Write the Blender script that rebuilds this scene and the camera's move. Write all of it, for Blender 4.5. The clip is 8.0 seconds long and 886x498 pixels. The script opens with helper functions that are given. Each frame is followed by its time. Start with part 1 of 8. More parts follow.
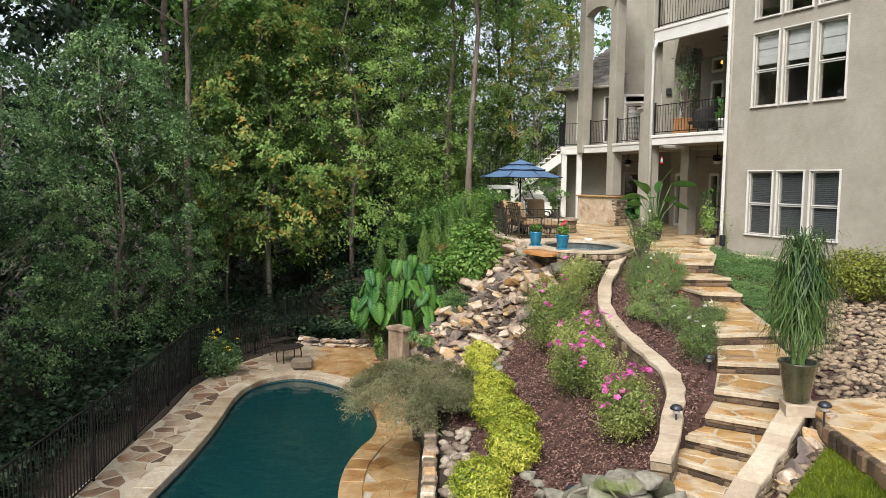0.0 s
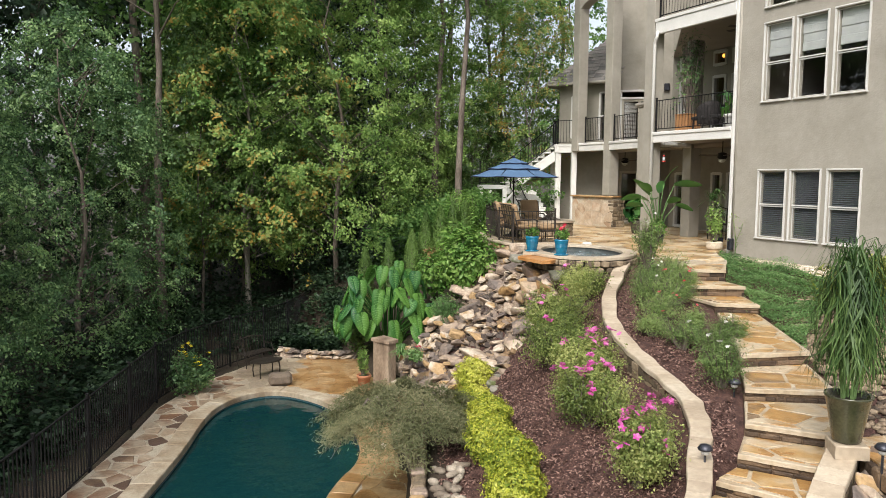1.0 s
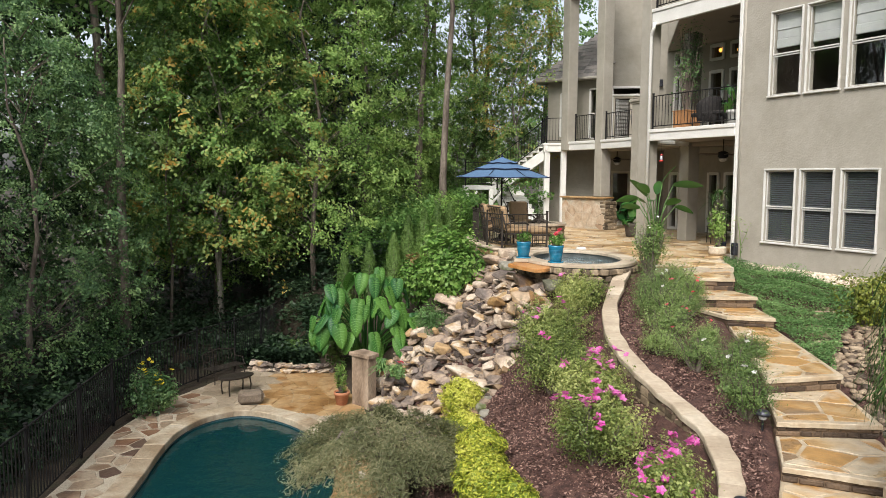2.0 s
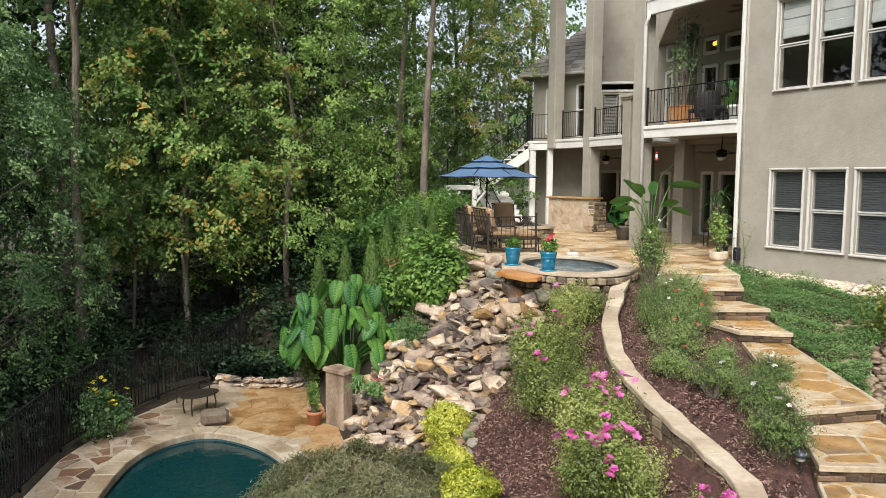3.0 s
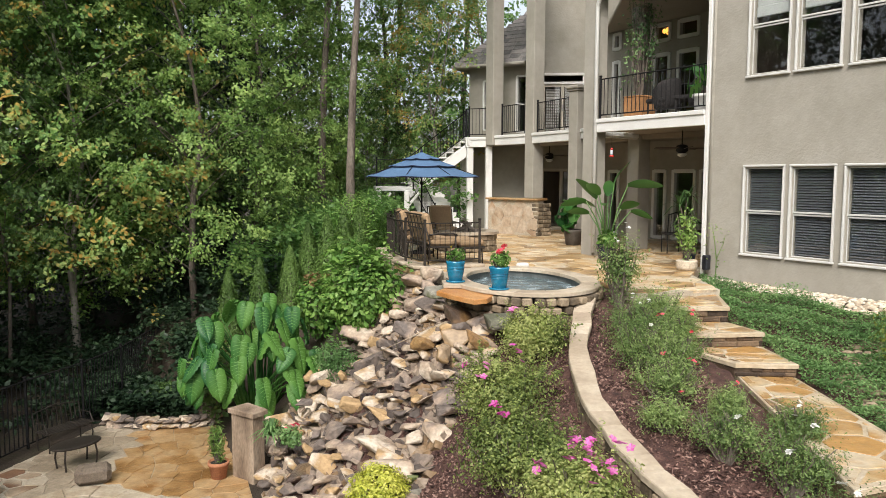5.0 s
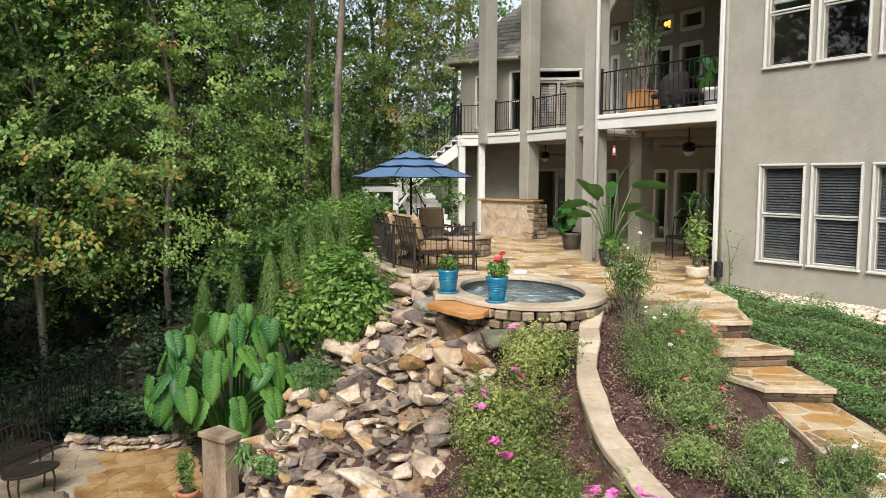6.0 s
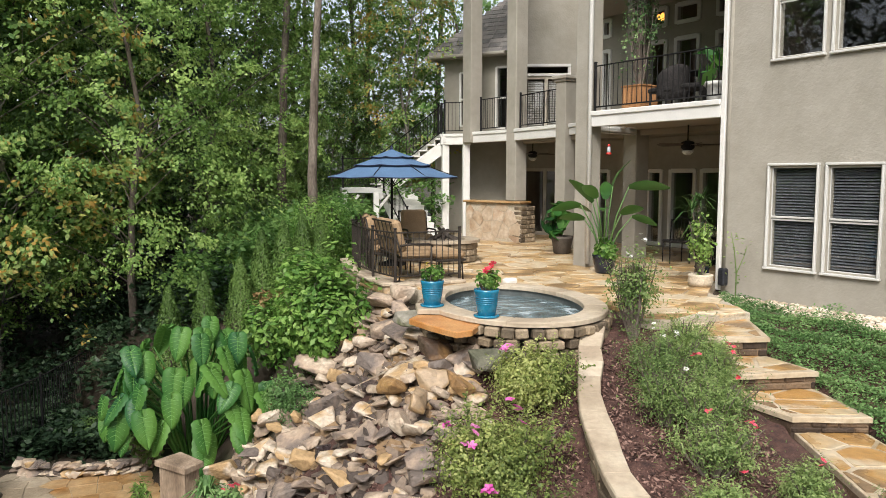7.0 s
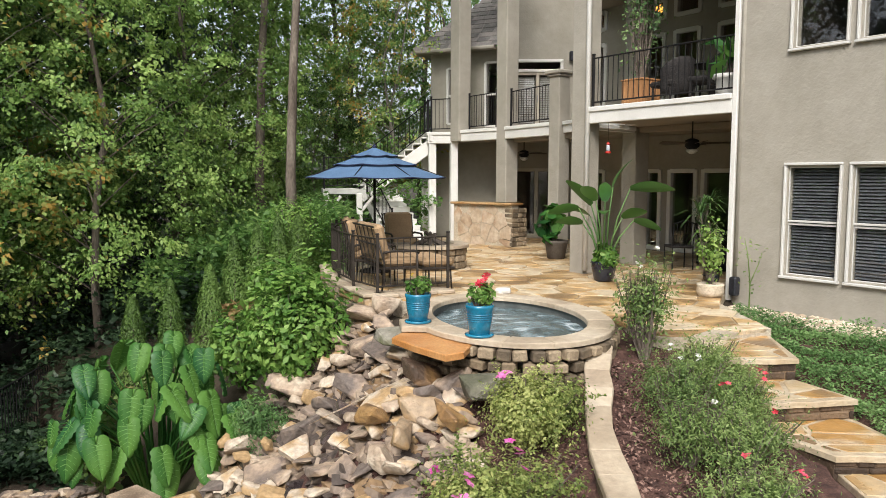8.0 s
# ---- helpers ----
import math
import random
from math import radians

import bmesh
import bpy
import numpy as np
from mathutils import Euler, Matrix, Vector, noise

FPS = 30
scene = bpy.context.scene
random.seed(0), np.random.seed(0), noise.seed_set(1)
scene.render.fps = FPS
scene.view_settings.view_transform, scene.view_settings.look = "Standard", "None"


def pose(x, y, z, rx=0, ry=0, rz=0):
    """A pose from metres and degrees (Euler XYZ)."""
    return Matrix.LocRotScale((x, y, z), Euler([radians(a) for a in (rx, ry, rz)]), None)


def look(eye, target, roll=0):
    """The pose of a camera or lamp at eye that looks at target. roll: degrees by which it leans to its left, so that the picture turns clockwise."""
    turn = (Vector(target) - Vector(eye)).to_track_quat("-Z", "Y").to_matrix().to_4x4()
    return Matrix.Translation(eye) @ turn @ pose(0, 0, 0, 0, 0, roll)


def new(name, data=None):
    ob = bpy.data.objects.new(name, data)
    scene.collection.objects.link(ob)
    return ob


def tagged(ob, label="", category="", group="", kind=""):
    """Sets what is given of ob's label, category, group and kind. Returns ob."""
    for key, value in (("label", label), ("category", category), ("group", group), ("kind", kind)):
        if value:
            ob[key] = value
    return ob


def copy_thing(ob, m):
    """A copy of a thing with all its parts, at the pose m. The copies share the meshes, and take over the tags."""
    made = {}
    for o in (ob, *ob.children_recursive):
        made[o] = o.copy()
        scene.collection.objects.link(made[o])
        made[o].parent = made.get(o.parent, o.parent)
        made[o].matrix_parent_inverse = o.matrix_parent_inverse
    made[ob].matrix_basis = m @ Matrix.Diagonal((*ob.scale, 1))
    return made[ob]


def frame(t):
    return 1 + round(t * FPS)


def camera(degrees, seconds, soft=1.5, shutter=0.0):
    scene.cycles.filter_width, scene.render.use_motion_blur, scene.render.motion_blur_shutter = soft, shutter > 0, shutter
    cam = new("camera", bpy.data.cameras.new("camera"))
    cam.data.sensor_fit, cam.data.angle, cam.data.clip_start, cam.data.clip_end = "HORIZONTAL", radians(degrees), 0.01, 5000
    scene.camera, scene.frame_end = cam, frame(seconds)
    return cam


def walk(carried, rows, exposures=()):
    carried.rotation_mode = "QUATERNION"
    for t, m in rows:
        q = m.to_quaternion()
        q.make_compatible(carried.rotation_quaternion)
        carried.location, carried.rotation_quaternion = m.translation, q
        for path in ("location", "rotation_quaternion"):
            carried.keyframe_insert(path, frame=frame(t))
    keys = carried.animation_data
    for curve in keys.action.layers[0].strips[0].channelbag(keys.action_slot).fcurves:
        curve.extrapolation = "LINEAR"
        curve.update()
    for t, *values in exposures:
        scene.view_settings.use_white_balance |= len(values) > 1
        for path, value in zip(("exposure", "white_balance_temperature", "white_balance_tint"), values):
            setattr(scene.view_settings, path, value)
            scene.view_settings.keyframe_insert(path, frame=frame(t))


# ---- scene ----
cam = camera(60.07, 8.0, soft=0.8)
PATH = [
    (0, (0.000, -0.000, 1.650), (-0.0011, 1.9917, 1.4677), 0.64),
    (0.5, (-0.012, 0.689, 1.678), (-0.0138, 2.6805, 1.4932), 0.61),
    (1, (-0.004, 1.396, 1.688), (0.0245, 3.3870, 1.5025), 0.51),
    (1.5, (0.003, 2.075, 1.694), (0.0554, 4.0653, 1.5093), 0.45),
    (3, (0.018, 4.086, 1.719), (0.1414, 6.0735, 1.5313), 0.48),
    (3.5, (0.041, 4.707, 1.729), (0.2037, 6.6911, 1.5401), 0.41),
    (4, (0.095, 5.324, 1.724), (0.3047, 7.3037, 1.5351), 0.31),
    (4.5, (0.139, 5.917, 1.722), (0.3977, 7.8911, 1.5341), 0.20),
    (5, (0.213, 6.496, 1.723), (0.5138, 8.4647, 1.5357), 0.14),
    (6.5, (0.444, 8.128, 1.730), (0.7841, 10.0896, 1.5428), 0.11),
    (7, (0.533, 8.650, 1.735), (0.9030, 10.6068, 1.5480), 0.09),
    (7.5, (0.632, 9.188, 1.733), (1.0216, 11.1412, 1.5476), 0.10),
    (8, (0.726, 9.705, 1.735), (1.1305, 11.6547, 1.5492), 0.13),
]
walk(cam, [(t, look(eye, target, roll)) for t, eye, target, roll in PATH])

# ---- world and sun: a bright overcast late-summer sky ----
SUN_UP, SUN_TURN = radians(52), radians(200)
world = bpy.data.worlds.new("overcast_sky")
scene.world = world
world.use_nodes = True
wn = world.node_tree.nodes
wl = world.node_tree.links
wn.clear()
sky = wn.new("ShaderNodeTexSky")
sky.sky_type, sky.sun_disc = "NISHITA", False
sky.sun_elevation, sky.sun_rotation = SUN_UP, SUN_TURN
sky.air_density, sky.dust_density, sky.ozone_density = 1.0, 4.0, 1.0
soft_sky = wn.new("ShaderNodeHueSaturation")
soft_sky.inputs["Saturation"].default_value = 0.45
wbg = wn.new("ShaderNodeBackground")
wbg.inputs["Strength"].default_value = 0.15
wout = wn.new("ShaderNodeOutputWorld")
wl.new(sky.outputs[0], soft_sky.inputs["Color"])
wl.new(soft_sky.outputs[0], wbg.inputs["Color"])
wl.new(wbg.outputs[0], wout.inputs["Surface"])
sun_data = bpy.data.lights.new("sun", "SUN")
sun_data.energy, sun_data.angle, sun_data.color = 2.0, radians(20), (1.0, 0.965, 0.91)
sun = new("sun", sun_data)
sun.matrix_world = look((-15, -27, 37), (0, 6, 4))
scene.view_settings.exposure = 0.79

# ---- materials ----
MATS = {}


def ramp(nodes, cols):
    r = nodes.new("ShaderNodeValToRGB")
    els = r.color_ramp.elements
    while len(els) < len(cols):
        els.new(0.5)
    for k, c in enumerate(cols):
        els[k].position = 0.28 + 0.44 * k / max(1, len(cols) - 1)
        els[k].color = (*c, 1)
    return r


def mat(name, cols, scale=3.0, rough=0.8, bump=0.3, bscale=30.0, vary=0.0, island=False, metal=0.0, spec=0.4, grain=0.25, gscale=40.0, stretch=None, rvar=0.12, coat=0.0):
    """A procedural surface: a large-scale colour ramp, a fine grain, a relief and a change from piece to piece."""
    if name in MATS:
        return MATS[name]
    m = bpy.data.materials.new(name)
    m.use_nodes = True
    n, l = m.node_tree.nodes, m.node_tree.links
    b = n["Principled BSDF"]
    geo = n.new("ShaderNodeNewGeometry")
    tc = n.new("ShaderNodeTexCoord")
    mp = n.new("ShaderNodeMapping")
    l.new(geo.outputs["Position"], mp.inputs["Vector"])
    if stretch:
        l.new(tc.outputs["Object"], mp.inputs["Vector"])
        mp.inputs["Scale"].default_value = stretch
    big = n.new("ShaderNodeTexNoise")
    big.inputs["Scale"].default_value, big.inputs["Detail"].default_value = scale, 5
    fine = n.new("ShaderNodeTexNoise")
    fine.inputs["Scale"].default_value, fine.inputs["Detail"].default_value = gscale, 4
    rel = n.new("ShaderNodeTexNoise")
    rel.inputs["Scale"].default_value, rel.inputs["Detail"].default_value = bscale, 5
    for t in (big, fine, rel):
        l.new(mp.outputs[0], t.inputs["Vector"])
    r = ramp(n, cols)
    src = big.outputs["Fac"]
    if vary > 0:
        if island:
            rnd = geo.outputs["Random Per Island"]
        else:
            oi = n.new("ShaderNodeObjectInfo")
            rnd = oi.outputs["Random"]
        mm = n.new("ShaderNodeMath")
        mm.operation = "MULTIPLY_ADD"
        l.new(rnd, mm.inputs[0])
        mm.inputs[1].default_value = vary
        mm.inputs[2].default_value = -vary / 2
        ad = n.new("ShaderNodeMath")
        l.new(big.outputs["Fac"], ad.inputs[0])
        l.new(mm.outputs[0], ad.inputs[1])
        src = ad.outputs[0]
    l.new(src, r.inputs["Fac"])
    mr = n.new("ShaderNodeMapRange")
    mr.inputs["To Min"].default_value, mr.inputs["To Max"].default_value = 1 - grain, 1 + grain
    mr.inputs["From Min"].default_value, mr.inputs["From Max"].default_value = 0.25, 0.75
    l.new(fine.outputs["Fac"], mr.inputs["Value"])
    mul = n.new("ShaderNodeVectorMath")
    mul.operation = "SCALE"
    l.new(r.outputs["Color"], mul.inputs[0])
    l.new(mr.outputs[0], mul.inputs["Scale"])
    l.new(mul.outputs[0], b.inputs["Base Color"])
    rr = n.new("ShaderNodeMapRange")
    rr.inputs["To Min"].default_value, rr.inputs["To Max"].default_value = max(0.03, rough - rvar), min(1, rough + rvar)
    l.new(big.outputs["Fac"], rr.inputs["Value"])
    l.new(rr.outputs[0], b.inputs["Roughness"])
    b.inputs["Metallic"].default_value = metal
    b.inputs["Specular IOR Level"].default_value = spec
    b.inputs["Coat Weight"].default_value = coat
    b.inputs["Coat Roughness"].default_value = 0.2
    if bump > 0:
        bp = n.new("ShaderNodeBump")
        bp.inputs["Strength"].default_value = bump
        bp.inputs["Distance"].default_value = 0.03
        l.new(rel.outputs["Fac"], bp.inputs["Height"])
        l.new(bp.outputs[0], b.inputs["Normal"])
    MATS[name] = m
    return m


def leafmat(name, cols, through_light=0.35, rough=0.5, gloss=0.35):
    """Leaves: a colour for each leaf, light that shines through."""
    if name in MATS:
        return MATS[name]
    m = bpy.data.materials.new(name)
    m.use_nodes = True
    n, l = m.node_tree.nodes, m.node_tree.links
    b = n["Principled BSDF"]
    geo = n.new("ShaderNodeNewGeometry")
    noi = n.new("ShaderNodeTexNoise")
    noi.inputs["Scale"].default_value = 0.9
    l.new(geo.outputs["Position"], noi.inputs["Vector"])
    mx = n.new("ShaderNodeMath")
    mx.operation = "MULTIPLY_ADD"
    l.new(geo.outputs["Random Per Island"], mx.inputs[0])
    mx.inputs[1].default_value = 0.36
    l.new(noi.outputs["Fac"], mx.inputs[2])
    sub = n.new("ShaderNodeMath")
    sub.operation = "SUBTRACT"
    l.new(mx.outputs[0], sub.inputs[0])
    sub.inputs[1].default_value = 0.18
    r = ramp(n, cols)
    l.new(sub.outputs[0], r.inputs["Fac"])
    l.new(r.outputs["Color"], b.inputs["Base Color"])
    b.inputs["Roughness"].default_value = rough
    b.inputs["Specular IOR Level"].default_value = gloss
    tr = n.new("ShaderNodeBsdfTranslucent")
    l.new(r.outputs["Color"], tr.inputs["Color"])
    ms = n.new("ShaderNodeMixShader")
    ms.inputs["Fac"].default_value = through_light
    l.new(b.outputs[0], ms.inputs[1])
    l.new(tr.outputs[0], ms.inputs[2])
    l.new(ms.outputs[0], n["Material Output"].inputs["Surface"])
    MATS[name] = m
    return m


def glassmat(name, tint=(1, 1, 1)):
    if name in MATS:
        return MATS[name]
    m = bpy.data.materials.new(name)
    m.use_nodes = True
    n, l = m.node_tree.nodes, m.node_tree.links
    n.remove(n["Principled BSDF"])
    t = n.new("ShaderNodeBsdfTransparent")
    t.inputs["Color"].default_value = (*tint, 1)
    g = n.new("ShaderNodeBsdfGlossy")
    g.inputs["Roughness"].default_value = 0.02
    lw = n.new("ShaderNodeLayerWeight")
    pw = n.new("ShaderNodeMath")
    pw.operation = "POWER"
    pw.inputs[1].default_value = 4.0
    l.new(lw.outputs["Facing"], pw.inputs[0])
    fr = n.new("ShaderNodeMath")
    fr.operation = "MULTIPLY_ADD"
    fr.inputs[1].default_value, fr.inputs[2].default_value = 0.7, 0.06
    l.new(pw.outputs[0], fr.inputs[0])
    ms = n.new("ShaderNodeMixShader")
    l.new(fr.outputs[0], ms.inputs["Fac"])
    l.new(t.outputs[0], ms.inputs[1])
    l.new(g.outputs[0], ms.inputs[2])
    l.new(ms.outputs[0], n["Material Output"].inputs["Surface"])
    MATS[name] = m
    return m


def glowmat(name, col, power):
    m = bpy.data.materials.new(name)
    m.use_nodes = True
    b = m.node_tree.nodes["Principled BSDF"]
    b.inputs["Base Color"].default_value = (*col, 1)
    b.inputs["Emission Color"].default_value = (*col, 1)
    b.inputs["Emission Strength"].default_value = power
    return m


def watermat(name, deep, wave, wscale):
    """Water: a smooth skin over a coloured depth, with small ripples."""
    m = bpy.data.materials.new(name)
    m.use_nodes = True
    n, l = m.node_tree.nodes, m.node_tree.links
    b = n["Principled BSDF"]
    b.inputs["Base Color"].default_value = (*deep, 1)
    b.inputs["Roughness"].default_value = 0.04
    b.inputs["Specular IOR Level"].default_value = 0.5
    b.inputs["IOR"].default_value = 1.33
    noi = n.new("ShaderNodeTexNoise")
    noi.inputs["Scale"].default_value, noi.inputs["Detail"].default_value = wscale, 3
    geo = n.new("ShaderNodeNewGeometry")
    l.new(geo.outputs["Position"], noi.inputs["Vector"])
    bp = n.new("ShaderNodeBump")
    bp.inputs["Strength"].default_value, bp.inputs["Distance"].default_value = wave, 0.05
    l.new(noi.outputs["Fac"], bp.inputs["Height"])
    l.new(bp.outputs[0], b.inputs["Normal"])
    return m


STUCCO = mat("stucco", [(0.268, 0.249, 0.208), (0.30, 0.278, 0.235), (0.325, 0.302, 0.258)], 1.6, 0.9, 0.3, 24, grain=0.06, gscale=7, spec=0.2)
WHITE = mat("white_paint", [(0.56, 0.55, 0.52), (0.64, 0.63, 0.6)], 2.0, 0.55, 0.08, 60, grain=0.05)
CEIL = mat("ceiling_paint", [(0.26, 0.22, 0.17), (0.31, 0.265, 0.21)], 1.0, 0.8, 0.05, 30, grain=0.05)
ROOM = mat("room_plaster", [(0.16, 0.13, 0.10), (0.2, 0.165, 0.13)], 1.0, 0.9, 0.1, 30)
IRON = mat("black_iron", [(0.008, 0.008, 0.009), (0.016, 0.015, 0.015)], 6, 0.7, 0.1, 60, metal=0.0, spec=0.15)
BRONZE = mat("bronze_iron", [(0.02, 0.016, 0.013), (0.04, 0.031, 0.024)], 6, 0.55, 0.1, 60, metal=0.3)
FLAG = mat("flagstone", [(0.23, 0.145, 0.07), (0.4, 0.25, 0.105), (0.49, 0.375, 0.23), (0.56, 0.475, 0.35), (0.45, 0.29, 0.13)], 2.4, 0.36, 0.35, 22, vary=0.5, grain=0.22, gscale=14, rvar=0.2, spec=0.5)
FLAGPOOL = mat("pool_flagstone", [(0.19, 0.145, 0.10), (0.28, 0.225, 0.16), (0.34, 0.28, 0.205), (0.37, 0.31, 0.235)], 1.1, 0.45, 0.35, 22, vary=0.22, grain=0.22, gscale=12, rvar=0.2)
FLAGTAN = mat("orange_flagstone", [(0.18, 0.09, 0.03), (0.29, 0.165, 0.065), (0.37, 0.25, 0.13), (0.24, 0.115, 0.035)], 1.3, 0.4, 0.3, 22, vary=0.18, grain=0.25, gscale=9, rvar=0.2)
MORTAR = mat("pale_mortar", [(0.32, 0.275, 0.205), (0.44, 0.385, 0.3)], 2.0, 0.85, 0.4, 60)
CAPSTONE = mat("cream_capstone", [(0.29, 0.23, 0.165), (0.39, 0.32, 0.235), (0.46, 0.395, 0.305)], 1.6, 0.6, 0.3, 25, vary=0.25, grain=0.14, gscale=16)
RISER = mat("step_riser_stone", [(0.09, 0.068, 0.045), (0.18, 0.135, 0.085), (0.27, 0.21, 0.14)], 3.0, 0.8, 0.5, 40, vary=0.5)
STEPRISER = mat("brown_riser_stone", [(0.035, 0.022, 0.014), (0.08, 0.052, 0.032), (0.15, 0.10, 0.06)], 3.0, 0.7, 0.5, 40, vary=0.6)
TREAD = mat("wet_step_stone", [(0.31, 0.165, 0.055), (0.4, 0.25, 0.1), (0.44, 0.325, 0.19), (0.48, 0.395, 0.28), (0.33, 0.18, 0.06)], 2.4, 0.32, 0.3, 20, vary=0.35, grain=0.18, gscale=10, rvar=0.18, spec=0.5)
BARSTONE = mat("pink_cream_flagstone", [(0.28, 0.19, 0.12), (0.37, 0.285, 0.2), (0.43, 0.35, 0.265), (0.36, 0.24, 0.15)], 2.0, 0.7, 0.4, 20, vary=0.4, grain=0.2, gscale=12)
WETMORTAR = mat("wet_cream_mortar", [(0.32, 0.24, 0.15), (0.41, 0.335, 0.235), (0.47, 0.405, 0.31)], 3.5, 0.38, 0.4, 30, grain=0.2, gscale=12, rvar=0.18)
OCHRE = mat("ochre_flagstone", [(0.19, 0.125, 0.07), (0.33, 0.185, 0.06), (0.42, 0.30, 0.16), (0.47, 0.395, 0.285), (0.36, 0.2, 0.065)], 1.5, 0.3, 0.3, 20, vary=0.55, grain=0.2, gscale=10, rvar=0.15, spec=0.5)
TRIM = mat("window_trim", [(0.46, 0.455, 0.43), (0.53, 0.52, 0.495)], 2.0, 0.5, 0.05, 60, grain=0.04)
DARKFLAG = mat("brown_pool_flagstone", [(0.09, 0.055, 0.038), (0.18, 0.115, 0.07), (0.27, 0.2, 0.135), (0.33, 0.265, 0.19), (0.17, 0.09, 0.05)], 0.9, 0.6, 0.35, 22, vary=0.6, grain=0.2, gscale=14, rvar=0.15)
FIELD = mat("fieldstone", [(0.125, 0.1, 0.085), (0.23, 0.175, 0.135), (0.33, 0.25, 0.18), (0.41, 0.33, 0.25), (0.49, 0.42, 0.335), (0.36, 0.24, 0.12)], 2.2, 0.66, 0.7, 20, vary=0.56, grain=0.3, gscale=18)
WETFIELD = mat("wet_fieldstone", [(0.03, 0.022, 0.022), (0.062, 0.046, 0.042), (0.105, 0.078, 0.064), (0.15, 0.095, 0.05)], 2.2, 0.3, 0.7, 20, vary=0.6, grain=0.3, gscale=18, spec=0.5)
RUST = mat("rust_boulder", [(0.075, 0.05, 0.035), (0.2, 0.115, 0.05), (0.33, 0.2, 0.08), (0.30, 0.22, 0.14)], 3.0, 0.5, 0.8, 16, vary=0.5, grain=0.3, gscale=14, spec=0.5)
RIVER = mat("river_rock", [(0.06, 0.043, 0.03), (0.17, 0.122, 0.08), (0.31, 0.24, 0.16), (0.22, 0.165, 0.11)], 1.5, 0.7, 0.3, 40, vary=0.7, grain=0.15)
RIVERI = mat("river_rock_mass", [(0.06, 0.043, 0.03), (0.17, 0.122, 0.08), (0.31, 0.24, 0.16), (0.22, 0.165, 0.11)], 1.5, 0.7, 0.3, 40, vary=0.7, island=True, grain=0.15)
MULCH = mat("mulch_ground", [(0.035, 0.017, 0.014), (0.075, 0.036, 0.028), (0.12, 0.065, 0.05)], 9, 0.95, 0.9, 60, grain=0.4)
CHIPS = mat("mulch_chips", [(0.045, 0.022, 0.017), (0.12, 0.062, 0.049), (0.25, 0.155, 0.125)], 5, 0.9, 0.2, 60, vary=0.8, island=True)
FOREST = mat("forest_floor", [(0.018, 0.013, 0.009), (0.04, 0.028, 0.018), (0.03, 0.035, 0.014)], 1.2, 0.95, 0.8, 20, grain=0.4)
BARK = mat("bark", [(0.06, 0.045, 0.035), (0.13, 0.105, 0.085), (0.20, 0.17, 0.14)], 6, 0.9, 0.8, 22, grain=0.35, stretch=(1, 1, 0.25))
PALEBARK = mat("pale_bark", [(0.16, 0.14, 0.115), (0.27, 0.24, 0.2), (0.36, 0.33, 0.28)], 5, 0.9, 0.5, 22, grain=0.3, stretch=(1, 1, 0.3))
TURQ = mat("turquoise_glaze", [(0.008, 0.11, 0.2), (0.014, 0.18, 0.29)], 6, 0.22, 0.1, 30, grain=0.15, coat=0.4)
NAVY = mat("navy_glaze", [(0.008, 0.011, 0.02), (0.015, 0.02, 0.035)], 6, 0.3, 0.1, 30, coat=0.3)
OLIVE = mat("olive_glaze", [(0.028, 0.032, 0.016), (0.06, 0.058, 0.03)], 5, 0.22, 0.1, 20, coat=0.5)
TERRA = mat("terracotta", [(0.30, 0.12, 0.06), (0.42, 0.19, 0.10)], 7, 0.85, 0.2, 40)
PALEPOT = mat("pale_clay", [(0.45, 0.38, 0.28), (0.58, 0.5, 0.39)], 7, 0.8, 0.2, 40)
BROWNPOT = mat("brown_resin_pot", [(0.05, 0.04, 0.032), (0.085, 0.07, 0.055)], 7, 0.7, 0.2, 40)
SOIL = mat("potting_soil", [(0.02, 0.014, 0.01), (0.05, 0.035, 0.025)], 12, 0.95, 0.6, 60)
BLUE = mat("blue_canvas", [(0.06, 0.115, 0.205), (0.078, 0.145, 0.25)], 3, 0.85, 0.15, 200, grain=0.1)
DARKBLUE = mat("navy_piping", [(0.008, 0.012, 0.035), (0.014, 0.02, 0.05)], 3, 0.85, 0.1, 100)
DARKWICK = mat("dark_wicker", [(0.012, 0.011, 0.011), (0.035, 0.03, 0.028)], 20, 0.7, 0.9, 90, grain=0.35)
CUSH = mat("tan_cushion", [(0.25, 0.165, 0.09), (0.34, 0.235, 0.135)], 3, 0.9, 0.25, 120, grain=0.12)
WOOD = mat("stained_wood", [(0.30, 0.14, 0.055), (0.44, 0.23, 0.10)], 4, 0.6, 0.2, 30, stretch=(1, 1, 0.2))
SHINGLE = mat("grey_shingle", [(0.10, 0.095, 0.09), (0.16, 0.15, 0.14), (0.21, 0.19, 0.175)], 4, 0.9, 0.4, 40, vary=0.5)
ORANGESLAB = mat("rust_slab", [(0.30, 0.12, 0.03), (0.42, 0.19, 0.06), (0.50, 0.28, 0.12)], 2, 0.4, 0.3, 20, grain=0.2)
PIER = mat("weathered_pier", [(0.13, 0.09, 0.06), (0.25, 0.185, 0.13), (0.36, 0.285, 0.21)], 3, 0.85, 0.6, 14, grain=0.3, stretch=(1, 1, 0.3))
BLIND = mat("slat_blind", [(0.066, 0.073, 0.08), (0.085, 0.092, 0.10)], 3, 0.6, 0.0, 30, grain=0.05)
SHADE = mat("roman_shade", [(0.36, 0.38, 0.37), (0.44, 0.46, 0.44)], 3, 0.9, 0.15, 60, grain=0.08)
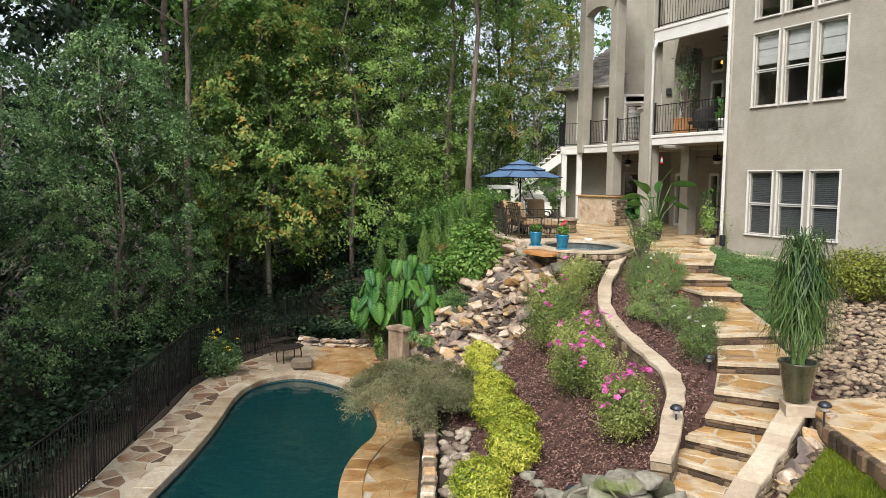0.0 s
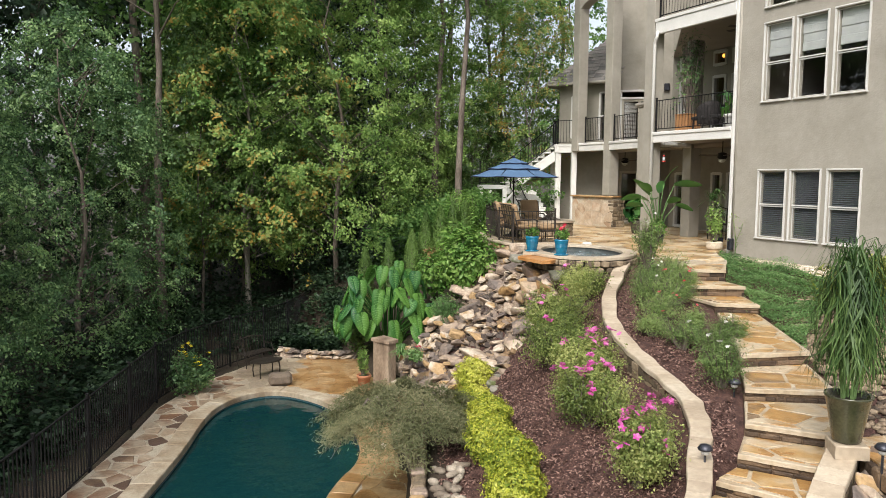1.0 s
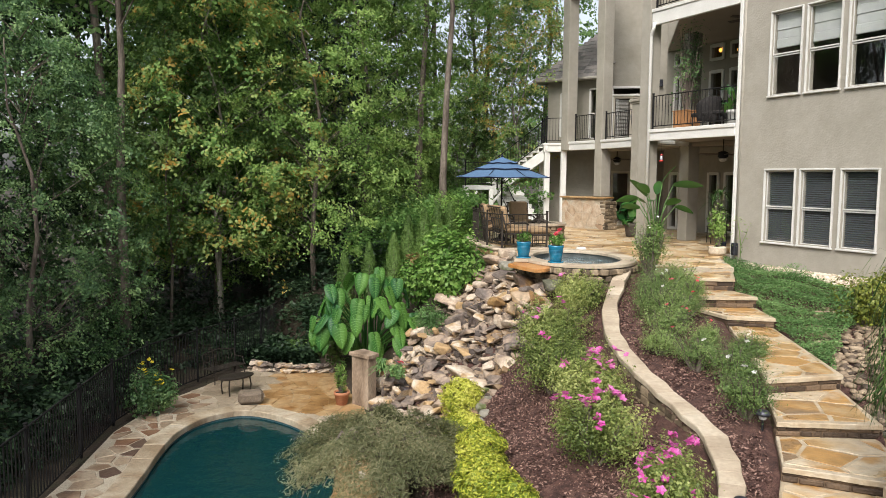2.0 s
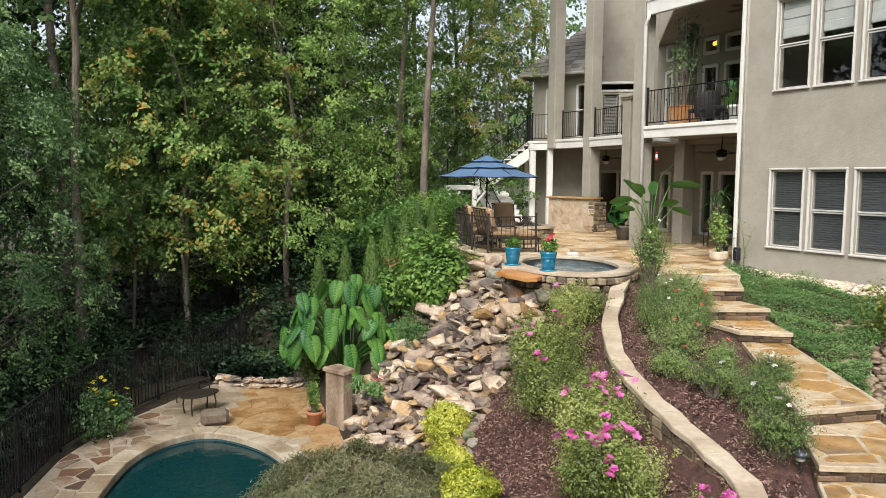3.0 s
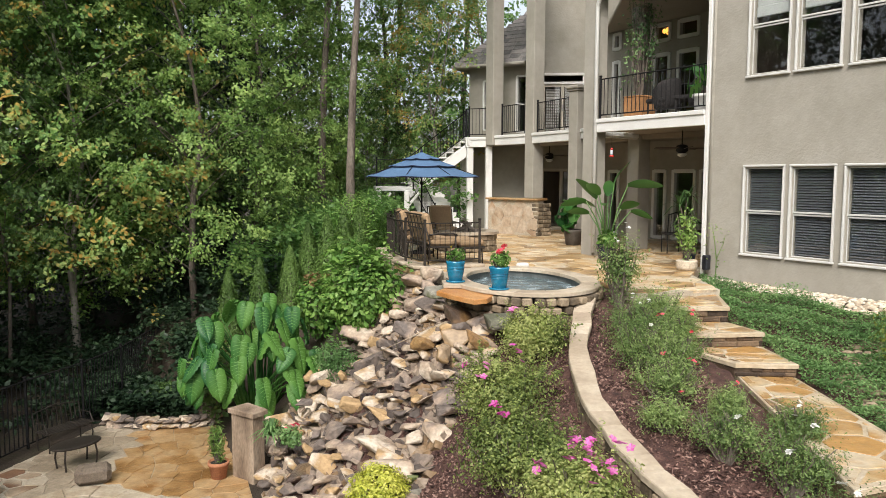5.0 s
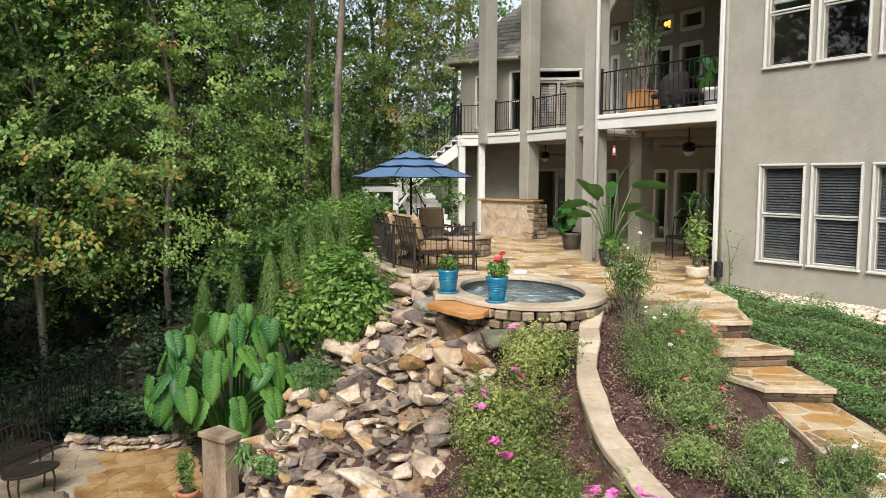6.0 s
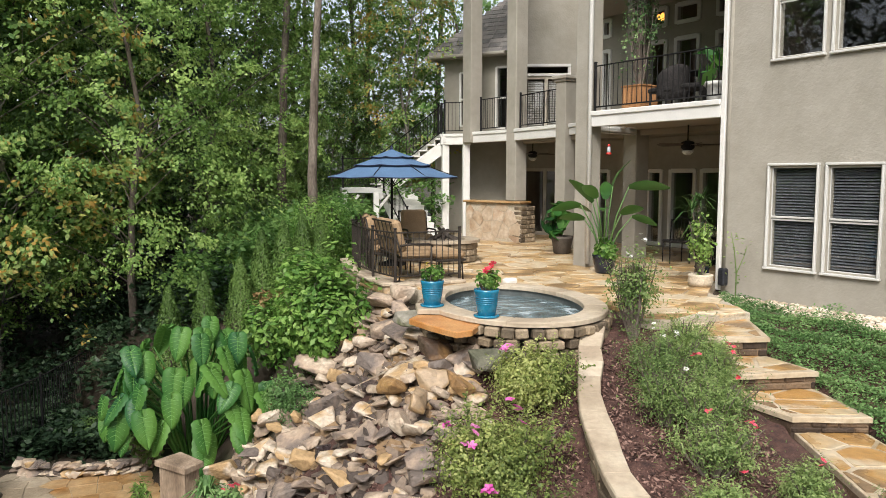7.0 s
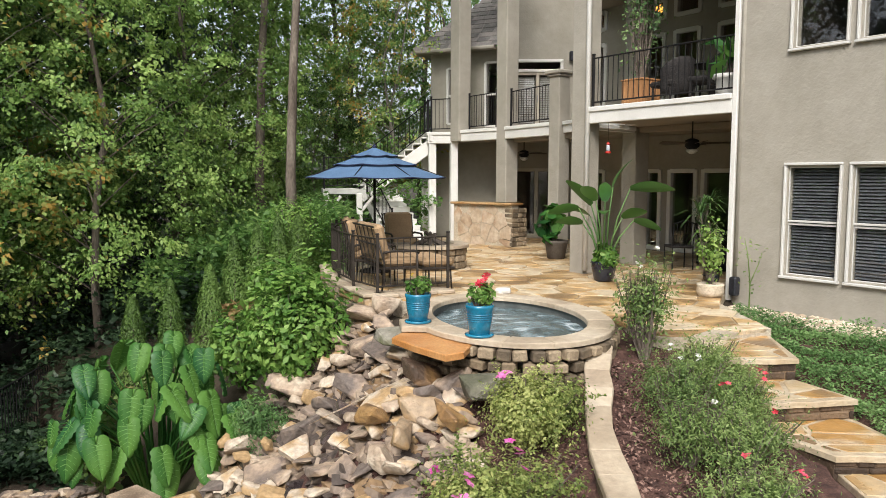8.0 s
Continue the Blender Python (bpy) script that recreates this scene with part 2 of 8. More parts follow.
LAMPMETAL = mat("lamp_metal", [(0.03, 0.032, 0.04), (0.06, 0.062, 0.075)], 6, 0.4, 0.1, 60, metal=0.6)
CHROME = mat("grey_metal", [(0.25, 0.25, 0.25), (0.33, 0.33, 0.33)], 6, 0.35, 0.05, 60, metal=0.9)
REDGLASS = mat("red_plastic", [(0.35, 0.02, 0.015), (0.45, 0.04, 0.03)], 6, 0.25, 0, 30)
DARKDOOR = mat("dark_door", [(0.06, 0.04, 0.03), (0.09, 0.065, 0.05)], 5, 0.5, 0.1, 40)
POOLTILE = mat("pool_plaster", [(0.02, 0.05, 0.06), (0.035, 0.075, 0.085)], 3, 0.5, 0.1, 30)
GLASS = glassmat("window_glass")
GRASS = leafmat("lawn_blades", [(0.12, 0.165, 0.012), (0.2, 0.25, 0.018), (0.26, 0.31, 0.03)], 0.4)

L_FOREST = leafmat("forest_leaves", [(0.075, 0.165, 0.045), (0.15, 0.28, 0.08), (0.24, 0.39, 0.12)], 0.55)
L_BRIGHT = leafmat("bright_leaves", [(0.115, 0.215, 0.05), (0.215, 0.345, 0.085), (0.37, 0.5, 0.15)], 0.5)
L_DARK = leafmat("dark_leaves", [(0.038, 0.085, 0.032), (0.1, 0.19, 0.072), (0.26, 0.39, 0.155)], 0.42, 0.42, 0.3)
# a darker copy of the forest leaves, with shade put into the colour
L_MID = leafmat("shade_leaves", [(0.05, 0.10, 0.03), (0.10, 0.18, 0.05), (0.19, 0.29, 0.09)], 0.45)
L_TURN = leafmat("turning_leaves", [(0.15, 0.3, 0.08), (0.26, 0.42, 0.12), (0.4, 0.48, 0.15), (0.52, 0.33, 0.08)], 0.5)
L_PINE = leafmat("conifer_leaves", [(0.05, 0.10, 0.02), (0.095, 0.17, 0.035), (0.15, 0.245, 0.06)], 0.3)
L_YELLOW = leafmat("golden_leaves", [(0.14, 0.2, 0.02), (0.40, 0.42, 0.045), (0.62, 0.6, 0.13)], 0.25)
L_AZALEA = leafmat("azalea_leaves", [(0.10, 0.145, 0.04), (0.235, 0.30, 0.08), (0.44, 0.47, 0.17)], 0.45)
L_MAPLE = leafmat("bronze_leaves", [(0.09, 0.105, 0.045), (0.18, 0.185, 0.09), (0.28, 0.27, 0.15)], 0.45)
MOSSY = mat("mossy_boulder", [(0.085, 0.085, 0.055), (0.165, 0.155, 0.12), (0.235, 0.22, 0.18), (0.11, 0.13, 0.045)], 2.2, 0.85, 0.6, 20, vary=0.4, grain=0.28, gscale=16)
L_COVER = leafmat("cover_leaves", [(0.07, 0.15, 0.045), (0.14, 0.26, 0.085), (0.24, 0.37, 0.14)], 0.38)
L_PADDLE = leafmat("paddle_leaves", [(0.02, 0.075, 0.016), (0.045, 0.125, 0.025), (0.085, 0.19, 0.04)], 0.4, 0.35, 0.5)
# very dark leaves: the deep shade of the woods is put into their colour
L_DEEPSHADE = leafmat("deep_shade_leaves", [(0.012, 0.028, 0.014), (0.024, 0.05, 0.023), (0.048, 0.085, 0.038)], 0.3)
L_EAR = leafmat("elephant_ear_leaf", [(0.016, 0.08, 0.019), (0.042, 0.145, 0.03), (0.115, 0.255, 0.048)], 0.38, 0.5, 0.28)
L_EARD = leafmat("old_elephant_ear_leaf", [(0.012, 0.065, 0.024), (0.026, 0.105, 0.034), (0.055, 0.16, 0.04)], 0.3, 0.45, 0.32)
VEIN = leafmat("leaf_vein", [(0.16, 0.34, 0.09), (0.22, 0.42, 0.13)], 0.4)
L_HYDR = leafmat("broad_leaves", [(0.05, 0.135, 0.022), (0.12, 0.24, 0.045), (0.25, 0.39, 0.095)], 0.38)
L_ROSE = leafmat("perennial_leaves", [(0.095, 0.16, 0.05), (0.19, 0.28, 0.085), (0.32, 0.41, 0.15)], 0.42)
L_BROWN = leafmat("dried_bloom", [(0.16, 0.10, 0.04), (0.26, 0.17, 0.075), (0.22, 0.22, 0.08)], 0.3)
PETAL = leafmat("magenta_petal", [(0.52, 0.05, 0.27), (0.64, 0.1, 0.4), (0.74, 0.24, 0.54)], 0.35)
PETALW = leafmat("white_petal", [(0.7, 0.7, 0.66), (0.78, 0.78, 0.74)], 0.3)
PETALR = leafmat("red_petal", [(0.55, 0.02, 0.03), (0.70, 0.05, 0.08), (0.75, 0.12, 0.2)], 0.3)
PETALY = leafmat("yellow_petal", [(0.6, 0.5, 0.03), (0.72, 0.62, 0.06)], 0.3)


# ---- mesh tools ----
class Mesh:
    """Collects corners and faces, then becomes one mesh."""

    def __init__(self):
        self.v, self.f = [], []

    def add(self, vs, fs, m=None):
        o = len(self.v)
        self.v += [tuple(m @ Vector(p)) for p in vs] if m else [tuple(p) for p in vs]
        self.f += [[o + k for k in q] for q in fs]
        return self

    def box(self, c, s, ch=0.012, m=None):
        """A box with chamfered edges."""
        hx, hy, hz = (a / 2 for a in s)
        ch = min(ch, 0.45 * min(hx, hy, hz) * 2)
        if ch <= 0:
            vs = [(c[0] + i * hx, c[1] + j * hy, c[2] + k * hz) for i in (-1, 1) for j in (-1, 1) for k in (-1, 1)]
            return self.add(vs, [(0, 1, 3, 2), (4, 6, 7, 5), (0, 4, 5, 1), (2, 3, 7, 6), (0, 2, 6, 4), (1, 5, 7, 3)], m)
        vs, ids = [], {}
        for i in (-1, 1):
            for j in (-1, 1):
                for k in (-1, 1):
                    for ax in range(3):
                        d = [hx - ch, hy - ch, hz - ch]
                        d[ax] += ch
                        ids[i, j, k, ax] = len(vs)
                        vs.append((c[0] + i * d[0], c[1] + j * d[1], c[2] + k * d[2]))
        fs = []
        for s1 in (-1, 1):
            fs.append([ids[s1, a, b, 0] for a, b in ((-1, -1), (1, -1), (1, 1), (-1, 1))][:: s1])
            fs.append([ids[a, s1, b, 1] for a, b in ((-1, -1), (-1, 1), (1, 1), (1, -1))][:: s1])
            fs.append([ids[a, b, s1, 2] for a, b in ((-1, -1), (1, -1), (1, 1), (-1, 1))][:: s1])
            for s2 in (-1, 1):
                q = [ids[s1, s2, -1, 0], ids[s1, s2, -1, 1], ids[s1, s2, 1, 1], ids[s1, s2, 1, 0]]
                fs.append(q if s1 * s2 > 0 else q[::-1])
                q = [ids[s1, -1, s2, 0], ids[s1, -1, s2, 2], ids[s1, 1, s2, 2], ids[s1, 1, s2, 0]]
                fs.append(q[::-1] if s1 * s2 > 0 else q)
                q = [ids[-1, s1, s2, 1], ids[-1, s1, s2, 2], ids[1, s1, s2, 2], ids[1, s1, s2, 1]]
                fs.append(q if s1 * s2 > 0 else q[::-1])
                for s3 in (-1, 1):
                    q = [ids[s1, s2, s3, a] for a in range(3)]
                    fs.append(q if s1 * s2 * s3 > 0 else q[::-1])
        return self.add(vs, fs, m)

    def tube(self, pts, rads, seg=8, caps=True, m=None):
        """A round bar along points; rads: one radius or one for each point."""
        pts = [Vector(p) for p in pts]
        if not hasattr(rads, "__len__"):
            rads = [rads] * len(pts)
        vs, fs = [], []
        side = None
        for k, p in enumerate(pts):
            d = (pts[min(k + 1, len(pts) - 1)] - pts[max(k - 1, 0)]).normalized()
            if side is None:
                side = d.cross(Vector((0.3, 0.2, 1)) if abs(d.z) < 0.9 else Vector((1, 0.1, 0))).normalized()
            side = (side - d * side.dot(d)).normalized()
            up = d.cross(side)
            for a in range(seg):
                w = 2 * math.pi * a / seg
                vs.append(p + (side * math.cos(w) + up * math.sin(w)) * rads[k])
        for k in range(len(pts) - 1):
            for a in range(seg):
                b = (a + 1) % seg
                fs.append((k * seg + a, k * seg + b, (k + 1) * seg + b, (k + 1) * seg + a))
        if caps:
            fs += [list(range(seg))[::-1], [(len(pts) - 1) * seg + a for a in range(seg)]]
        return self.add(vs, fs, m)

    def lathe(self, prof, seg=24, m=None, wob=0.0):
        """A turned form from (radius, height) rows."""
        vs, fs = [], []
        for r, z in prof:
            for a in range(seg):
                w = 2 * math.pi * a / seg
                k = 1 + wob * math.sin(3 * w + z * 9)
                vs.append((r * k * math.cos(w), r * k * math.sin(w), z))
        for k in range(len(prof) - 1):
            for a in range(seg):
                b = (a + 1) % seg
                fs.append((k * seg + a, k * seg + b, (k + 1) * seg + b, (k + 1) * seg + a))
        fs += [list(range(seg))[::-1], [(len(prof) - 1) * seg + a for a in range(seg)]]
        return self.add(vs, fs, m)

    def prism(self, poly, z0, z1, inset=0.0, m=None):
        """An upright block over a polygon that runs anticlockwise; inset: how far the top edge is rounded off."""
        n = len(poly)
        if area(poly) < 0:
            poly = poly[::-1]
        cx, cy = sum(p[0] for p in poly) / n, sum(p[1] for p in poly) / n
        top = shrink(poly, inset) if inset else poly
        vs = [(x, y, z0) for x, y in poly]
        if inset:
            vs += [(x, y, z1 - inset * 0.7) for x, y in poly]
        vs += [(x, y, z1) for x, y in top]
        rings = len(vs) // n
        fs = [list(range(n))[::-1], [(rings - 1) * n + a for a in range(n)]]
        for k in range(rings - 1):
            fs += [(k * n + a, k * n + (a + 1) % n, (k + 1) * n + (a + 1) % n, (k + 1) * n + a) for a in range(n)]
        return self.add(vs, fs, m)

    def data(self, name, material, smooth=False):
        me = bpy.data.meshes.new(name)
        me.from_pydata(self.v, [], self.f)
        me.materials.append(material)
        if smooth:
            me.polygons.foreach_set("use_smooth", [True] * len(me.polygons))
        me.update()
        return me


def area(poly):
    return sum(poly[k - 1][0] * poly[k][1] - poly[k][0] * poly[k - 1][1] for k in range(len(poly))) / 2


def shrink(poly, d):
    """A polygon moved in by about d, towards its middle."""
    n = len(poly)
    cx, cy = sum(p[0] for p in poly) / n, sum(p[1] for p in poly) / n
    out = []
    for x, y in poly:
        far = math.hypot(x - cx, y - cy) + 1e-6
        k = max(0.2, 1 - d / far)
        out.append((cx + (x - cx) * k, cy + (y - cy) * k))
    return out


def inside(p, poly):
    x, y, hit = p[0], p[1], False
    for k in range(len(poly)):
        (x1, y1), (x2, y2) = poly[k - 1], poly[k]
        if (y1 > y) != (y2 > y) and x < (x2 - x1) * (y - y1) / (y2 - y1) + x1:
            hit = not hit
    return hit


def onto(p, poly):
    """The nearest point of a polygon's edge."""
    best, where = 1e9, p
    for k in range(len(poly)):
        (x1, y1), (x2, y2) = poly[k - 1], poly[k]
        dx, dy = x2 - x1, y2 - y1
        t = max(0, min(1, ((p[0] - x1) * dx + (p[1] - y1) * dy) / (dx * dx + dy * dy + 1e-9)))
        q = (x1 + t * dx, y1 + t * dy)
        d = (q[0] - p[0]) ** 2 + (q[1] - p[1]) ** 2
        if d < best:
            best, where = d, q
    return where


def crazy(poly, size, rng, joint=0.02, hole=None, jitter=0.42, convex=False):
    """Irregular paving: cells round scattered middles, cut to a polygon, with joints."""
    xs, ys = [p[0] for p in poly], [p[1] for p in poly]
    pts = []
    nx, ny = int((max(xs) - min(xs)) / size) + 3, int((max(ys) - min(ys)) / size) + 3
    for i in range(nx):
        for j in range(ny):
            pts.append((min(xs) + size * (i - 1 + (0.5 if j % 2 else 0) + rng.uniform(-jitter, jitter)), min(ys) + size * (j - 1 + rng.uniform(-jitter, jitter))))
    arr = np.array(pts)
    out = []
    for k, p in enumerate(pts):
        if (not convex and not inside(p, poly)) or (hole and inside(p, hole)):
            continue
        cell = [(p[0] + a * size * 1.6, p[1] + b * size * 1.6) for a, b in ((-1, -1), (1, -1), (1, 1), (-1, 1))]
        for q in np.argsort(((arr - p) ** 2).sum(1))[1:19]:
            mx, my = (p[0] + pts[q][0]) / 2, (p[1] + pts[q][1]) / 2
            nxv, nyv = pts[q][0] - p[0], pts[q][1] - p[1]
            nl = math.hypot(nxv, nyv)
            side = [((x - mx) * nxv + (y - my) * nyv) / nl + joint / 2 for x, y in cell]
            new_cell = []
            for a in range(len(cell)):
                b = (a + 1) % len(cell)
                if side[a] <= 0:
                    new_cell.append(cell[a])
                if (side[a] < 0) != (side[b] < 0):
                    t = side[a] / (side[a] - side[b])
                    new_cell.append((cell[a][0] + t * (cell[b][0] - cell[a][0]), cell[a][1] + t * (cell[b][1] - cell[a][1])))
            cell = new_cell
            if len(cell) < 3:
                break
        if convex and len(cell) >= 3:
            ring = poly if area(poly) > 0 else poly[::-1]
            for a in range(len(ring)):
                (ax, ay), (bx, by) = ring[a - 1], ring[a]
                side = [-((bx - ax) * (y - ay) - (by - ay) * (x - ax)) for x, y in cell]
                cut_cell = []
                for c in range(len(cell)):
                    e = (c + 1) % len(cell)
                    if side[c] <= 0:
                        cut_cell.append(cell[c])
                    if (side[c] < 0) != (side[e] < 0):
                        t = side[c] / (side[c] - side[e])
                        cut_cell.append((cell[c][0] + t * (cell[e][0] - cell[c][0]), cell[c][1] + t * (cell[e][1] - cell[c][1])))
                cell = cut_cell
                if len(cell) < 3:
                    break
        elif not convex:
            cell = [c if inside(c, poly) else onto(c, poly) for c in cell]
        if hole:
            cell = [onto(c, hole) if inside(c, hole) else c for c in cell]
        clean = [c for a, c in enumerate(cell) if math.hypot(c[0] - cell[a - 1][0], c[1] - cell[a - 1][1]) > 0.015]
        if len(clean) >= 3 and abs(area(clean)) > (0.02 if convex else 0.08) * size * size:
            out.append(clean)
    return out


def thing(name, m=None, label="", category="", group="", kind=""):
    ob = new(name)
    ob.empty_display_size = 0.1
    if m is not None:
        ob.matrix_world = m
    return tagged(ob, label, category, group, kind)


def part(name, mesh, material, parent, label="", smooth=False, m=None):
    """One mesh object under a thing or a part."""
    ob = new(name, mesh.data(name, material, smooth) if isinstance(mesh, Mesh) else mesh)
    if parent is not None:
        ob.parent = parent
    if m is not None:
        ob.matrix_local = m
    if label:
        ob["label"] = label
    return ob


def solo(name, mesh, material, label, category, group="", kind="", smooth=False, m=None):
    """A thing that is one mesh."""
    ob = new(name, mesh.data(name, material, smooth) if isinstance(mesh, Mesh) else mesh)
    if m is not None:
        ob.matrix_world = m
    return tagged(ob, label, category, group, kind)


def quads(pos, nor, size, material, name, rng, aspect=0.55, fold=0.0, droop=0.0):
    """Many small leaves, each a pointed blade of four corners, as one mesh. pos, nor: arrays (n, 3)."""
    n = len(pos)
    nor = nor + rng.normal(0, 0.45, (n, 3))
    nor /= np.linalg.norm(nor, axis=1, keepdims=True) + 1e-9
    t = np.cross(nor, rng.normal(0, 1, (n, 3)))
    t[:, 2] -= droop
    t -= nor * (t * nor).sum(1, keepdims=True)
    t /= np.linalg.norm(t, axis=1, keepdims=True) + 1e-9
    s = np.cross(nor, t)
    ln = (size * rng.uniform(0.6, 1.35, n))[:, None]
    wd = ln * aspect * 0.5
    base = pos - t * ln * 0.5
    tip = pos + t * ln * 0.5 - nor * ln * 0.12
    mid = pos - t * ln * 0.05 + nor * ln * fold
    c = 4
    rim = [base, mid + s * wd, tip, mid - s * wd]
    if n < 6000 and size > 0.09 and aspect > 0.5:
        # large leaves have rounder sides
        c = 6
        lo, hi = pos - t * ln * 0.24, pos + t * ln * 0.2 - nor * ln * 0.03
        rim = [base, lo + s * wd * 0.86, hi + s * wd * 0.78, tip, hi - s * wd * 0.78, lo - s * wd * 0.86]
    v = np.stack(rim, 1).reshape(-1, 3)
    me = bpy.data.meshes.new(name)
    me.vertices.add(c * n)
    me.vertices.foreach_set("co", v.ravel())
    me.loops.add(c * n)
    me.loops.foreach_set("vertex_index", np.arange(c * n, dtype=np.int32))
    me.polygons.add(n)
    me.polygons.foreach_set("loop_start", np.arange(0, c * n, c, dtype=np.int32))
    me.materials.append(material)
    me.update(calc_edges=True)
    return me


def ball(n, rng, shell=0.6):
    """Points in a unit ball, mostly near its skin."""
    d = rng.normal(0, 1, (n, 3))
    d /= np.linalg.norm(d, axis=1, keepdims=True)
    return d * (shell + (1 - shell) * rng.random((n, 1))) ** 1.0, d

# ---- the lie of the land ----
def table(y, ks, vs):
    return np.interp(y, ks, vs)


YK = [0, 5, 7.5, 9, 10.6, 12, 14, 16, 17.2, 19, 21, 23, 26, 40]
UP_X = [2.0, 2.2, 2.2, 2.75, 3.15, 3.05, 2.95, 3.3, 2.6, 2.1, 1.85, 1.85, 1.85, 1.8]
UP_Z = [-2.0, -1.85, -1.55, -1.38, -1.22, -1.08, -0.85, -0.52, -0.35, -0.3, -0.25, -0.25, -0.3, -0.4]
LO_X = [-0.2, -0.1, -0.1, -0.1, -0.1, -0.1, -0.2, -0.7, -0.95, -1.2, -1.5, -2.2, -4, -8]
LO_Z = [-2.5, -2.45, -2.4, -2.3, -2.25, -2.25, -2.5, -2.95, -3.05, -3.1, -3.1, -3.0, -2.2, -1.6]
STEP_Y = [0, 5, 7.6, 8.4, 9.3, 10.5, 12, 15, 16, 17, 17.5, 40]
STEP_Z = [-2.0, -1.9, -1.85, -1.5, -1.2, -1.02, -0.9, -0.66, -0.5, -0.26, -0.12, -0.12]
CAPY = [7.4, 8.6, 10.6, 12.5, 15.8, 17.4, 18]
CAPZ = [-1.5, -1.3, -1.1, -0.92, -0.45, 0.02, 0.04]
DECK = -3.27
# garden steps: left and right end of each nosing, and its height
STEPS = [((5.05, 17.35), (6.3, 17.6), -0.03), ((5.0, 16.68), (5.86, 16.55), -0.1), ((4.9, 15.9), (5.98, 15.85), -0.33), ((5.14, 15.06), (5.86, 14.9), -0.53), ((4.27, 11.75), (5.32, 11.95), -0.7), ((3.92, 10.72), (5.0, 10.6), -0.89), ((3.58, 9.87), (4.62, 9.35), -1.06), ((3.29, 9.34), (4.1, 8.85), -1.22), ((2.95, 9.03), (3.7, 8.4), -1.39), ((2.65, 8.79), (3.35, 8.05), -1.56), ((2.34, 8.56), (3.0, 7.7), -1.72), ((2.05, 8.26), (2.7, 7.4), -1.88)]
HA = radians(23.5)
HM = Matrix(((math.sin(HA), math.cos(HA), 0, 7.27), (-math.cos(HA), math.sin(HA), 0, 20.0), (0, 0, 1, 0), (0, 0, 0, 1)))


def hw(u, w, z=0.0):
    """From the house's own axes (along its wing wall, into the house, up) to the world."""
    return HM @ Vector((u, w, z))


def land(x, y):
    """The ground's height."""
    x, y = np.asarray(x, float), np.asarray(y, float)
    ux, uz, lx, lz = (table(y, YK, k) for k in (UP_X, UP_Z, LO_X, LO_Z))
    sz = table(y, STEP_Y, STEP_Z)
    t = np.clip((x - lx) / (ux - lx), 0, 1)
    wall_drop = table(y, [7.4, 8.4, 13.0, 15.0, 16.3], [0.08, 0.24, 0.24, 0.14, 0.0])
    bank = lz + (uz - wall_drop - lz) * (0.35 * t + 0.65 * t * t * (3 - 2 * t))
    # the steep cut of the cascade
    cut = np.clip(-0.33 - (2.15 - x) * 0.98, -3.3, -0.33)
    near = np.clip((y - 14.3 - np.clip(1.5 - x, -1, 1) * 0.2) / 0.8, 0, 1) * np.clip((20.6 - y) / 1.0, 0, 1) * (x < 2.3)
    bank = bank + near * (np.minimum(bank, cut) - bank)
    r = np.clip((x - ux) / np.maximum(4.6 - ux, 0.3), 0, 1)
    bed = uz + (sz - uz) * r
    # up to the house's wall on the far side of the steps
    wall_x = 7.27 + (20.0 - y) * math.tan(HA)
    edge = np.interp(y, [7, 9, 12, 15, 17], [4.9, 4.9, 5.2, 5.9, 6.2])
    k = np.clip((x - edge) / np.maximum(wall_x - edge, 0.5), 0, 1)
    rise = sz - 0.06 + (-0.14 - sz) * (k ** 0.8)
    z = np.where(x < ux, bank, np.where(x < edge, bed, np.where(y < 20, rise, -0.12)))
    # the ground stays under the treads
    mid_y = [(a[1] + b[1]) / 2 for a, b, _ in STEPS][::-1]
    left, right = ([q[k][0] for q in STEPS][::-1] for k in (0, 1))
    tz = np.full(np.shape(y), 9.0)
    for k in range(1, len(STEPS)):
        (a, b, h), (a0, b0, _) = STEPS[k], STEPS[k - 1]
        ya, yb = a[1] + (x - a[0]) * (b[1] - a[1]) / (b[0] - a[0]), a0[1] + (x - a0[0]) * (b0[1] - a0[1]) / (b0[0] - a0[0])
        tz = np.where((y > ya - 0.25) & (y < yb + 0.1), np.minimum(tz, h - 0.16), tz)
    slack = np.where(y < 9.9, 0.3, 0.02)
    on = (x > np.interp(y, mid_y, left) - slack) & (x < np.interp(y, mid_y, right) + slack) & (y > 7.4) & (y < 17.5)
    z = np.where(on, np.minimum(z, tz), z)
    # the walled lower terrace, and the slope into the woods
    drop = np.clip((lx - x) / 0.22, 0, 1)
    low = -3.36 - 0.06 * np.clip(-6.5 - x, 0, 30) + 0.05 * np.clip(y - 24, 0, 40)
    z = np.where(x < lx, z + (low - z) * drop, z)
    return z


POOL = [(-4.55, 8.0), (-4.5, 11.6), (-4.45, 13.1), (-4.5, 15.0), (-4.66, 16.6), (-4.62, 17.7), (-4.25, 18.5), (-3.6, 18.9), (-2.8, 18.45), (-2.1, 17.7), (-1.6, 16.6), (-1.27, 15.3), (-1.24, 14.3), (-1.47, 13.6), (-1.62, 12.7), (-1.6, 11.6), (-1.3, 9.6), (-1.4, 8.0)]


def rounded(poly, rounds=2):
    for _ in range(rounds):
        out = []
        for k in range(len(poly)):
            a, b = poly[k], poly[(k + 1) % len(poly)]
            out += [(0.75 * a[0] + 0.25 * b[0], 0.75 * a[1] + 0.25 * b[1]), (0.25 * a[0] + 0.75 * b[0], 0.25 * a[1] + 0.75 * b[1])]
        poly = out
    return poly


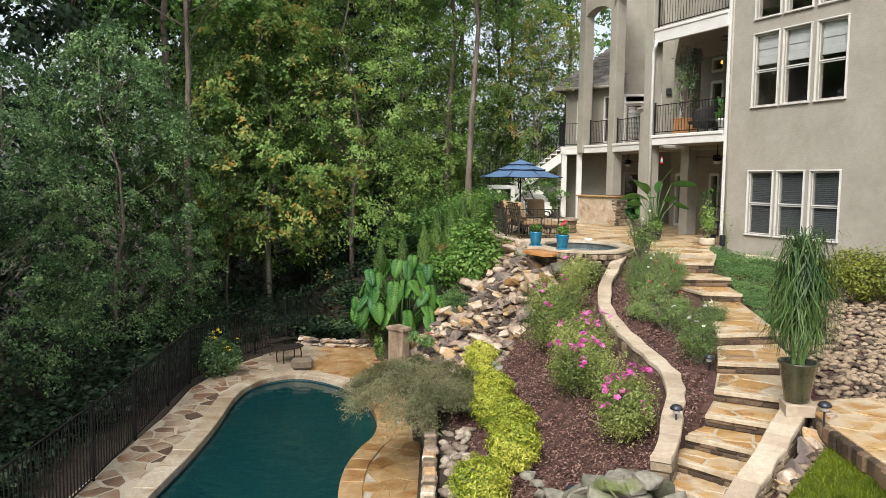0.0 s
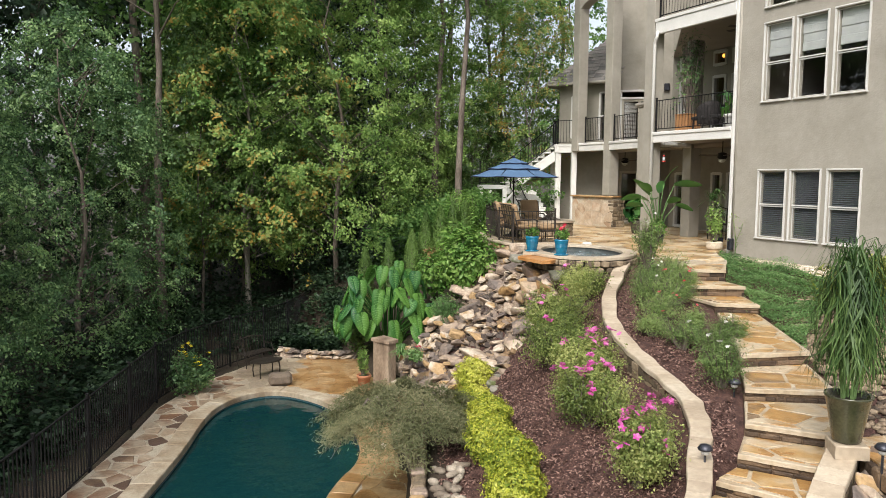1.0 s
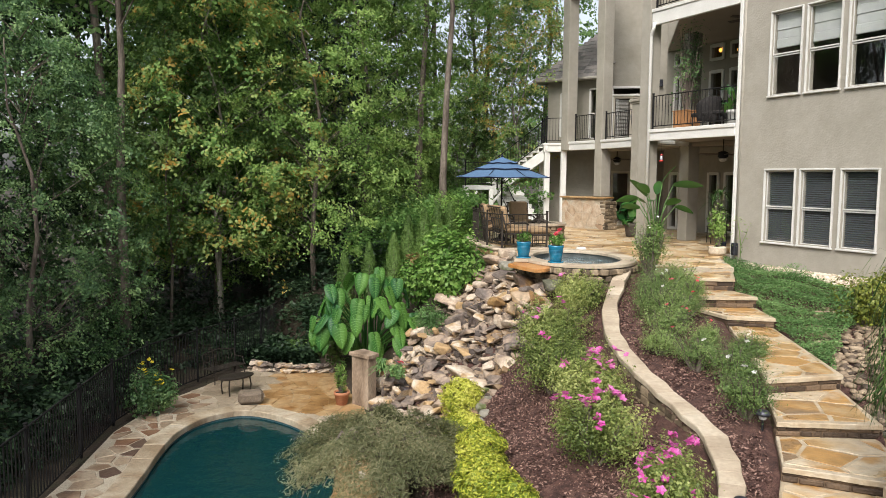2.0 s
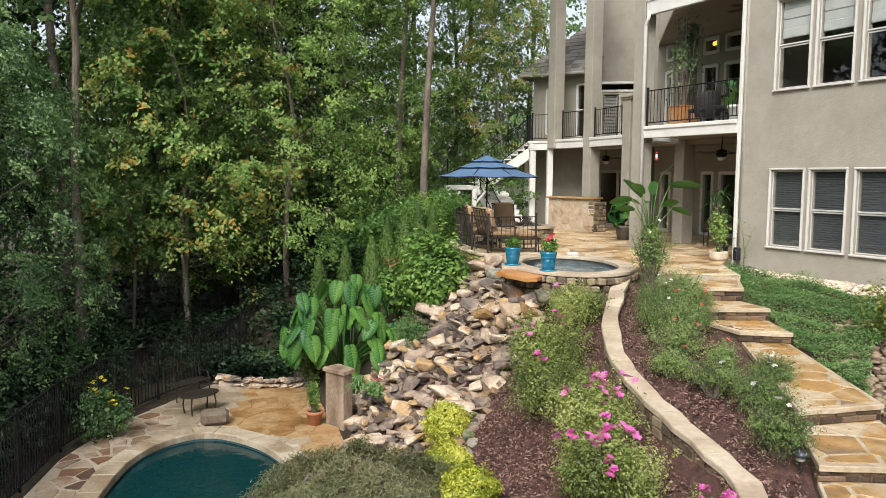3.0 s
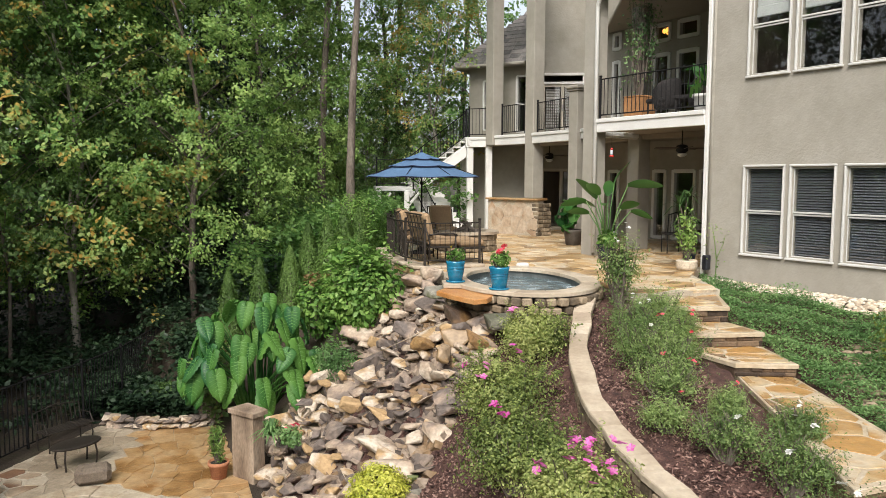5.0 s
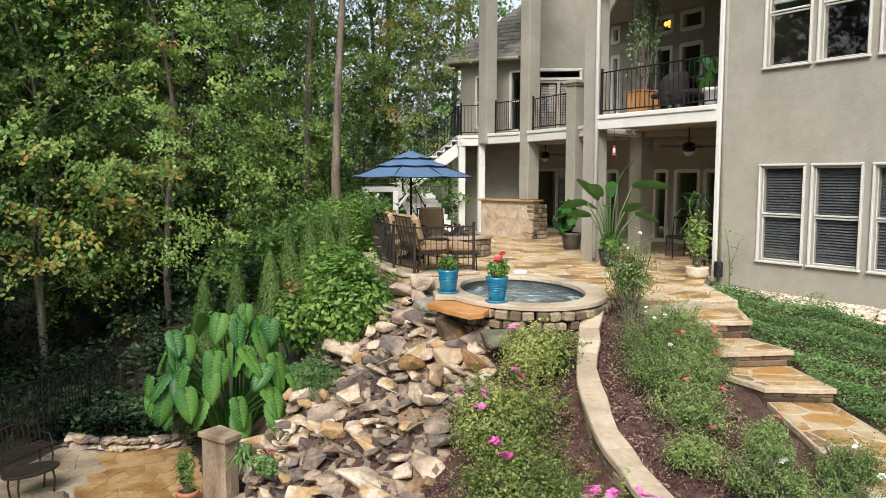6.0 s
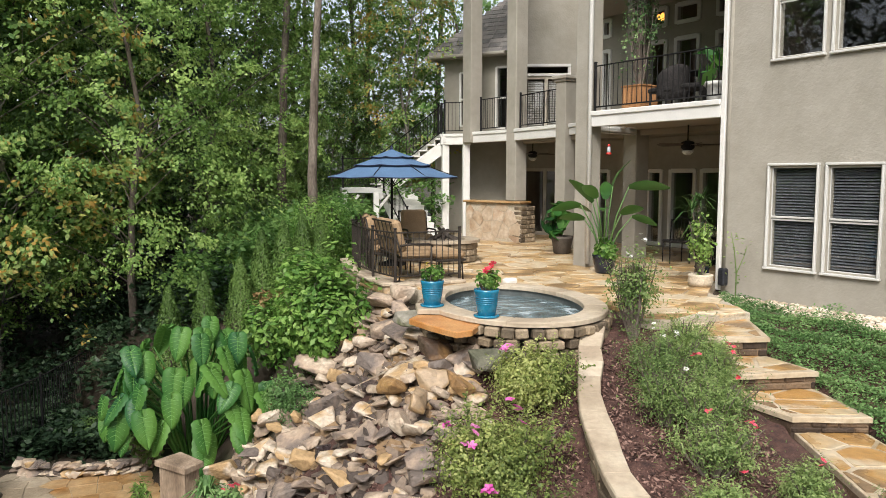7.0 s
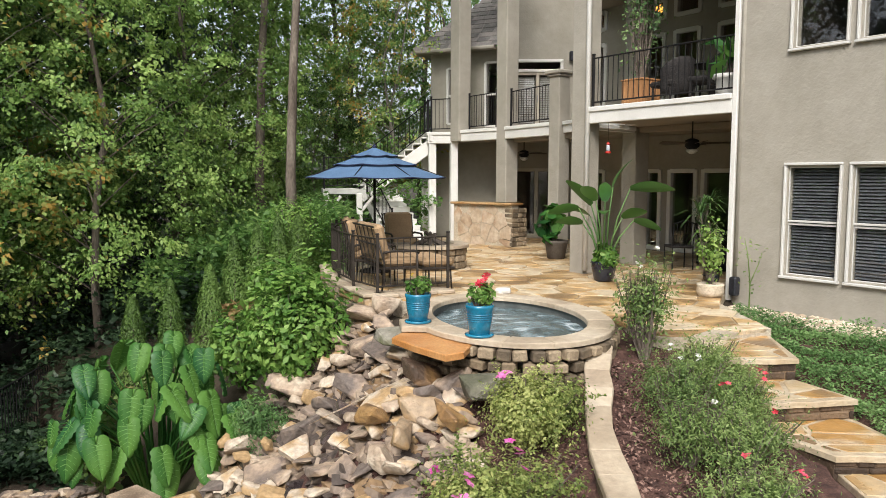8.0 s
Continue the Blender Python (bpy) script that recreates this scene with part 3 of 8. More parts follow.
def offset(poly, d):
    """A polygon grown by d along its own normals (anticlockwise: outwards for d > 0)."""
    if area(poly) < 0:
        poly = poly[::-1]
    out = []
    n = len(poly)
    for k in range(n):
        (x0, y0), (x1, y1) = poly[k - 1], poly[(k + 1) % n]
        dx, dy = x1 - x0, y1 - y0
        ln = math.hypot(dx, dy) + 1e-9
        out.append((poly[k][0] + d * dy / ln, poly[k][1] - d * dx / ln))
    return out


POOL = rounded(POOL)
if area(POOL) < 0:
    POOL = POOL[::-1]
SPA_C, SPA_RX, SPA_RY = (3.35, 18.55), 0.92, 1.42
SPA = [(SPA_C[0] + SPA_RX * math.cos(a), SPA_C[1] + SPA_RY * math.sin(a)) for a in np.linspace(0, 2 * math.pi, 48, endpoint=False)]


def pooled(x, y):
    hit = np.zeros(x.shape, bool)
    grown = offset(POOL, 0.3)
    for k in range(len(grown)):
        (x1, y1), (x2, y2) = grown[k - 1], grown[k]
        if y1 == y2:
            continue
        hit ^= ((y1 > y) != (y2 > y)) & (x < (x2 - x1) * (y - y1) / (y2 - y1) + x1)
    return hit | (((x - SPA_C[0]) / 1.0) ** 2 + ((y - SPA_C[1]) / 1.5) ** 2 < 1)


# one sheet, fine near the garden and reaching far out to the horizon
xs = np.unique(np.r_[np.arange(-7, 11, 0.2), -7 - 1.35 ** np.arange(0, 24), 11 + 1.35 ** np.arange(0, 24)])
ys = np.unique(np.r_[np.arange(2, 27, 0.2), 2 - 1.35 ** np.arange(0, 24), 27 + 1.35 ** np.arange(0, 24)])
gx, gy = np.meshgrid(xs, ys, indexing="ij")
rng0 = np.random.default_rng(3)
gz = land(gx, gy) + rng0.normal(0, 0.012, gx.shape)
gz = np.where((gx < -7) | (gy > 27), gz + 0.25 * np.sin(gx * 0.37) * np.cos(gy * 0.29), gz)
gz = np.maximum(gz, -9)
ids = np.arange(gx.size).reshape(gx.shape)
faces = np.stack([ids[:-1, :-1], ids[1:, :-1], ids[1:, 1:], ids[:-1, 1:]], -1).reshape(-1, 4)
fx, fy = gx.ravel()[faces].mean(1), gy.ravel()[faces].mean(1)
faces = faces[~pooled(fx, fy)]
fx, fy = gx.ravel()[faces].mean(1), gy.ravel()[faces].mean(1)
gme = bpy.data.meshes.new("ground")
gme.from_pydata(np.stack([gx, gy, gz], -1).reshape(-1, 3).tolist(), [], faces.tolist())
gme.materials.append(MULCH)
gme.materials.append(FOREST)
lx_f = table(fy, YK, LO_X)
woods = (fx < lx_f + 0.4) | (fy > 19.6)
LAWNSOIL = mat("lawn_soil", [(0.06, 0.10, 0.012), (0.11, 0.16, 0.02)], 3, 0.95, 0.5, 60)
gme.materials.append(LAWNSOIL)
turf = (fy < 7.6) & (fx > 2.3)
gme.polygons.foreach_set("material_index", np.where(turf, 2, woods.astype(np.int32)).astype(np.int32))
gme.polygons.foreach_set("use_smooth", [True] * len(gme.polygons))
ground = tagged(new("ground", gme), "sloping garden ground with dark bark mulch and forest floor", "ground", kind="structure")

# ---- lower terrace: pool, coping and flagstones ----
rng = random.Random(5)
basin = Mesh()
n = len(POOL)
basin.add([(x, y, DECK - 0.02) for x, y in POOL] + [(x, y, DECK - 1.6) for x, y in shrink(POOL, 0.4)], [(k, (k + 1) % n, n + (k + 1) % n, n + k)[::-1] for k in range(n)] + [[n + k for k in range(n)]])
pool = thing("swimming_pool", None, "kidney-shaped swimming pool with dark teal water", "pool", kind="structure")
part("basin", basin, POOLTILE, pool)
POOLWATER = watermat("pool_water", (0.003, 0.03, 0.034), 0.45, 2.4)
wm = Mesh()
wm.add([(x, y, DECK - 0.14) for x, y in offset(POOL, 0.01)], [list(range(n))])
part("water", wm, POOLWATER, pool, "still dark teal water")
POOLCOPE = mat("pool_coping_stone", [(0.24, 0.175, 0.11), (0.36, 0.295, 0.21), (0.45, 0.39, 0.3)], 2.6, 0.6, 0.4, 22, vary=0.3, grain=0.18, gscale=16)
cop_out, cop_in = offset(POOL, 0.36), offset(POOL, -0.03)
step_k = 2
for k in range(0, n, step_k):
    idx = [(k + j) % n for j in range(step_k + 1)]
    poly = [cop_out[j] for j in idx] + [cop_in[j] for j in idx[::-1]]
    cm = Mesh().prism(shrink(poly, 0.002), DECK - 0.1, DECK + 0.02 + rng.uniform(0, 0.008), 0.02)
    warm_edge = poly[0][0] > -2.4 and poly[0][1] < 16.5
    part("coping_stone", cm, FLAGTAN if warm_edge else POOLCOPE, pool)

# mortar bed with the pool's hole through it
bed_poly = [(-5.75, 2), (-0.12, 2), (-0.12, 13.5), (-0.6, 16), (-0.9, 18), (-1.3, 20), (-1.5, 22.45), (-2.9, 21.98), (-4.3, 22.45), (-5.0, 20.8), (-5.6, 19.4), (-5.85, 17.5), (-5.7, 15.5)]
ring_out = offset(POOL, 0.33)


def sheet_with_hole(name, poly, hole, z, material, label, category):
    """A flat sheet with a hole, filled between its two outlines."""
    bm = bmesh.new()
    loops = []
    for loop in (poly, hole):
        vs = [bm.verts.new((x, y, z)) for x, y in loop]
        loops += [bm.edges.new((vs[k - 1], vs[k])) for k in range(len(vs))]
    bmesh.ops.triangle_fill(bm, use_beauty=True, edges=loops)
    me = bpy.data.meshes.new(name)
    bm.to_mesh(me)
    bm.free()
    me.materials.append(material)
    return tagged(new(name, me), label, category, kind="structure")


terrace = sheet_with_hole("terrace", bed_poly, ring_out, DECK - 0.012, MORTAR, "pale mortar bed of the pool terrace", "terrace")
near_cells = crazy(bed_poly, 0.38, rng, 0.008, ring_out)
rest = Mesh()
for cell in near_cells:
    cx, cy = sum(p[0] for p in cell) / len(cell), sum(p[1] for p in cell) / len(cell)
    if cy < 8.5:
        rest.prism(shrink(cell, 0.01), DECK - 0.03, DECK + rng.uniform(0.0, 0.006), 0.003)
        continue
    warm = cx > -3.4 and cy > 18.5 or cx > -1.7
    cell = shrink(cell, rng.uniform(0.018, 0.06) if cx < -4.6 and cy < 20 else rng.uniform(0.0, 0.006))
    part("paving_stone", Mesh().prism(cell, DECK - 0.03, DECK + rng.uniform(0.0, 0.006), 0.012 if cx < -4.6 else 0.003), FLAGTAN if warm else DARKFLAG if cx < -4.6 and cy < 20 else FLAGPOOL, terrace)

tagged(part("paving_rest", rest, FLAGPOOL, terrace), kind="stuff")

# ---- upper patio ----
PATIO = [(2.35, 20.35), (2.0, 21.0), (1.9, 23.6), (2.2, 27.5), (3.2, 31.5), (5.0, 33.5), (8.6, 30.5), (11.3, 22.6), (7.35, 20.2), (6.75, 19.5), (6.35, 17.9), (6.3, 17.6), (5.05, 17.35), (4.62, 17.45), (4.75, 18.3), (4.6, 19.3), (4.1, 20.1), (3.4, 20.35), (2.8, 20.2)]
patio = solo("patio", Mesh().prism(PATIO, -0.45, -0.022), MORTAR, "mortar bed of the upper patio", "patio", kind="structure")
cells = crazy(PATIO, 0.56, rng, 0.024)
for cell in cells:
    part("paving_stone", Mesh().prism(cell, -0.06, rng.uniform(-0.008, 0.004), 0.012), FLAG, patio)

# ---- garden steps of flagstone, from the patio down to the lawn ----
steps = thing("garden_steps", None, "wet orange and cream flagstone garden steps curving down the slope", "steps", kind="structure")
for k, (a, b, z) in enumerate(STEPS[1:], 1):
    a0, b0, z0 = STEPS[k - 1]
    back = ((a0[0] + (a0[0] - a[0]) * 0.06, a0[1] + 0.05), (b0[0], b0[1] + 0.05))
    quad = [a, b, back[1], back[0]]
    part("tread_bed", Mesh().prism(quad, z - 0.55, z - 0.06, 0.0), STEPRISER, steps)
    front = [(a[0] - 0.01, a[1] - 0.035), (b[0] + 0.01, b[1] - 0.035)]
    nose = [(front[0][0] + (front[1][0] - front[0][0]) * j / 7, front[0][1] + (front[1][1] - front[0][1]) * j / 7 + (rng.uniform(-0.02, 0.012) if 0 < j < 7 else 0)) for j in range(8)]
    part("tread_slab", Mesh().prism([*nose, back[1], back[0]], z - 0.06, z - 0.004, 0.012), WETMORTAR, steps)
    lip = [(a[0] + 0.05, a[1] + 0.05), (b[0] - 0.05, b[1] + 0.05)]
    for cell in crazy([lip[0], lip[1], (back[1][0] - 0.03, back[1][1]), (back[0][0] + 0.03, back[0][1])], 0.44 if k == 4 else 0.5, rng, 0.03, convex=True):
        cell = shrink(cell, rng.uniform(0.0, 0.02))
        part("tread_stone", Mesh().prism(cell, z - 0.05, z + rng.uniform(0.0, 0.003), 0.006), OCHRE if k < 7 else TREAD, steps)
for k, (a, b, z) in enumerate(STEPS[:-1]):
    if k == 0:
        continue
    zb = STEPS[k + 1][2]
    ln = math.dist(a, b)
    d = ((b[0] - a[0]) / ln, (b[1] - a[1]) / ln)
    mid_z = zb + (z - 0.05 - zb) * rng.uniform(0.4, 0.6)
    for lo, hi in ((zb, mid_z), (mid_z, z - 0.05)):
        at = 0.0
        while at < ln - 0.05:
            w = min(rng.uniform(0.1, 0.34), ln - at)
            m = Matrix.Translation((a[0] + d[0] * (at + w / 2), a[1] + d[1] * (at + w / 2), 0)) @ Matrix.Rotation(math.atan2(d[1], d[0]) + rng.uniform(-0.04, 0.04), 4, "Z")
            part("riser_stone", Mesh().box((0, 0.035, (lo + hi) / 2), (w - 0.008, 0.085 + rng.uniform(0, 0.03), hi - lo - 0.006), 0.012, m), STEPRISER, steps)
            at += w

# ---- the house ----
def grid_wall(u0, u1, z0, z1, holes, w0, w1):
    """An upright wall with openings right through it; holes: (u0, u1, z0, z1)."""
    us = sorted({u0, u1, *[h[0] for h in holes], *[h[1] for h in holes]})
    zs = sorted({z0, z1, *[h[2] for h in holes], *[h[3] for h in holes]})
    me = Mesh()

    def solid(i, k):
        if i < 0 or k < 0 or i >= len(us) - 1 or k >= len(zs) - 1:
            return False
        cu, cz = (us[i] + us[i + 1]) / 2, (zs[k] + zs[k + 1]) / 2
        return not any(h[0] < cu < h[1] and h[2] < cz < h[3] for h in holes)

    for i in range(len(us) - 1):
        for k in range(len(zs) - 1):
            if not solid(i, k):
                continue
            a, b, c, d = us[i], us[i + 1], zs[k], zs[k + 1]
            me.add([(a, w0, c), (b, w0, c), (b, w0, d), (a, w0, d)], [(0, 1, 2, 3)])
            me.add([(a, w1, c), (b, w1, c), (b, w1, d), (a, w1, d)], [(3, 2, 1, 0)])
            for di, dk, q in ((-1, 0, ((a, w0, c), (a, w0, d), (a, w1, d), (a, w1, c))), (1, 0, ((b, w0, c), (b, w1, c), (b, w1, d), (b, w0, d))), (0, -1, ((a, w0, c), (a, w1, c), (b, w1, c), (b, w0, c))), (0, 1, ((a, w0, d), (b, w0, d), (b, w1, d), (a, w1, d)))):
                if not solid(i + di, k + dk):
                    me.add(q, [(0, 1, 2, 3)])
    return me


def beam(me, p, q, wide, high, ch=0.01):
    """A level or sloping bar from p to q; p and q lie on its top's middle line."""
    p, q = Vector(p), Vector(q)
    d = q - p
    m = Matrix.Translation((p + q) / 2) @ d.to_track_quat("X", "Z").to_matrix().to_4x4()
    return me.box((0, 0, -high / 2), (d.length, wide, high), ch, m)


house = thing("house", HM, "large beige stucco house with white trim, columns and deep balconies", "house")
WIN = [(0.775, 1.595), (1.685, 2.505), (2.635, 3.465)]
LOW, HIGH, TOP = (0.33, 1.95), (3.47, 5.29), (5.6, 7.3)
holes = [(a + 0.06, b - 0.06, z0 + 0.06, z1 - 0.06) for z0, z1 in (LOW, HIGH, TOP) for a, b in WIN]
part("wall", grid_wall(0.0, 11.0, -1.6, 9.6, holes, 0.04, 0.2), STUCCO, house, "beige stucco wing wall with fine hairline texture")
part("wall", Mesh().box((0.16, 3.1, 4.0), (0.3, 5.36, 11.2), 0.0), STUCCO, house)


def window(a, b, z0, z1, w, dress):
    """A white sash window with a meeting rail, two panes and what hangs behind them."""
    fr = Mesh()
    t = 0.038
    fr.box(((a + b) / 2, w - 0.012, z1 - t / 2), (b - a, 0.07, t), 0.008)
    fr.box(((a + b) / 2, w - 0.016, z0 + t / 2), (b - a + 0.03, 0.08, t), 0.008)
    for x in (a + t / 2, b - t / 2):
        fr.box((x, w - 0.012, (z0 + z1) / 2), (t - 0.004, 0.066, z1 - z0 - 2 * t), 0.008)
    win = part("window", fr, TRIM, house, "white double-hung sash window")
    mid = (z0 + z1) / 2 - 0.02
    sash = Mesh()
    for lo, hi, ww in ((z0 + t, mid, w + 0.05), (mid, z1 - t, w + 0.03)):
        for x in (a + t + 0.013, b - t - 0.013):
            sash.box((x, ww, (lo + hi) / 2), (0.026, 0.03, hi - lo), 0.004)
        for z in (lo + 0.02, hi - 0.02):
            sash.box(((a + b) / 2, ww, z), (b - a - 2 * t - 0.054, 0.028, 0.03), 0.004)
    part("sash", sash, TRIM, win)
    for lo, hi, ww in ((z0 + t, mid, w + 0.052), (mid, z1 - t, w + 0.032)):
        gl = part("pane", Mesh().box(((a + b) / 2, ww, (lo + hi) / 2), (b - a - 2 * t - 0.06, 0.006, hi - lo - 0.06), 0.0), GLASS, win)
        gl.visible_shadow = False
    if dress == "blind":
        bl = Mesh()
        z = z1 - t - 0.03
        while z > z0 + t + 0.03:
            bl.box(((a + b) / 2, w + 0.11, z), (b - a - 0.14, 0.042, 0.003), 0.0, Matrix.Translation((0, w + 0.11, z)) @ Matrix.Rotation(0.85, 4, "X") @ Matrix.Translation((0, -w - 0.11, -z)))
            z -= 0.044
        part("blind", bl, BLIND, win, "grey horizontal slat blind")
    elif dress == "shade":
        sh = Mesh()
        z = z1 - t
        for k in range(4):
            sh.box(((a + b) / 2, w + 0.115 - 0.008 * (k % 2), z - 0.09), (b - a - 0.14, 0.03 + 0.012 * (k % 2), 0.19), 0.012)
            z -= 0.185
        part("shade", sh, SHADE, win, "pale pleated roman shade pulled half down")
    return win


for a, b in WIN:
    window(a, b, *LOW, 0.04, "blind")
    window(a, b, *HIGH, 0.04, "shade")
    window(a, b, *TOP, 0.04, "")
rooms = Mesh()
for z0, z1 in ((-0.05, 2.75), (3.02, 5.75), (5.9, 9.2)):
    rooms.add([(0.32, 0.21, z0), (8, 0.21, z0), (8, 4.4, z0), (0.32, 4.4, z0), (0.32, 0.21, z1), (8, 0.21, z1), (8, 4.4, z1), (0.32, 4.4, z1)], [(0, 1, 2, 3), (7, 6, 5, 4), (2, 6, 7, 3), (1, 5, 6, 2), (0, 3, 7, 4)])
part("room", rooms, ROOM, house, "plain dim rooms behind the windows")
# corner board, downspouts
part("corner_board", Mesh().box((-0.045, 0.06, 3.75), (0.085, 0.12, 7.7), 0.01), WHITE, house)
part("downspout", Mesh().tube([(0.045, 0.05, -0.05), (0.045, 0.05, 7.6)], 0.038, 8), STUCCO, house, smooth=True)
# front column with its downspout
part("column", Mesh().box((-3.22, 0.17, 3.6), (0.36, 0.36, 7.3), 0.015), STUCCO, house, "square stucco column")
part("downspout", Mesh().tube([(-2.99, -0.02, 0.06), (-2.99, -0.02, 5.36), (-2.97, -0.03, 5.42), (-2.9, -0.06, 5.5), (-2.86, -0.06, 5.56), (-2.86, -0.04, 5.7)], 0.045, 10), WHITE, house, "white downspout with a bent elbow", smooth=True)
# inner column
part("column", Mesh().box((-3.62, 2.0, 1.35), (0.36, 0.4, 2.72), 0.015), STUCCO, house)
part("column", Mesh().box((-3.62, 2.0, 4.33), (0.34, 0.36, 2.78), 0.015), STUCCO, house)
# balcony slabs with white fascias
WINGY = 4.6


def pl(u, w):
    """House axes of a world point."""
    v = HM.inverted() @ Vector((u, w, 0))
    return v.x, v.y


P_COL, B_COL, A_COL = pl(6.88, 26.4), pl(6.28, 28.53), pl(5.43, 30.1)
FAR1, FAR2, FAR3 = pl(9.2, 30.45), pl(6.78, 31.0), pl(5.05, 32.35)
DECKP = [(-0.02, 0.06), (-0.02, 4.9), (-7.6, 4.9), FAR1, FAR2, FAR3, pl(4.75, 31.6), pl(4.72, 30.55), pl(5.55, 30.1), pl(6.36, 28.5), pl(6.92, 26.4), (-3.05, 1.4), (-3.05, 0.06)]
slab = Mesh()
slab.prism(DECKP, 2.74, 2.93)
part("balcony_slab", slab, CEIL, house)
part("balcony_slab", Mesh().prism([(-0.02, 0.06), (-0.02, WINGY), (-7.6, WINGY), (-3.4, 1.25), (-3.4, 0.06)], 5.97, 6.05), CEIL, house)


def fascia(p, q, z0, z1, thick=0.1):
    me = Mesh()
    beam(me, (*p, z1), (*q, z1), thick + 0.06, 0.09, 0.012)
    beam(me, (*p, z1 - 0.09), (*q, z1 - 0.09), thick, z1 - z0 - 0.09, 0.008)
    return part("fascia", me, WHITE, house, "white stepped fascia board")


fascia((-3.04, 0.04), (-0.09, 0.04), 2.70, 2.99)
fascia((-3.0, 0.04), (-0.09, 0.04), 5.64, 6.05)
fascia(pl(6.22, 28.3), pl(6.78, 26.5), 2.7, 3.0, 0.16)
fascia(pl(6.95, 26.2), (-3.25, 1.2), 2.74, 3.0)
fascia(pl(5.45, 29.95), pl(6.1, 28.65), 2.7, 3.0, 0.16)
fascia((-3.3, 0.4), (-3.5, 1.78), 2.62, 2.74)
fascia(pl(4.66, 30.55), pl(5.4, 30.2), 2.66, 2.97)
fascia(pl(4.7, 31.9), pl(4.66, 30.5), 2.66, 2.97)
# inner beams below the slab
bm_ = Mesh()
beam(bm_, (-3.6, 2.0, 2.74), (-0.05, 2.0, 2.74), 0.2, 0.12)
beam(bm_, (-3.6, 2.0, 2.74), (*pl(6.5, 28.4), 2.74), 0.2, 0.12)
part("beam", bm_, CEIL, house)
# capped pillar and the tall columns of the gallery
pc = Mesh().box((*P_COL, 2.0), (0.34, 0.34, 4.0), 0.015)
part("column", pc, STUCCO, house, "square stucco pillar with a moulded cap")
pcap = Mesh().box((*P_COL, 4.03), (0.42, 0.42, 0.06), 0.015).box((*P_COL, 4.1), (0.5, 0.5, 0.09), 0.02)
part("column_cap", pcap, STUCCO, house)
for c in (B_COL, A_COL):
    part("column", Mesh().box((*c, 5.05 if c is B_COL else 5.85), (0.4, 0.4, 7.9 if c is B_COL else 6.3), 0.02), STUCCO, house, "tall square stucco column")


def arch(p, q, spring, rise, top, thick, name="arch"):
    """A wall over an arch between two columns."""
    p, q = Vector((*p, 0)), Vector((*q, 0))
    d = (q - p)
    ln = d.length
    m = Matrix.Translation(p) @ Matrix.Rotation(math.atan2(d.y, d.x), 4, "Z")
    me = Mesh()
    k, h = 20, thick / 2
    vs, fs = [], []
    for j in range(k + 1):
        a0 = math.pi * j / k
        x, z = ln / 2 - ln / 2 * math.cos(a0), spring + rise * math.sin(a0)
        vs += [(x, -h, z), (x, -h, top), (x, h, z), (x, h, top)]
    for j in range(k):
        a, b = 4 * j, 4 * j + 4
        fs += [(a, b, b + 1, a + 1), (a + 3, b + 3, b + 2, a + 2), (a + 2, b + 2, b, a), (a + 1, b + 1, b + 3, a + 3)]
    me.add(vs, fs, m)
    return part(name, me, STUCCO, house)


arch(A_COL, B_COL, 7.45, 0.65, 9.4, 0.38)
arch(B_COL, (-3.3, 0.3), 7.45, 1.6, 9.4, 0.38)
part("cornice", beam(Mesh(), (A_COL[0] - 0.35, A_COL[1] - 0.1, 9.55), (*B_COL, 9.55), 0.9, 0.2), STUCCO, house)

# back walls of the covered patio and the balcony, with white glazed doors and windows
DEEP = 4.6


def opening_set(u0, u1, spans, z0, z1, w, base, transom=None):
    hs = [(a, b, z0, z1) for a, b in spans]
    if transom:
        hs += [(a, b, transom[0], transom[1]) for a, b in spans]
    part("wall", grid_wall(u0, u1, base, base + (2.78 if base < 1 else 6.6), hs, w, w + 0.25), STUCCO, house)
    for a, b, c, d in hs:
        fr = Mesh()
        for x in (a + 0.03, b - 0.03):
            fr.box((x, w + 0.02, (c + d) / 2), (0.1, 0.12, d - c), 0.01)
        for z in (c + 0.03, d - 0.03):
            fr.box(((a + b) / 2, w + 0.02, z), (b - a - 0.1, 0.12, 0.1), 0.01)
        wn_ = part("window", fr, WHITE, house, "white framed glazed door")
        g_ = part("pane", Mesh().box(((a + b) / 2, w + 0.05, (c + d) / 2), (b - a - 0.14, 0.008, d - c - 0.14), 0), GLASS, wn_)
        g_.visible_shadow = False


opening_set(-7.6, 0.0, [(-7.28, -6.84), (-5.53, -5.06), (-4.84, -4.06), (-3.92, -3.13), (-2.95, -2.2), (-1.9, -1.15)], 0.04, 1.93, DEEP, -0.05)
opening_set(-7.6, 0.0, [(-7.2, -6.88), (-5.62, -5.04), (-4.79, -4.08), (-3.62, -2.95), (-2.5, -1.8)], 3.02, 5.1, WINGY, 2.95, (5.42, 5.9))
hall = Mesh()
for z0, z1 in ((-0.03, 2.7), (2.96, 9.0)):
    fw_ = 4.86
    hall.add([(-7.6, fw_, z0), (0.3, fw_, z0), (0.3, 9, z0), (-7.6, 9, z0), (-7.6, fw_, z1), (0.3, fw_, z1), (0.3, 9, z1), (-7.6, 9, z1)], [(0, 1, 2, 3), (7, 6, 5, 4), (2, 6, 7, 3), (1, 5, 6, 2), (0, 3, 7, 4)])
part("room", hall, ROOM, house)


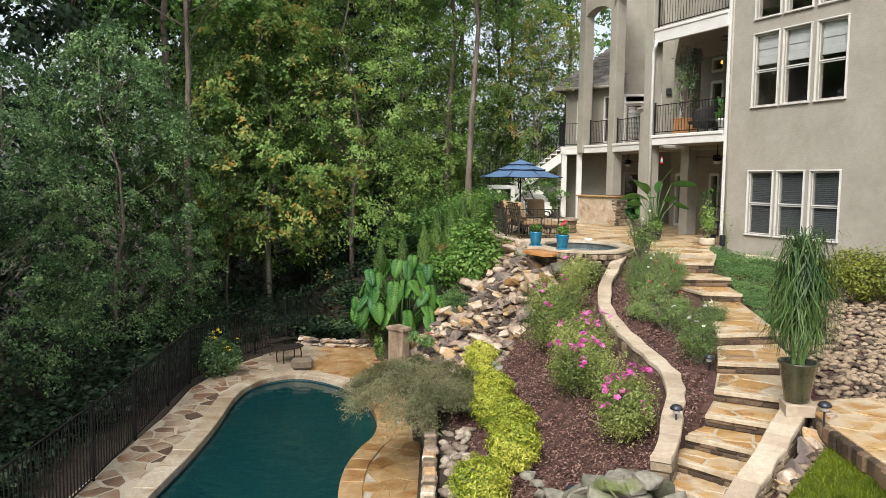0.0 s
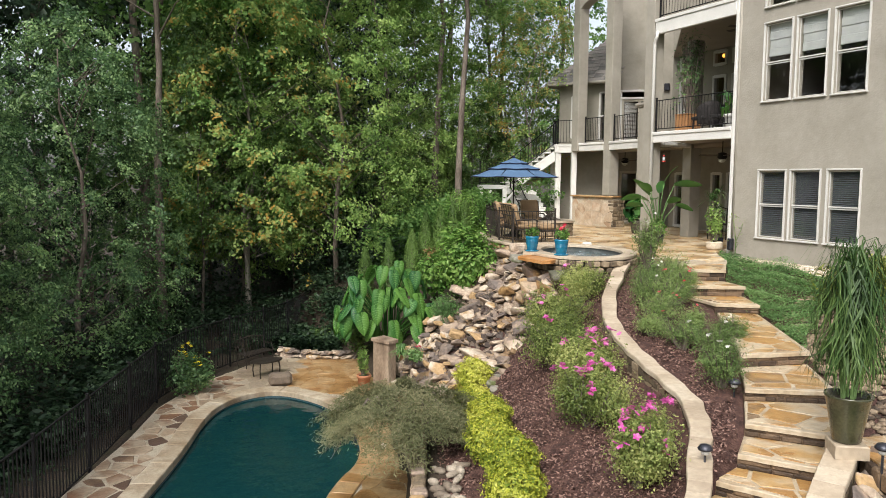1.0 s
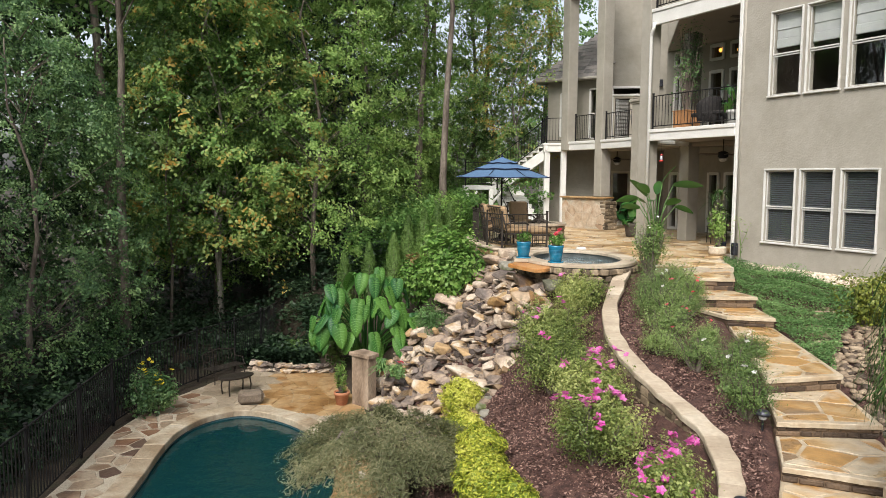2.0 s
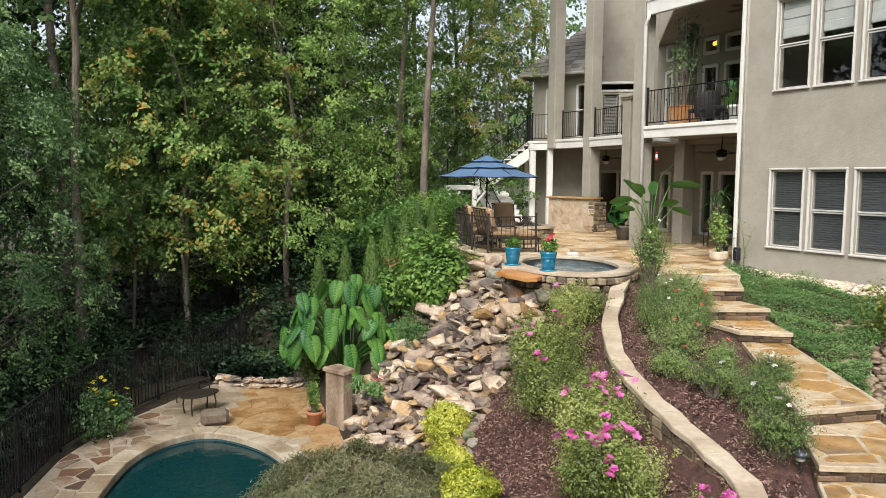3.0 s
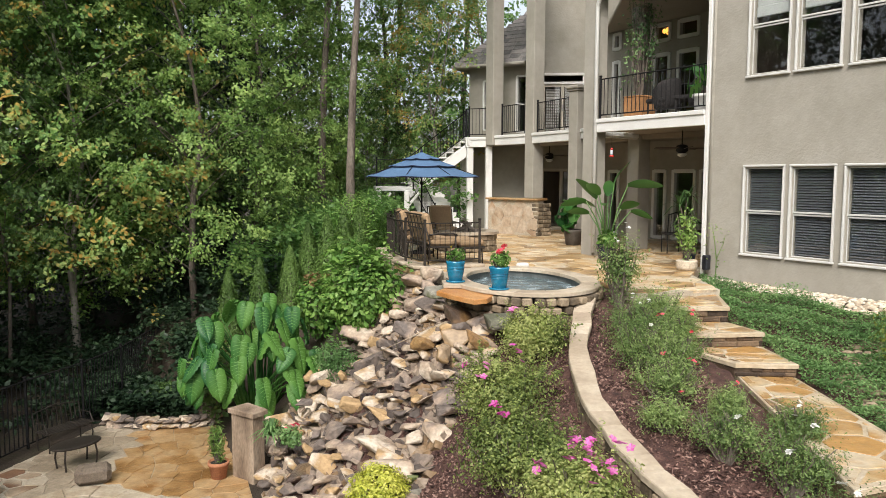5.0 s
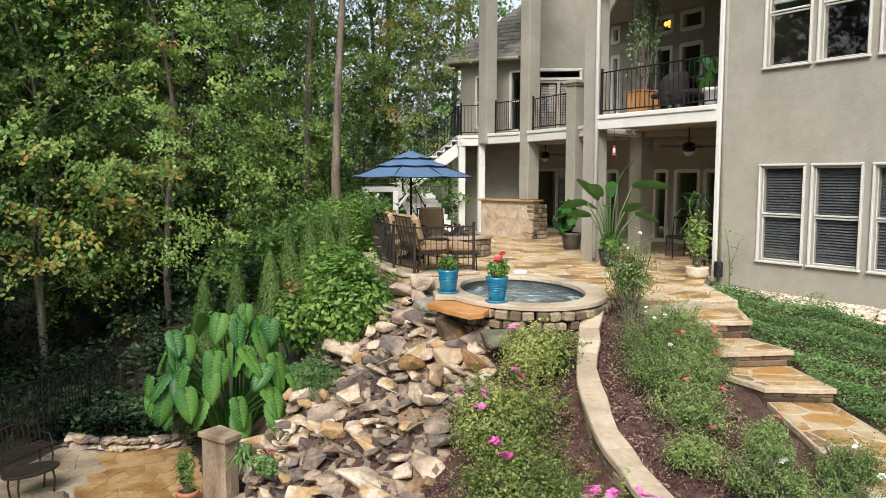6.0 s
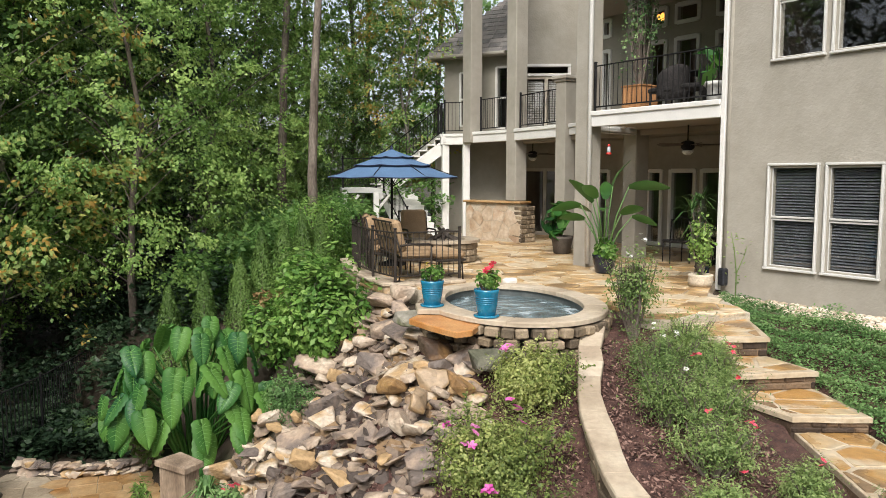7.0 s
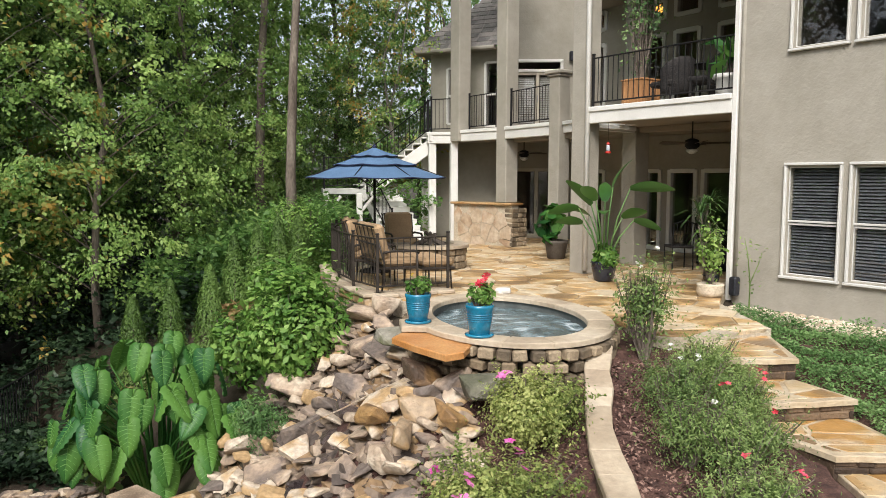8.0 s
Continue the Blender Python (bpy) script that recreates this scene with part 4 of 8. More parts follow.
def wall_between(p, q, z0, z1, hs, thick=0.25):
    """A wall from p to q (house axes) with openings set out along it."""
    p, q = Vector((*p, 0)), Vector((*q, 0))
    d = q - p
    m = Matrix.Translation(p) @ Matrix.Rotation(math.atan2(d.y, d.x), 4, "Z")
    me = grid_wall(0, d.length, z0, z1, hs, 0, thick)
    me.v = [tuple(m @ Vector(v)) for v in me.v]
    return part("wall", me, STUCCO, house), m, d.length


# the cross wall with the blinded french doors; it runs away from the patio, so its front is on the near side
wall_between(FAR1, (-7.6, 4.6), -0.05, 9.3, [])
_, CW, _ = wall_between(FAR2, FAR1, -0.05, 9.3, [(0.42, 1.72, 0.0, 2.0), (0.42, 1.72, 2.96, 5.05)])
CREAM = mat("cream_door_paint", [(0.40, 0.36, 0.29), (0.47, 0.43, 0.355)], 2, 0.6, 0.05, 30, grain=0.05)
for z0, z1 in ((0.0, 2.0), (2.96, 4.72)):
    fr = Mesh()
    for x in (0.45, 1.07, 1.69):
        fr.box((x, 0.05, (z0 + z1) / 2), (0.1, 0.1, z1 - z0), 0.01, CW)
    for z in (z0 + 0.06, z1 - 0.03):
        fr.box((1.07, 0.052, z), (1.18, 0.09, 0.12), 0.01, CW)
    dr = part("door", fr, CREAM, house, "cream double french door with closed slat blinds" if z0 > 1 else "cream glazed double door")
    for x in (0.76, 1.38):
        pn = part("pane", Mesh().box((x, 0.07, (z0 + z1) / 2), (0.48, 0.008, z1 - z0 - 0.2), 0, CW), GLASS, dr)
        pn.visible_shadow = False
        if z0 > 1:
            sl = Mesh()
            z = z1 - 0.16
            while z > z0 + 0.2:
                sl.box((x, 0.12, z), (0.44, 0.012, 0.032), 0.0, CW)
                z -= 0.05
            part("blind", sl, mat("pale_blind", [(0.34, 0.33, 0.3), (0.4, 0.39, 0.36)], 3, 0.6, 0.0, 30, grain=0.05), dr, "pale closed slat blind")
    part("door_handle", Mesh().box((1.07, 0.0, z0 + 1.0), (0.03, 0.05, 0.2), 0.01, CW), CHROME, dr)
tr = Mesh()
for z in (4.75, 5.03):
    tr.box((1.07, 0.03, z), (1.44, 0.14, 0.08), 0.01, CW)
for x in (0.39, 1.75):
    tr.box((x, 0.03, 4.0), (0.08, 0.1, 2.1), 0.01, CW)
part("transom", tr, WHITE, house)
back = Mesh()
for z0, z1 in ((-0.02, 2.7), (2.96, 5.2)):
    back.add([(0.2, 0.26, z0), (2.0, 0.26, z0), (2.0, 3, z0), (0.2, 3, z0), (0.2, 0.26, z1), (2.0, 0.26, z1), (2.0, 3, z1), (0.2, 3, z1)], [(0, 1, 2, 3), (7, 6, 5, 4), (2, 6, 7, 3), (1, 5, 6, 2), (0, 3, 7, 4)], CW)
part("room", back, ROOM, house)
part("wall_lamp", Mesh().box((2.05, -0.06, 5.15), (0.2, 0.14, 0.26), 0.02, CW), LAMPMETAL, house, "dark wall lantern")
# low far wing with a shingled roof
_, FW, fln = wall_between(FAR3, FAR2, -0.3, 5.35, [(0.55, 0.95, 3.3, 4.9), (1.75, 2.2, 3.2, 5.0)])
for a, b, z0, z1 in ((0.55, 0.95, 3.3, 4.9), (1.75, 2.2, 3.2, 5.0)):
    fr = Mesh()
    for x in (a, b):
        fr.box((x, 0.02, (z0 + z1) / 2), (0.07, 0.1, z1 - z0), 0.008, FW)
    for z in (z0, (z0 + z1) / 2, z1):
        fr.box(((a + b) / 2, 0.022, z), (b - a, 0.09, 0.06), 0.008, FW)
    wn_ = part("window", fr, WHITE, house, "narrow white window")
    part("pane", Mesh().box(((a + b) / 2, 0.1, (z0 + z1) / 2), (b - a - 0.04, 0.01, z1 - z0 - 0.04), 0, FW), GLASS, wn_).visible_shadow = False
fb = Mesh().add([(0.1, 0.26, -0.2), (fln, 0.26, -0.2), (fln, 5, -0.2), (0.1, 5, -0.2), (0.1, 0.26, 5.3), (fln, 0.26, 5.3), (fln, 5, 5.3), (0.1, 5, 5.3)], [(0, 1, 2, 3), (7, 6, 5, 4), (2, 6, 7, 3), (1, 5, 6, 2), (0, 3, 7, 4)], FW)
part("room", fb, ROOM, house)
part("wall", Mesh().box((0.125, 3.0, 2.5), (0.25, 5.4, 5.7), 0, FW), STUCCO, house)
part("gutter", Mesh().tube([(-0.35, -0.42, 5.36), (fln, -0.42, 5.36)], 0.06, 8, m=FW).tube([(-0.4, -0.42, 5.36), (-0.4, 5, 5.36)], 0.06, 8, m=FW), STUCCO, house)
part("soffit", Mesh().box((fln / 2 - 0.2, 2.2, 5.36), (fln + 0.4, 5.2, 0.06), 0.01, FW), STUCCO, house)
roof = part("roof", Mesh().add([(-0.4, -0.42, 5.4), (fln + 0.3, -0.42, 5.4), (fln + 0.3, 2.6, 8.1), (1.9, 2.6, 8.1), (-0.4, 5.0, 5.4)], [(0, 1, 2, 3), (0, 3, 4)], FW), SHINGLE, house, "grey shingled hip roof")
rr = random.Random(4)
slope = Vector((0, 3.02, 2.7)).normalized()
for row in range(17):
    s0 = row * 0.235
    x = -0.4 + row * 0.135
    while x < fln + 0.25:
        w = rr.uniform(0.25, 0.4)
        base_p = Vector((0, -0.42, 5.4)) + slope * s0
        mm = FW @ Matrix.Translation((x + w / 2, base_p.y, base_p.z)) @ Matrix.Rotation(math.atan2(2.7, 3.02) - 0.05, 4, "X")
        part("shingle", Mesh().box((0, 0.13, 0.012), (w - 0.01, 0.27, 0.018), 0.0, mm), SHINGLE, roof)
        x += w

# unseen main roof and plain walls, added to close the house and keep light out
# this added roof stops short of the gallery, so that light reaches it
part("roof", Mesh().prism([(-3.4, -0.45), (11.4, -0.45), (11.4, 9.6), (-9.0, 9.6), (-9.0, 6.3), (-7.6, 4.9), (-3.4, 4.9)], 9.66, 9.95), SHINGLE, house)
part("wall", Mesh().box((5.3, 9.25, 4.0), (11.4, 0.3, 11.2), 0.0), STUCCO, house)
part("wall", Mesh().box((-4.6, 9.25, 4.3), (8.3, 0.3, 10.6), 0.0), STUCCO, house)
part("wall", Mesh().box((10.85, 4.76, 4.0), (0.3, 8.6, 11.2), 0.0), STUCCO, house)

# ---- balcony railings ----
def railing(name, pts, high, gap, material, label, thick=0.012, zt=None, group="", parent_m=None):
    """Posts, two rails and upright bars along a line of points (x, y, z)."""
    rail = thing(name, parent_m, label, "railing", group)
    for p, q in zip(pts, pts[1:]):
        p, q = Vector(p), Vector(q)
        up = Vector((0, 0, high))
        part("top_rail", beam(Mesh(), p + up, q + up, 0.036, 0.022, 0.005), material, rail)
        part("bottom_rail", beam(Mesh(), p + Vector((0, 0, 0.1)), q + Vector((0, 0, 0.1)), 0.03, 0.025, 0.005), material, rail)
        k = max(1, round((q - p).length / gap))
        shared = None
        for j in range(1, k):
            at = p + (q - p) * (j / k)
            if shared is None:
                shared = Mesh().box((0, 0, (high + 0.08) / 2 + 0.0), (thick, thick, high - 0.1), 0.0).data("baluster", material)
            part("baluster", shared, material, rail, m=Matrix.Translation(at))
    for p in pts:
        part("post", Mesh().box((p[0], p[1], p[2] + high / 2 + 0.02), (0.045, 0.045, high + 0.04), 0.006), material, rail)
        part("post_cap", Mesh().box((p[0], p[1], p[2] + high + 0.055), (0.06, 0.06, 0.03), 0.01), material, rail)
    return rail


def ws(p, z):
    v = HM @ Vector((p[0], p[1], z))
    return tuple(v)


railing("balcony_railing", [ws((-2.98, 0.1), 2.99), ws((-0.1, 0.1), 2.99)], 0.87, 0.115, IRON, "black iron balcony railing with slim upright bars", group="balcony railings")
railing("balcony_railing", [ws((-2.95, 0.1), 6.05), ws((-0.1, 0.1), 6.05)], 0.87, 0.115, IRON, "black iron balcony railing on the top storey", group="balcony railings")
railing("balcony_railing", [(6.3, 28.25, 3.0), (6.74, 26.6, 3.0)], 0.87, 0.115, IRON, "black iron railing between the gallery columns", group="balcony railings")
railing("balcony_railing", [(5.62, 29.85, 3.0), (6.05, 28.72, 3.0)], 0.9, 0.115, IRON, "black iron railing between the gallery columns", group="balcony railings")
railing("landing_railing", [(4.72, 31.6, 2.97), (4.72, 30.56, 2.97), (5.3, 30.2, 2.97)], 0.9, 0.115, IRON, "black iron railing round the stair landing", group="balcony railings")

# ---- white outside stair: landing posts, upper flight going away, lower flight coming back ----
stair = thing("outside_stair", None, "white painted wooden outside stair with two flights", "stair")
for p in ((4.75, 30.6), (5.3, 30.32), (4.75, 31.7)):
    part("post", Mesh().box((p[0], p[1], 1.33), (0.2, 0.2, 2.7), 0.015), WHITE, stair)
part("landing", Mesh().box((5.05, 31.2, 2.82), (0.8, 1.5, 0.2), 0.01), WHITE, stair)
TOPF, MIDF = Vector((4.7, 31.2, 2.9)), Vector((2.75, 31.9, 1.42))
for side in (-0.5, 0.5):
    off_s = Vector((0, side, -0.1))
    part("stringer", beam(Mesh(), TOPF + off_s, MIDF + off_s, 0.05, 0.34), WHITE, stair)
for j in range(9):
    a = TOPF + (MIDF - TOPF) * ((j + 0.5) / 9)
    part("step", Mesh().box((a.x, a.y, a.z + 0.01), (0.27, 1.1, 0.045), 0.006), WHITE, stair)
    part("riser", Mesh().box((a.x + 0.09, a.y, a.z + 0.1), (0.03, 1.1, 0.15), 0.0), WHITE, stair)
part("mid_landing", Mesh().box((2.85, 31.95, 1.34), (2.1, 1.1, 0.16), 0.01), WHITE, stair)
for p in ((1.85, 30.75), (2.75, 30.75), (1.85, 32.4)):
    part("post", Mesh().box((p[0], p[1], 0.55), (0.16, 0.16, 1.5), 0.012), WHITE, stair)
    br = Mesh().tube([(p[0], p[1], 0.75), (p[0] + 0.4, p[1], 1.22)], 0.045, 6)
    part("brace", br, WHITE, stair)
LOWF, ENDF = Vector((3.5, 31.35, 1.3)), Vector((3.95, 29.5, 0.03))
d = ENDF - LOWF
ang = math.atan2(d.y, d.x)
for j in range(8):
    a = LOWF + d * ((j + 0.5) / 8)
    mm = Matrix.Translation(a) @ Matrix.Rotation(ang, 4, "Z")
    part("step", Mesh().box((0, 0, 0.0), (0.3, 1.0, 0.05), 0.006, mm), WHITE, stair)
    part("riser", Mesh().box((0.135, 0, -0.1), (0.02, 0.98, 0.16), 0.0, mm), WHITE, stair)
for s in (-0.42, 0.42):
    off_s = Vector((-d.y, d.x, 0)).normalized() * s + Vector((0, 0, -0.16))
    part("stringer", beam(Mesh(), LOWF + off_s, ENDF + off_s, 0.05, 0.32), WHITE, stair)
railing("stair_railing", [(1.8, 30.7, 1.42), (2.75, 30.7, 1.42)], 0.85, 0.12, IRON, "black iron railing on the stair's middle landing", group="stair railings")
for s in (-0.5,):
    nrm = Vector((-d.y, d.x, 0)).normalized() * s
    railing("stair_railing", [tuple(LOWF + nrm), tuple(ENDF + nrm)], 0.85, 0.12, IRON, "sloping black iron stair railing", group="stair railings")
railing("stair_railing", [(4.65, 30.7, 2.95), (2.8, 31.4, 1.45)], 0.85, 0.13, IRON, "sloping black iron stair railing", group="stair railings")

# ---- stone things ----
def hull_rock(seed, pts=13, flat=0.62, soft=0.035):
    r = np.random.default_rng(seed)
    bm = bmesh.new()
    for p in r.uniform(-1, 1, (pts, 3)):
        q = p / max(1e-3, np.abs(p).max()) * r.uniform(0.72, 1.0)
        bm.verts.new((q[0] * 0.5, q[1] * 0.5, q[2] * 0.5 * flat))
    out = bmesh.ops.convex_hull(bm, input=bm.verts)
    bmesh.ops.delete(bm, geom=[g for g in out["geom_interior"] if isinstance(g, bmesh.types.BMVert)], context="VERTS")
    if soft:
        bmesh.ops.bevel(bm, geom=list(bm.edges), offset=soft, segments=1, affect="EDGES", profile=0.5)
    me = bpy.data.meshes.new("rock")
    bm.to_mesh(me)
    bm.free()
    return me


def pebble(seed):
    r = np.random.default_rng(seed)
    bm = bmesh.new()
    bmesh.ops.create_icosphere(bm, subdivisions=1, radius=0.5)
    k = r.uniform(0.7, 1.15, 3)
    for v in bm.verts:
        v.co = Vector((v.co.x * k[0] * 1.15, v.co.y * k[1], v.co.z * 0.55)) * r.uniform(0.93, 1.07)
    me = bpy.data.meshes.new("pebble")
    bm.to_mesh(me)
    bm.free()
    me.polygons.foreach_set("use_smooth", [True] * len(me.polygons))
    return me


ROCKS = [hull_rock(40 + k, 11 + k % 5, 0.38 + 0.06 * (k % 5)) for k in range(12)]
PEBBLES = [pebble(90 + k) for k in range(8)]
BOULDERS = [hull_rock(140 + k, 14 + k % 4, 0.6) for k in range(6)]
PALEROCKS = [pebble(120 + k) for k in range(4)]
for me in PALEROCKS:
    me.materials.append(mat("pale_pebble", [(0.15, 0.12, 0.09), (0.24, 0.2, 0.155), (0.33, 0.285, 0.225)], 2, 0.8, 0.4, 30, vary=0.5))
RUSTROCKS = [hull_rock(170 + k, 11 + k % 3, 0.7) for k in range(4)]
for me in RUSTROCKS:
    me.materials.append(RUST)
for me in BOULDERS:
    me.materials.append(MOSSY)
for me in ROCKS:
    me.materials.append(FIELD)
WETROCKS = [hull_rock(210 + k, 12 + k % 4, 0.5) for k in range(6)]
for me in WETROCKS:
    me.materials.append(WETFIELD)
for me in PEBBLES:
    me.materials.append(RIVER)


def put(parent, name, me, at, size, rng, tilt=0.35, spin=None):
    s = (size * rng.uniform(0.8, 1.3), size * rng.uniform(0.7, 1.1), size * rng.uniform(0.7, 1.1))
    m = Matrix.LocRotScale(at, Euler((rng.uniform(-tilt, tilt), rng.uniform(-tilt, tilt), rng.uniform(0, 6.3) if spin is None else spin)), s)
    return part(name, me, None, parent, m=m)


# rock waterfall from the spa's lip down to the pool terrace
rng = random.Random(11)
fall = thing("rock_waterfall", None, "tumbled pile of angular brown and grey fieldstones below the spa", "rock waterfall")


# the run of the cascade: (x, y of its middle, half width)
RUN = [(2.0, 18.85, 1.95), (1.75, 18.3, 2.3), (1.4, 17.7, 2.5), (0.9, 17.5, 2.85), (0.4, 17.7, 2.8), (-0.2, 18.0, 2.5), (-0.75, 18.2, 2.0)]


def run_at(t):
    k = min(int(t * (len(RUN) - 1)), len(RUN) - 2)
    f = t * (len(RUN) - 1) - k
    return [a + (b - a) * f for a, b in zip(RUN[k], RUN[k + 1])]


# the narrow wet channel that the water takes between the stones
STREAM = [Vector(p) for p in ((1.75, 18.0), (1.45, 18.3), (0.98, 17.95), (0.6, 17.6), (0.3, 18.1), (0.0, 17.9), (-0.25, 17.2))]


def from_stream(px, py):
    p, best = Vector((px, py)), 9.0
    for a, b in zip(STREAM, STREAM[1:]):
        f = min(1.0, max(0.0, (p - a).dot(b - a) / (b - a).length_squared))
        best = min(best, (p - a - (b - a) * f).length)
    return best


placed = []
for k in range(5000):
    t, s = rng.random(), rng.uniform(-1, 1)
    x, y, half = run_at(t)
    px, py = x + rng.uniform(-0.1, 0.1), y + s * half
    wet = from_stream(px, py) < 0.17
    size = rng.choice((0.2, 0.24, 0.28, 0.34, 0.38, 0.48)) * (0.8 if wet else 1)
    if px > 1.9 and 17.3 < py < 19.6 and px > 2.05 or any(math.dist((px, py), (a, b)) < 0.4 * (size + c) for a, b, c in placed):
        continue
    placed.append((px, py, size))
    put(fall, "rock", rng.choice(WETROCKS if wet else ROCKS), (px, py, max(float(land(px, py)) + (0.0 if wet else 0.12 * size + rng.uniform(0.03, 0.16)), DECK + 0.05)), size * 1.28, rng, 0.42)
    if len(placed) > 296:
        break
fill = Mesh()
CHIPPED = [hull_rock(60 + k, 12, 0.62, 0) for k in range(6)]
fv = [[tuple(v.co) for v in me.vertices] for me in CHIPPED]
ff = [[tuple(q.vertices) for q in me.polygons] for me in CHIPPED]
for k in range(2000):
    t, s = rng.random(), rng.uniform(-1.05, 1.05)
    x, y, half = run_at(t)
    px, py = x + rng.uniform(-0.1, 0.1), y + s * half
    if px > 2.05 and 17.3 < py < 19.6 or from_stream(px, py) < 0.15:
        continue
    z = rng.uniform(0.14, 0.3)
    j = rng.randrange(6)
    fill.add(fv[j], ff[j], Matrix.LocRotScale((px, py, max(float(land(px, py)) - 0.05, DECK + 0.02)), Euler((rng.uniform(-0.5, 0.5), rng.uniform(-0.5, 0.5), rng.uniform(0, 6))), (z * 1.2, z, z)))
# darker than the rocks above: the crevices' shade is put into the rubble's colour
tagged(part("rubble", fill, mat("crevice_shade_rubble", [(0.065, 0.05, 0.042), (0.14, 0.105, 0.08), (0.21, 0.16, 0.12), (0.28, 0.22, 0.165), (0.2, 0.13, 0.07)], 1.1, 0.7, 0.5, 26, vary=0.6, island=True, grain=0.25, gscale=22), fall), kind="stuff")
# boulder at the foot and a ring of large stones
put(fall, "boulder", ROCKS[3], (0.95, 15.35, -1.75), 0.55, rng, 0.2)
put(fall, "boulder", BOULDERS[2], (2.58, 16.72, -0.27), 0.6, rng, 0.1, spin=0.2)
for bx_, by_, bz_, bs_ in ((2.0, 17.05, -0.55, 0.52), (1.8, 16.7, -0.72, 0.5), (2.2, 16.5, -0.5, 0.42), (1.62, 17.3, -0.66, 0.46), (2.1, 17.45, -0.32, 0.5)):
    put(fall, "boulder", rng.choice(RUSTROCKS), (bx_, by_, bz_), bs_ * 0.86, rng, 0.5)
for k in range(46):
    px, py = rng.uniform(1.85, 2.42), rng.uniform(15.9, 17.35)
    put(fall, "rock", rng.choice(ROCKS), (px, py, float(land(px, py)) + rng.uniform(0.0, 0.12)), rng.uniform(0.24, 0.42), rng, 0.5)
put(fall, "boulder", BOULDERS[1], (1.92, 18.42, -0.06), 0.46, rng, 0.15)
slab_m = Mesh().prism([(1.84, 17.78), (2.02, 17.3), (2.24, 16.86), (2.44, 16.95), (2.62, 17.3), (2.36, 17.95), (1.98, 18.02)], -0.05, 0.02, 0.015)
solo("spillway_slab", slab_m, ORANGESLAB, "flat rust-orange stone slab over the cascade", "stone slab")

# ---- spa ----
spa = thing("spa", None, "round raised stone spa with bubbling water and a flagstone rim", "spa", kind="structure")
ringo, ringi = offset(SPA, 0.27), offset(SPA, -0.04)
n = len(SPA)
for k in range(0, n, 3):
    idx = [(k + j) % n for j in range(4)]
    poly = [ringo[j] for j in idx] + [ringi[j] for j in idx[::-1]]
    part("coping_stone", Mesh().prism(shrink(poly, 0.0015), 0.03, 0.088 + rng.uniform(0, 0.004), 0.014), CAPSTONE, spa)
inner = Mesh().add([(x, y, 0.03) for x, y in SPA] + [(x, y, -0.8) for x, y in SPA], [(k, n + k, n + (k + 1) % n, (k + 1) % n) for k in range(n)] + [[n + k for k in range(n)]])
part("basin", inner, mat("spa_plaster", [(0.05, 0.06, 0.06), (0.12, 0.13, 0.125)], 4, 0.5, 0.1, 30), spa)
bench_ = Mesh().prism([(SPA_C[0] + 0.75 * math.cos(a), SPA_C[1] + 0.1 + 1.0 * math.sin(a)) for a in np.linspace(0.4, 2.4, 14)] + [(SPA_C[0] + 0.4 * math.cos(a), SPA_C[1] + 0.1 + 0.6 * math.sin(a)) for a in np.linspace(2.4, 0.4, 14)], -0.4, -0.13, 0.01)
part("bench", bench_, ORANGESLAB, spa)


def spa_water():
    m = bpy.data.materials.new("spa_water")
    m.use_nodes = True
    nn, l = m.node_tree.nodes, m.node_tree.links
    b = nn["Principled BSDF"]
    geo = nn.new("ShaderNodeNewGeometry")
    noi = nn.new("ShaderNodeTexNoise")
    noi.inputs["Scale"].default_value, noi.inputs["Detail"].default_value, noi.inputs["Distortion"].default_value = 1.7, 5, 1.8
    l.new(geo.outputs["Position"], noi.inputs["Vector"])
    r = ramp(nn, [(0.04, 0.06, 0.062), (0.07, 0.1, 0.108), (0.17, 0.23, 0.25), (0.6, 0.67, 0.7)])
    l.new(noi.outputs["Fac"], r.inputs["Fac"])
    l.new(r.outputs[0], b.inputs["Base Color"])
    b.inputs["Roughness"].default_value = 0.06
    bp = nn.new("ShaderNodeBump")
    bp.inputs["Strength"].default_value, bp.inputs["Distance"].default_value = 0.5, 0.06
    n2 = nn.new("ShaderNodeTexNoise")
    n2.inputs["Scale"].default_value, n2.inputs["Detail"].default_value = 7, 4
    l.new(geo.outputs["Position"], n2.inputs["Vector"])
    l.new(n2.outputs["Fac"], bp.inputs["Height"])
    l.new(bp.outputs[0], b.inputs["Normal"])
    return m


part("water", Mesh().add([(x, y, -0.07) for x, y in offset(SPA, -0.002)], [list(range(n))]), spa_water(), spa, "foaming grey-blue water")
# outer face of small stacked stones
ro = offset(SPA, 0.24)
for k in range(n):
    a, b = ro[k], ro[(k + 1) % n]
    if a[1] > 19.2 and a[0] > 2.6:
        continue
    for row in range(4):
        z = 0.02 - 0.13 * row
        f = 0.5 * (row % 2)
        p = (a[0] + (b[0] - a[0]) * f, a[1] + (b[1] - a[1]) * f)
        ang = math.atan2(b[1] - a[1], b[0] - a[0])
        mm = Matrix.Translation((p[0], p[1], z - 0.065)) @ Matrix.Rotation(ang, 4, "Z")
        part("wall_stone", Mesh().box((rng.uniform(-0.02, 0.02), 0, 0), (math.dist(a, b) * rng.uniform(0.7, 1.0), 0.13 + rng.uniform(0, 0.05), rng.uniform(0.09, 0.125)), 0.016, mm @ Matrix.Rotation(rng.uniform(-0.08, 0.08), 4, "Y")), RISER, spa)

